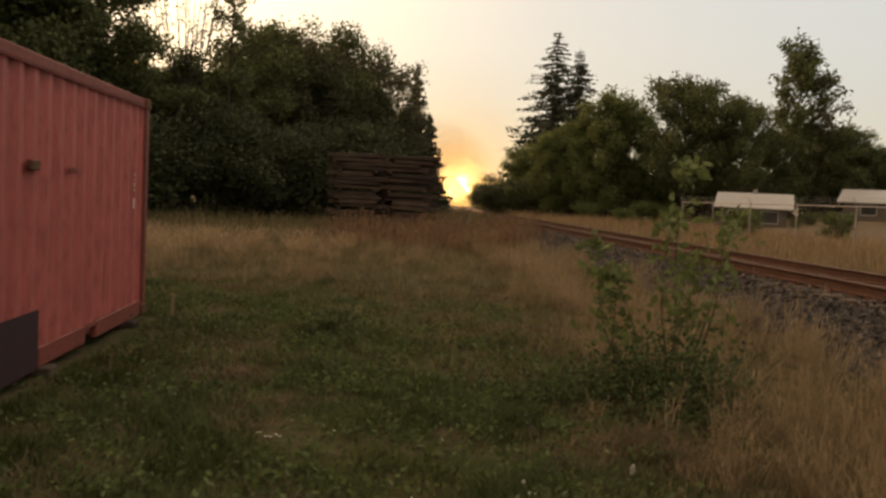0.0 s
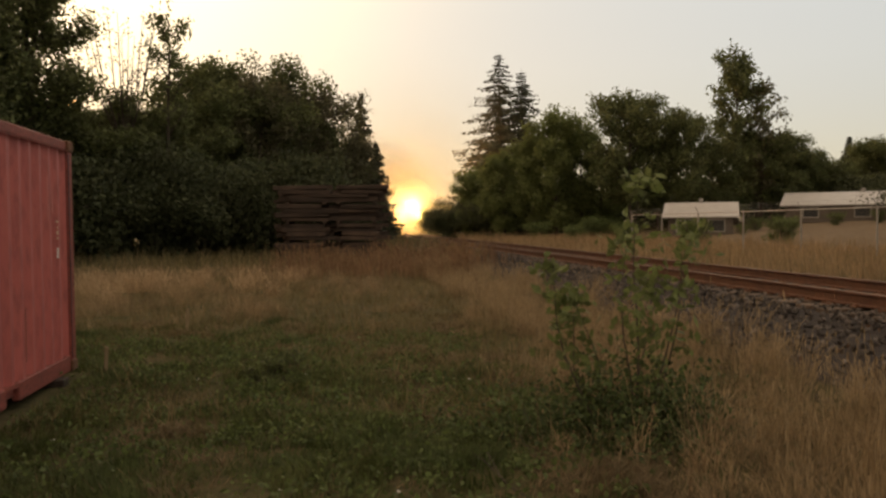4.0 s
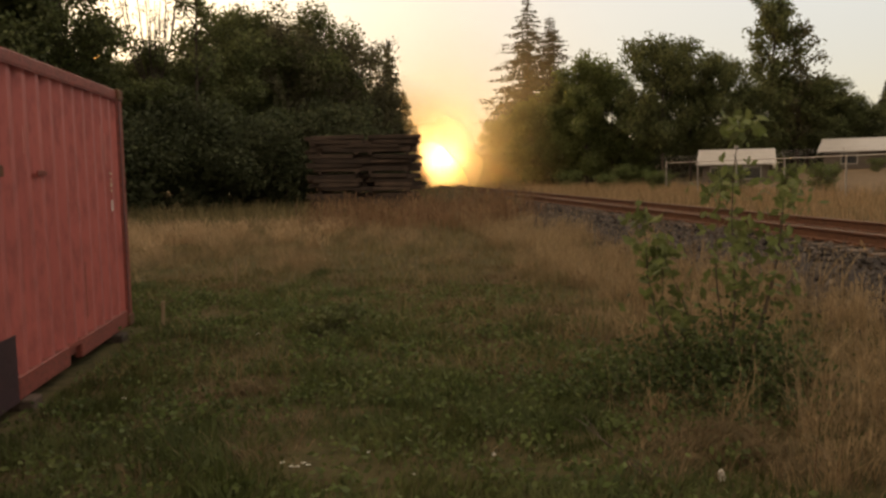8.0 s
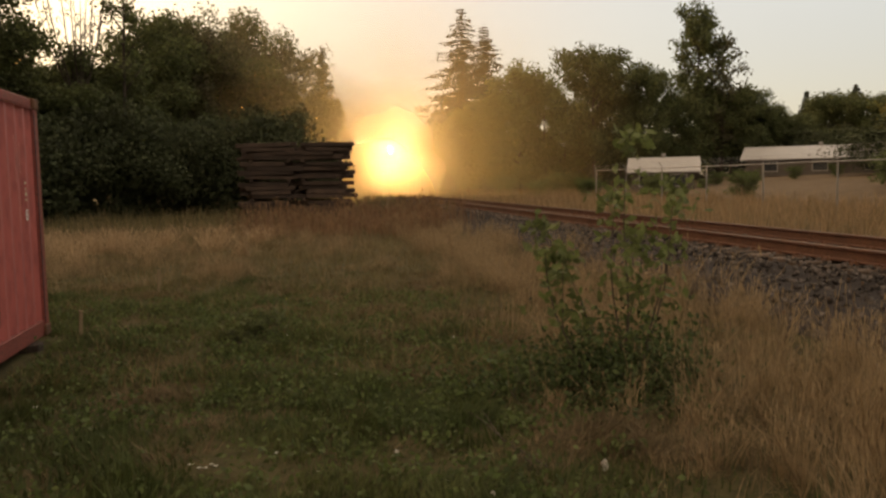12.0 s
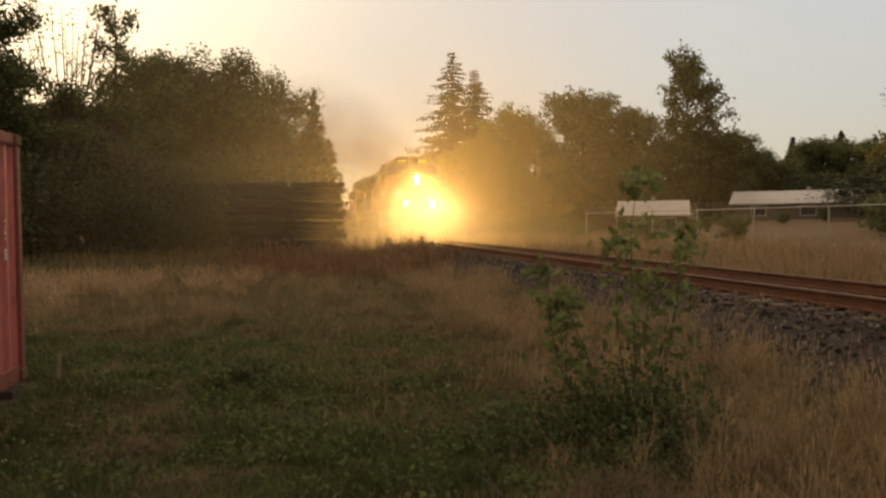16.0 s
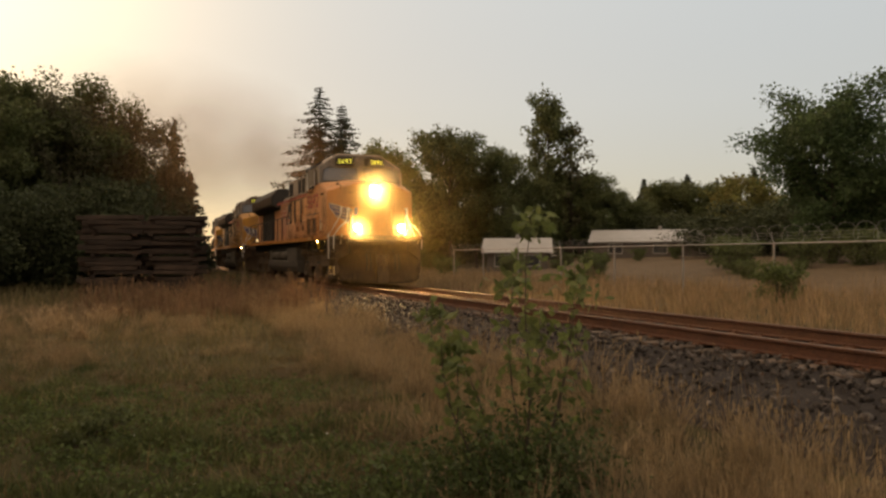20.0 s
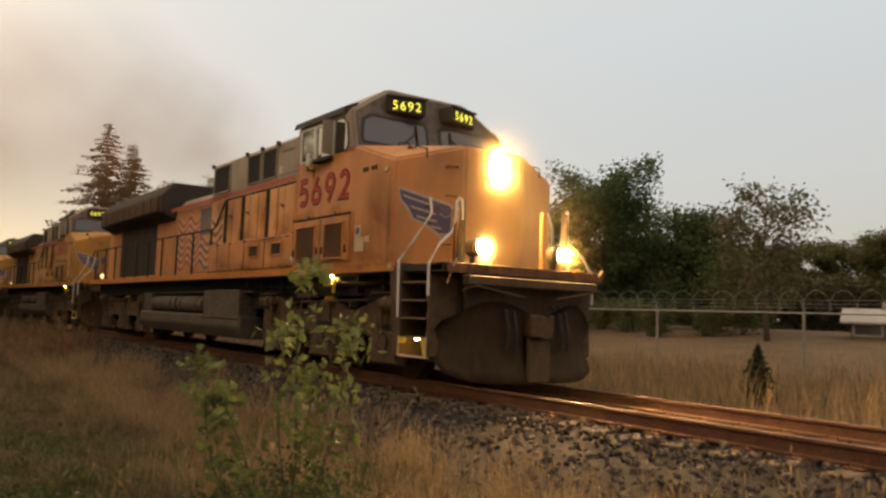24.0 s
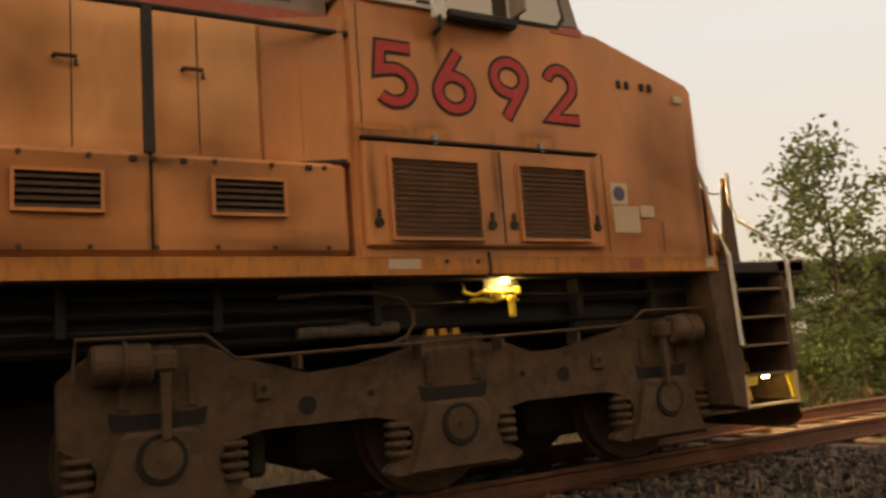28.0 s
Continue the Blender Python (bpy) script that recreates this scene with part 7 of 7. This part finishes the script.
blades("bleached_tussocks", 3000, pale_clumps, lambda xy, rng: rng.uniform(0.15, 0.55, len(xy)), 0.0075, M_GRASS_PALE, "pale bleached grass tussocks before the wood", 95, bend=1.3, heads=True)
blades("dry_verge_grass", 42000, far_side, lambda xy, rng: tuft(xy, rng, 0.25, 0.95, 4.0), 0.011, M_GRASS_VERGE, "tall dry grass along the fence", 84)
blades("wood_edge_grass", 22000, wood_edge, lambda xy, rng: tuft(xy, rng, 0.15, 0.8, 5.0), 0.013, M_GRASS_MID, "dry grass in front of the wood", 85)


def build_weeds():
    rng, r = np.random.default_rng(91), random.Random(91)
    # broad-leaved weeds in the short grass
    every = []
    for k in range(420):
        x, y = r.uniform(-3.5, 2.0), 1.6 + 10 * r.random()
        if x < -2.3 and 2.8 < y < 9.2:
            continue
        s = r.uniform(0.5, 1.7)
        c = rng.normal(size=(70, 3)) * np.array((0.12, 0.12, 0.035)) * s + np.array((0, 0, 0.05))
        c[:, 2] = np.abs(c[:, 2])
        every.append(leaf_quads(c + np.array((x, y, ground_z(x, y))), 0.042, rng))
    tagged(part("weeds", many_quads("weeds", np.concatenate(every)), M_LEAF_MID), "low clumps of broad green weed leaves in the sward", "weeds", kind="stuff")
    # small white flowers
    bm = bmesh.new()
    for k in range(6):
        a = k * math.pi / 3
        m = Matrix.Rotation(a, 4, "Z")
        bm.faces.new([bm.verts.new(m @ Vector(p)) for p in ((0.004, 0, 0.10), (0.016, -0.008, 0.106), (0.026, 0, 0.102), (0.016, 0.008, 0.106))])
    head = bpy.data.meshes.new("petals")
    bm.to_mesh(head)
    bm.free()
    head.materials.append(M_PETAL)
    sb = tube([(0, 0, 0), (0.006, 0, 0.05), (0, 0, 0.10)], 0.0022, 5)
    stalk = bpy.data.meshes.new("stalk")
    sb.to_mesh(stalk)
    sb.free()
    stalk.materials.append(M_LEAF_MID)
    spots = [(-0.78 + r.gauss(0, 0.16), 8.97 + r.gauss(0, 0.10)) for _ in range(7)] + [(-0.62 + r.gauss(0, 0.08), 4.53 + r.gauss(0, 0.07)) for _ in range(5)] + [(r.uniform(-2.4, 1.6), 2.8 + 6 * r.random()) for _ in range(16)]
    for x, y in spots:
        f = thing("flower", "small white wildflower in the grass", "flower", at(x, y, 360 * r.random(), r.uniform(0.5, 1.0)), "white flowers")
        for nm, me in (("petals", head), ("stalk", stalk)):
            o = new(nm, me)
            o.parent = f


build_weeds()


def build_ground_bits():
    r = random.Random(97)
    pale = material("pale_stone", [(0.50, 0.47, 0.42), (0.36, 0.33, 0.29)], 9, 0.9)
    for x, y, s in ((1.65, 3.97, 1.5), (0.95, 3.7, 1.1), (1.15, 3.55, 0.8), (0.75, 3.95, 0.7), (1.35, 4.2, 0.6), (-0.1, 3.6, 0.8), (0.3, 3.4, 0.7), (0.55, 4.5, 0.5)):
        me = stone_mesh(int(100 * x) + 300, 0.03)
        me.materials.clear()
        me.materials.append(pale)
        tagged(new("stone", me), "small pale stone in the thin grass", "stone", "pale stones").matrix_basis = pose(x, y, ground_z(x, y) + 0.012, 40 * r.random(), 30 * r.random(), 360 * r.random()) @ Matrix.Scale(s, 4)
    rng = np.random.default_rng(99)
    b = broadleaf(0.38, 0.36, 98, 900, 0.05, M_LEAF_DARK, "low dark leafy clump in the grass", at(-0.47, 8.36), "bush", "", "leafy_clump", crown_from=0.02, limbs=10, clump=0.09)
    for k in range(3):
        a = r.uniform(-0.5, 0.5)
        x, y = 1.2 + 0.5 * r.random(), 3.9 + 1.6 * r.random()
        tw = part("twig", tube([(0, 0, 0.02), (0.35, 0.06, 0.07), (0.75, 0.02, 0.10), (1.1, -0.05, 0.06)], 0, 5, None, [0.004, 0.0035, 0.003, 0.0015]), M_BARK)
        tagged(tw, "thin dry twig lying on the grass", "twig", "dry twigs").matrix_basis = pose(x, y, ground_z(x, y) + 0.02, 0, 0, 180 * r.random())


build_ground_bits()


# ---- stack of old ties, stakes, fence, buildings ----
def build_tie_stack():
    s = thing("tie_stack", "tall stack of old weathered railway ties", "timber stack", pose(0.6, 36.0, 0.0, 0, 0, -4), kind="")
    r = random.Random(101)
    long_me, cross_me = bpy.data.meshes.new("timber"), bpy.data.meshes.new("bearer")
    for me, bm in ((long_me, box(-1.08, 1.08, -0.11, 0.11, 0, 0.18, 0.012)), (cross_me, box(-0.08, 0.08, -1.1, 1.1, 0, 0.10, 0.01))):
        bm.to_mesh(me)
        bm.free()
        me.materials.append(M_WOOD)
    for col in range(2):
        x0 = -1.35 + 2.2 * col
        z = 0.02
        for bundle in range(4 - (col == 1 and 0)):
            for dx in (-0.8, 0.8):
                o = new("bearer", cross_me)
                o.parent = s
                o.matrix_basis = pose(x0 + dx, 0.9, z)
            z += 0.10
            for layer in range(4):
                for k in range(8):
                    if r.random() < 0.06 or (bundle == 3 and layer == 3 and k > 3):
                        continue
                    o = new("timber", long_me)
                    o.parent = s
                    o.matrix_basis = pose(x0 + r.uniform(-0.36, 0.36), k * 0.25 + r.uniform(-0.06, 0.06), z + r.uniform(-0.01, 0.02), r.uniform(-3, 3), r.uniform(-1.8, 1.8), r.uniform(-3, 3)) @ Matrix.Diagonal((r.uniform(0.72, 1.12), 1, r.uniform(0.8, 1.1), 1))
                z += 0.185
    r = random.Random(103)
    for k in range(14):
        x, y = 4.0 + r.uniform(-0.8, 1.0), 34 + r.uniform(-3, 3)
        o = tagged(new("old_tie", long_me), "loose old railway tie lying in dry grass", "timber", "loose ties")
        o.matrix_basis = pose(x - 1.0, y, ground_z(x - 1.0, y) + 0.0 + 0.17 * (k % 2), 0, r.uniform(-3, 3), r.uniform(-40, 40))


build_tie_stack()

for x, y, h in ((-1.99, 12.44, 0.42), (-2.26, 8.89, 0.36), (3.9, 33.0, 1.0), (4.6, 38.0, 1.1)):
    ob = part("stake", prism([(-0.018, -0.018), (0.018, -0.018), (0.018, 0.018), (-0.018, 0.018)], "z", 0, h, 0.003), M_STAKE)
    tagged(ob, "pale wooden survey stake in the grass", "stake", "stakes").matrix_basis = pose(x, y, ground_z(x, y) - 0.03, 2, 3, 20)


def build_fence():
    fx, top = 18.6, 2.08
    f = thing("chain_link_fence", "galvanised chain-link fence with wire coils on top", "fence", Matrix())
    posts = [-24.5 + 4.5 * k for k in range(17)]
    pm = tube([(0, 0, -0.3), (0, 0, 1.95)], 0.036, 10)
    post_me = bpy.data.meshes.new("post")
    pm.to_mesh(post_me)
    pm.free()
    post_me.materials.append(M_STEEL)
    am = tube([(0, 0, 0), (-0.16, 0, 0.28)], 0.014, 6)
    arm_me = bpy.data.meshes.new("barb_arm")
    am.to_mesh(arm_me)
    am.free()
    arm_me.materials.append(M_STEEL)
    for y in posts:
        g = ground_z(fx, y)
        p = new("post", post_me)
        p.parent, p.location = f, (fx, y, top - 1.95)
        a = new("barb_arm", arm_me)
        a.parent, a.location = p, (0, 0, 1.95)
    part("top_rail", tube([(fx, posts[0], top - 0.03), (fx, posts[-1], top - 0.03)], 0.022, 8), M_STEEL, f)
    quads = []
    y0, y1, z0 = posts[0], posts[-1], 0.22
    h = top - 0.05 - z0
    w = 0.0013
    for sgn in (1, -1):
        y = y0 - h
        while y < y1:
            a, b = (y, y + h) if sgn > 0 else (y + h, y)
            quads.append([(fx, a - w, z0), (fx, a + w, z0), (fx, b + w, z0 + h), (fx, b - w, z0 + h)])
            y += 0.075
    part("chain_mesh", many_quads("chain_mesh", np.array(quads)), M_WIRE, f, "thin wire mesh")
    for k, (dx, dz) in enumerate(((-0.05, 0.10), (-0.10, 0.19), (-0.16, 0.28))):
        part("barbed_wire", tube([(fx + dx, posts[0], top + dz), (fx + dx, posts[-1], top + dz)], 0.004, 4), M_STEEL, f)
    pts = []
    for i in range(1400):
        u = i / 1400
        y = 9.0 + 17.0 * u
        an = u * 2 * math.pi * 26
        pts.append((fx - 0.08 + 0.25 * math.cos(an), y, top + 0.27 + 0.25 * math.sin(an)))
    part("wire_coil", tube(pts, 0.006, 3), M_STEEL, f, "loops of razor wire")


build_fence()


def build_house(x, y, turn, w, d, wall, ridge, label, mat_wall=None):
    hs = thing("house", label, "house", pose(x, y, ground_z(x, y) - 0.1, 0, 0, turn), "buildings beyond the field")
    mw = mat_wall or M_HOUSE
    part("wall", prism([(-d / 2, 0), (d / 2, 0), (d / 2, wall), (0, ridge - 0.12), (-d / 2, wall)], "x", -w / 2, w / 2), mw, hs)
    for side in (-1, 1):
        part("roof", prism([(0, ridge), (side * (d / 2 + 0.4), wall - 0.10), (side * (d / 2 + 0.4), wall - 0.02), (0, ridge + 0.08)], "x", -w / 2 - 0.4, w / 2 + 0.4), M_ROOF, hs)
    k = max(2, int(w / 3))
    for i in range(k):
        cx = -w / 2 + (i + 0.5) * w / k
        win = part("window", box(cx - 0.5, cx + 0.5, -d / 2 - 0.03, -d / 2 - 0.005, 0.30 * wall, 0.80 * wall), M_GLASS, hs)
        z0, z1 = 0.30 * wall, 0.80 * wall
        bm = box(cx - 0.58, cx - 0.5, -d / 2 - 0.05, -d / 2 - 0.005, z0 - 0.08, z1 + 0.08)
        box(cx + 0.5, cx + 0.58, -d / 2 - 0.05, -d / 2 - 0.005, z0 - 0.08, z1 + 0.08, bm=bm)
        box(cx - 0.5, cx + 0.5, -d / 2 - 0.05, -d / 2 - 0.005, z1, z1 + 0.08, bm=bm)
        box(cx - 0.5, cx + 0.5, -d / 2 - 0.05, -d / 2 - 0.005, z0 - 0.08, z0, bm=bm)
        part("window_frame", bm, M_STEEL, win)
    part("vent", box(-0.15, 0.15, -0.15, 0.15, ridge - 0.1, ridge + 0.35, 0.02), M_STEEL, hs)


build_house(27.0, 55.7, -27, 4.3, 5.0, 1.45, 2.4, "long low dark house with a pale metal roof", M_DARKSIDE)
build_house(41.7, 58.4, -36, 10.6, 7.0, 1.35, 2.3, "low dark-walled building with a pale metal roof", M_DARKSIDE)
build_house(36.0, 18.2, -65, 2.6, 2.4, 0.8, 1.3, "small grey garden shed with a pale roof", M_DARKSIDE)
build_house(66.0, 34.0, -60, 9.0, 7.0, 2.2, 3.4, "distant grey house with a pale roof", M_DARKSIDE)

# the low sun, a dim orange disc in the haze behind the wood
disc = part("sun_disc", drum((0, 0), 7.2, "z", -0.5, 0.5, 28), glow("low_sun", (1.0, 0.42, 0.12), 5.0))
tagged(disc, "dim orange evening sun low in the haze", "sun", kind="structure").matrix_basis = look(SUN_DIR * 1500, (0, 0, 1.6))

# a striped marker beside the track
mk = thing("track_marker", "orange and white striped marker post beside the track", "marker", at(10.6, -10.1))
for k in range(5):
    part("marker_band", drum((0, 0), 0.075 - 0.008 * k, "z", 0.2 * k, 0.2 * k + 0.2, 14), M_REDLINE if k % 2 == 0 else M_WHITE, mk)


# ---- exhaust smoke and the sheets added for the glow of the lamps ----
smoke = thing("exhaust_smoke", "thin brown exhaust smoke trailing from the locomotive", "smoke", Matrix())
for k, (x, y, z, s) in enumerate(((-0.5, 14.0, 5.6, 2.4), (-1.8, 19.5, 7.0, 4.2), (-4.4, 30.0, 8.4, 6.2), (-8.5, 43.0, 9.6, 8.0))):
    round_sheet("smoke_puff", pose(x, y, z, 90, 0, 12 + 4 * k) @ Matrix.Diagonal((s * 1.25, s, s, 1)), M_SMOKE, smoke)
# no real haze or dust: sheets added to imitate the headlights' glow
bank = thing("haze_bank", "wide sheets added to imitate the headlight glow", "haze", Matrix())
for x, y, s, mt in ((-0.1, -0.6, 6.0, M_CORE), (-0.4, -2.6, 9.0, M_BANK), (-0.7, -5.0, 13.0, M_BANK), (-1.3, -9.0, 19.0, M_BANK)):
    round_sheet("glow_sheet", pose(x, y, 2.4, 90, 0, 0) @ Matrix.Diagonal((s, s, s, 1)), mt, bank, 0.02)
lamp_sheets = thing("lamp_haze", "small sheets added to imitate the glow about each lamp", "haze", Matrix())
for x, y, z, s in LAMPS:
    round_sheet("glow_sheet", pose(x, y, z, 90, 0, -8) @ Matrix.Diagonal((s, s, s, 1)), M_LAMPGLOW, lamp_sheets, 0.0)
veil_ahead = thing("front_haze", "sheet added to imitate yellow lamp glow before the nose", "haze", Matrix())
round_sheet("glow_sheet", pose(-0.2, -1.6, 2.3, 90, 0, -10) @ Matrix.Diagonal((3.5, 3.3, 3.3, 1)), M_FRONTGLOW, veil_ahead, 0.0)


# ---- motion ----
TRAIN = [(0.0, 113.46), (2.5, 102.50), (5, 91.54), (7.5, 80.58), (10, 69.62), (12.5, 58.66), (15, 47.70), (17.5, 36.75), (20, 25.79), (22.5, 14.81), (23, 12.64), (23.5, 10.46), (24, 8.29), (24.5, 6.16), (25, 4.06), (25.5, 1.93), (26, -0.17), (26.5, -2.23), (27, -4.30), (28, -8.10)]


def train_pose(front):
    """The pose of a locomotive whose coupler is at that place along the track."""
    ahead, behind = front + 4.6, front + 17.9
    turn = math.atan2(track_x(behind) - track_x(ahead), behind - ahead)
    x = track_x(ahead) - 4.6 * math.tan(turn)
    return pose(x, front, RAIL_Z, 0, 0, -math.degrees(turn))


def front_at(t):
    for (t0, s0), (t1, s1) in zip(TRAIN, TRAIN[1:]):
        if t <= t1:
            return s0 + (s1 - s0) * (t - t0) / (t1 - t0)
    return TRAIN[-1][1]


def motions():
    for loco, back in ((lead_loco, 0.0), (second_loco, 22.3), (third_loco, 44.6)):
        walk(loco, [(t, train_pose(front_at(t) + back)) for t in [0.5 * k for k in range(57)]])
    walk(smoke, [(t, train_pose(front_at(t))) for t in [0.5 * k for k in range(57)]])
    # the lamps' glow sheets lie well ahead at first; the train catches them up, and then runs through them
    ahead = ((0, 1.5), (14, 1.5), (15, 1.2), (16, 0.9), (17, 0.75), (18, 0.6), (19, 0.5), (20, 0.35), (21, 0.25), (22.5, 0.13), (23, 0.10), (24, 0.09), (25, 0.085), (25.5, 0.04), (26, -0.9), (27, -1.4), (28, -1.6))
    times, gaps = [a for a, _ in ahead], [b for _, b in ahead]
    walk(lamp_sheets, [(0.5 * k, train_pose(front_at(0.5 * k)) @ Matrix.Translation((0, -float(np.interp(0.5 * k, times, gaps)), 0))) for k in range(57)])
    # the glow sheet before the nose sinks as the train goes by
    rows = [(0.5 * k, train_pose(front_at(0.5 * k))) for k in range(45)]
    for t, u in ((22.5, 0.3), (23.0, 0.8), (23.5, 2.2), (24.0, 4.6), (24.5, 7.5), (25.5, 8.0), (28.0, 8.0)):
        rows.append((t, Matrix.Translation((0, 0, -u)) @ train_pose(front_at(t))))
    walk(veil_ahead, rows)
    # the wide glow sheets go along before the train, then sink away into the ground
    rows = [(0.5 * k, train_pose(front_at(0.5 * k))) for k in range(28)]
    for t, u in ((14.0, 0.01), (14.5, 0.03), (15.0, 0.07), (15.5, 0.13), (16.0, 0.20), (16.5, 0.29), (17.0, 0.40), (17.5, 0.50), (18.0, 0.60), (19.0, 0.85), (20.0, 1.0), (22.0, 1.1), (28.0, 1.2)):
        rows.append((t, Matrix.Translation((0, 0, -24 * u)) @ train_pose(front_at(t))))
    walk(bank, rows)
    for ws in lead_wheels + second_wheels:
        at_y = ws.location.y
        rows = []
        for k in range(225):
            t = min(28.0, k * 0.125)
            rows.append((t, pose(0, at_y, 0.53) @ Matrix.Rotation((front_at(0) - front_at(t)) / 0.53, 4, "X")))
        walk(ws, rows)


motions()
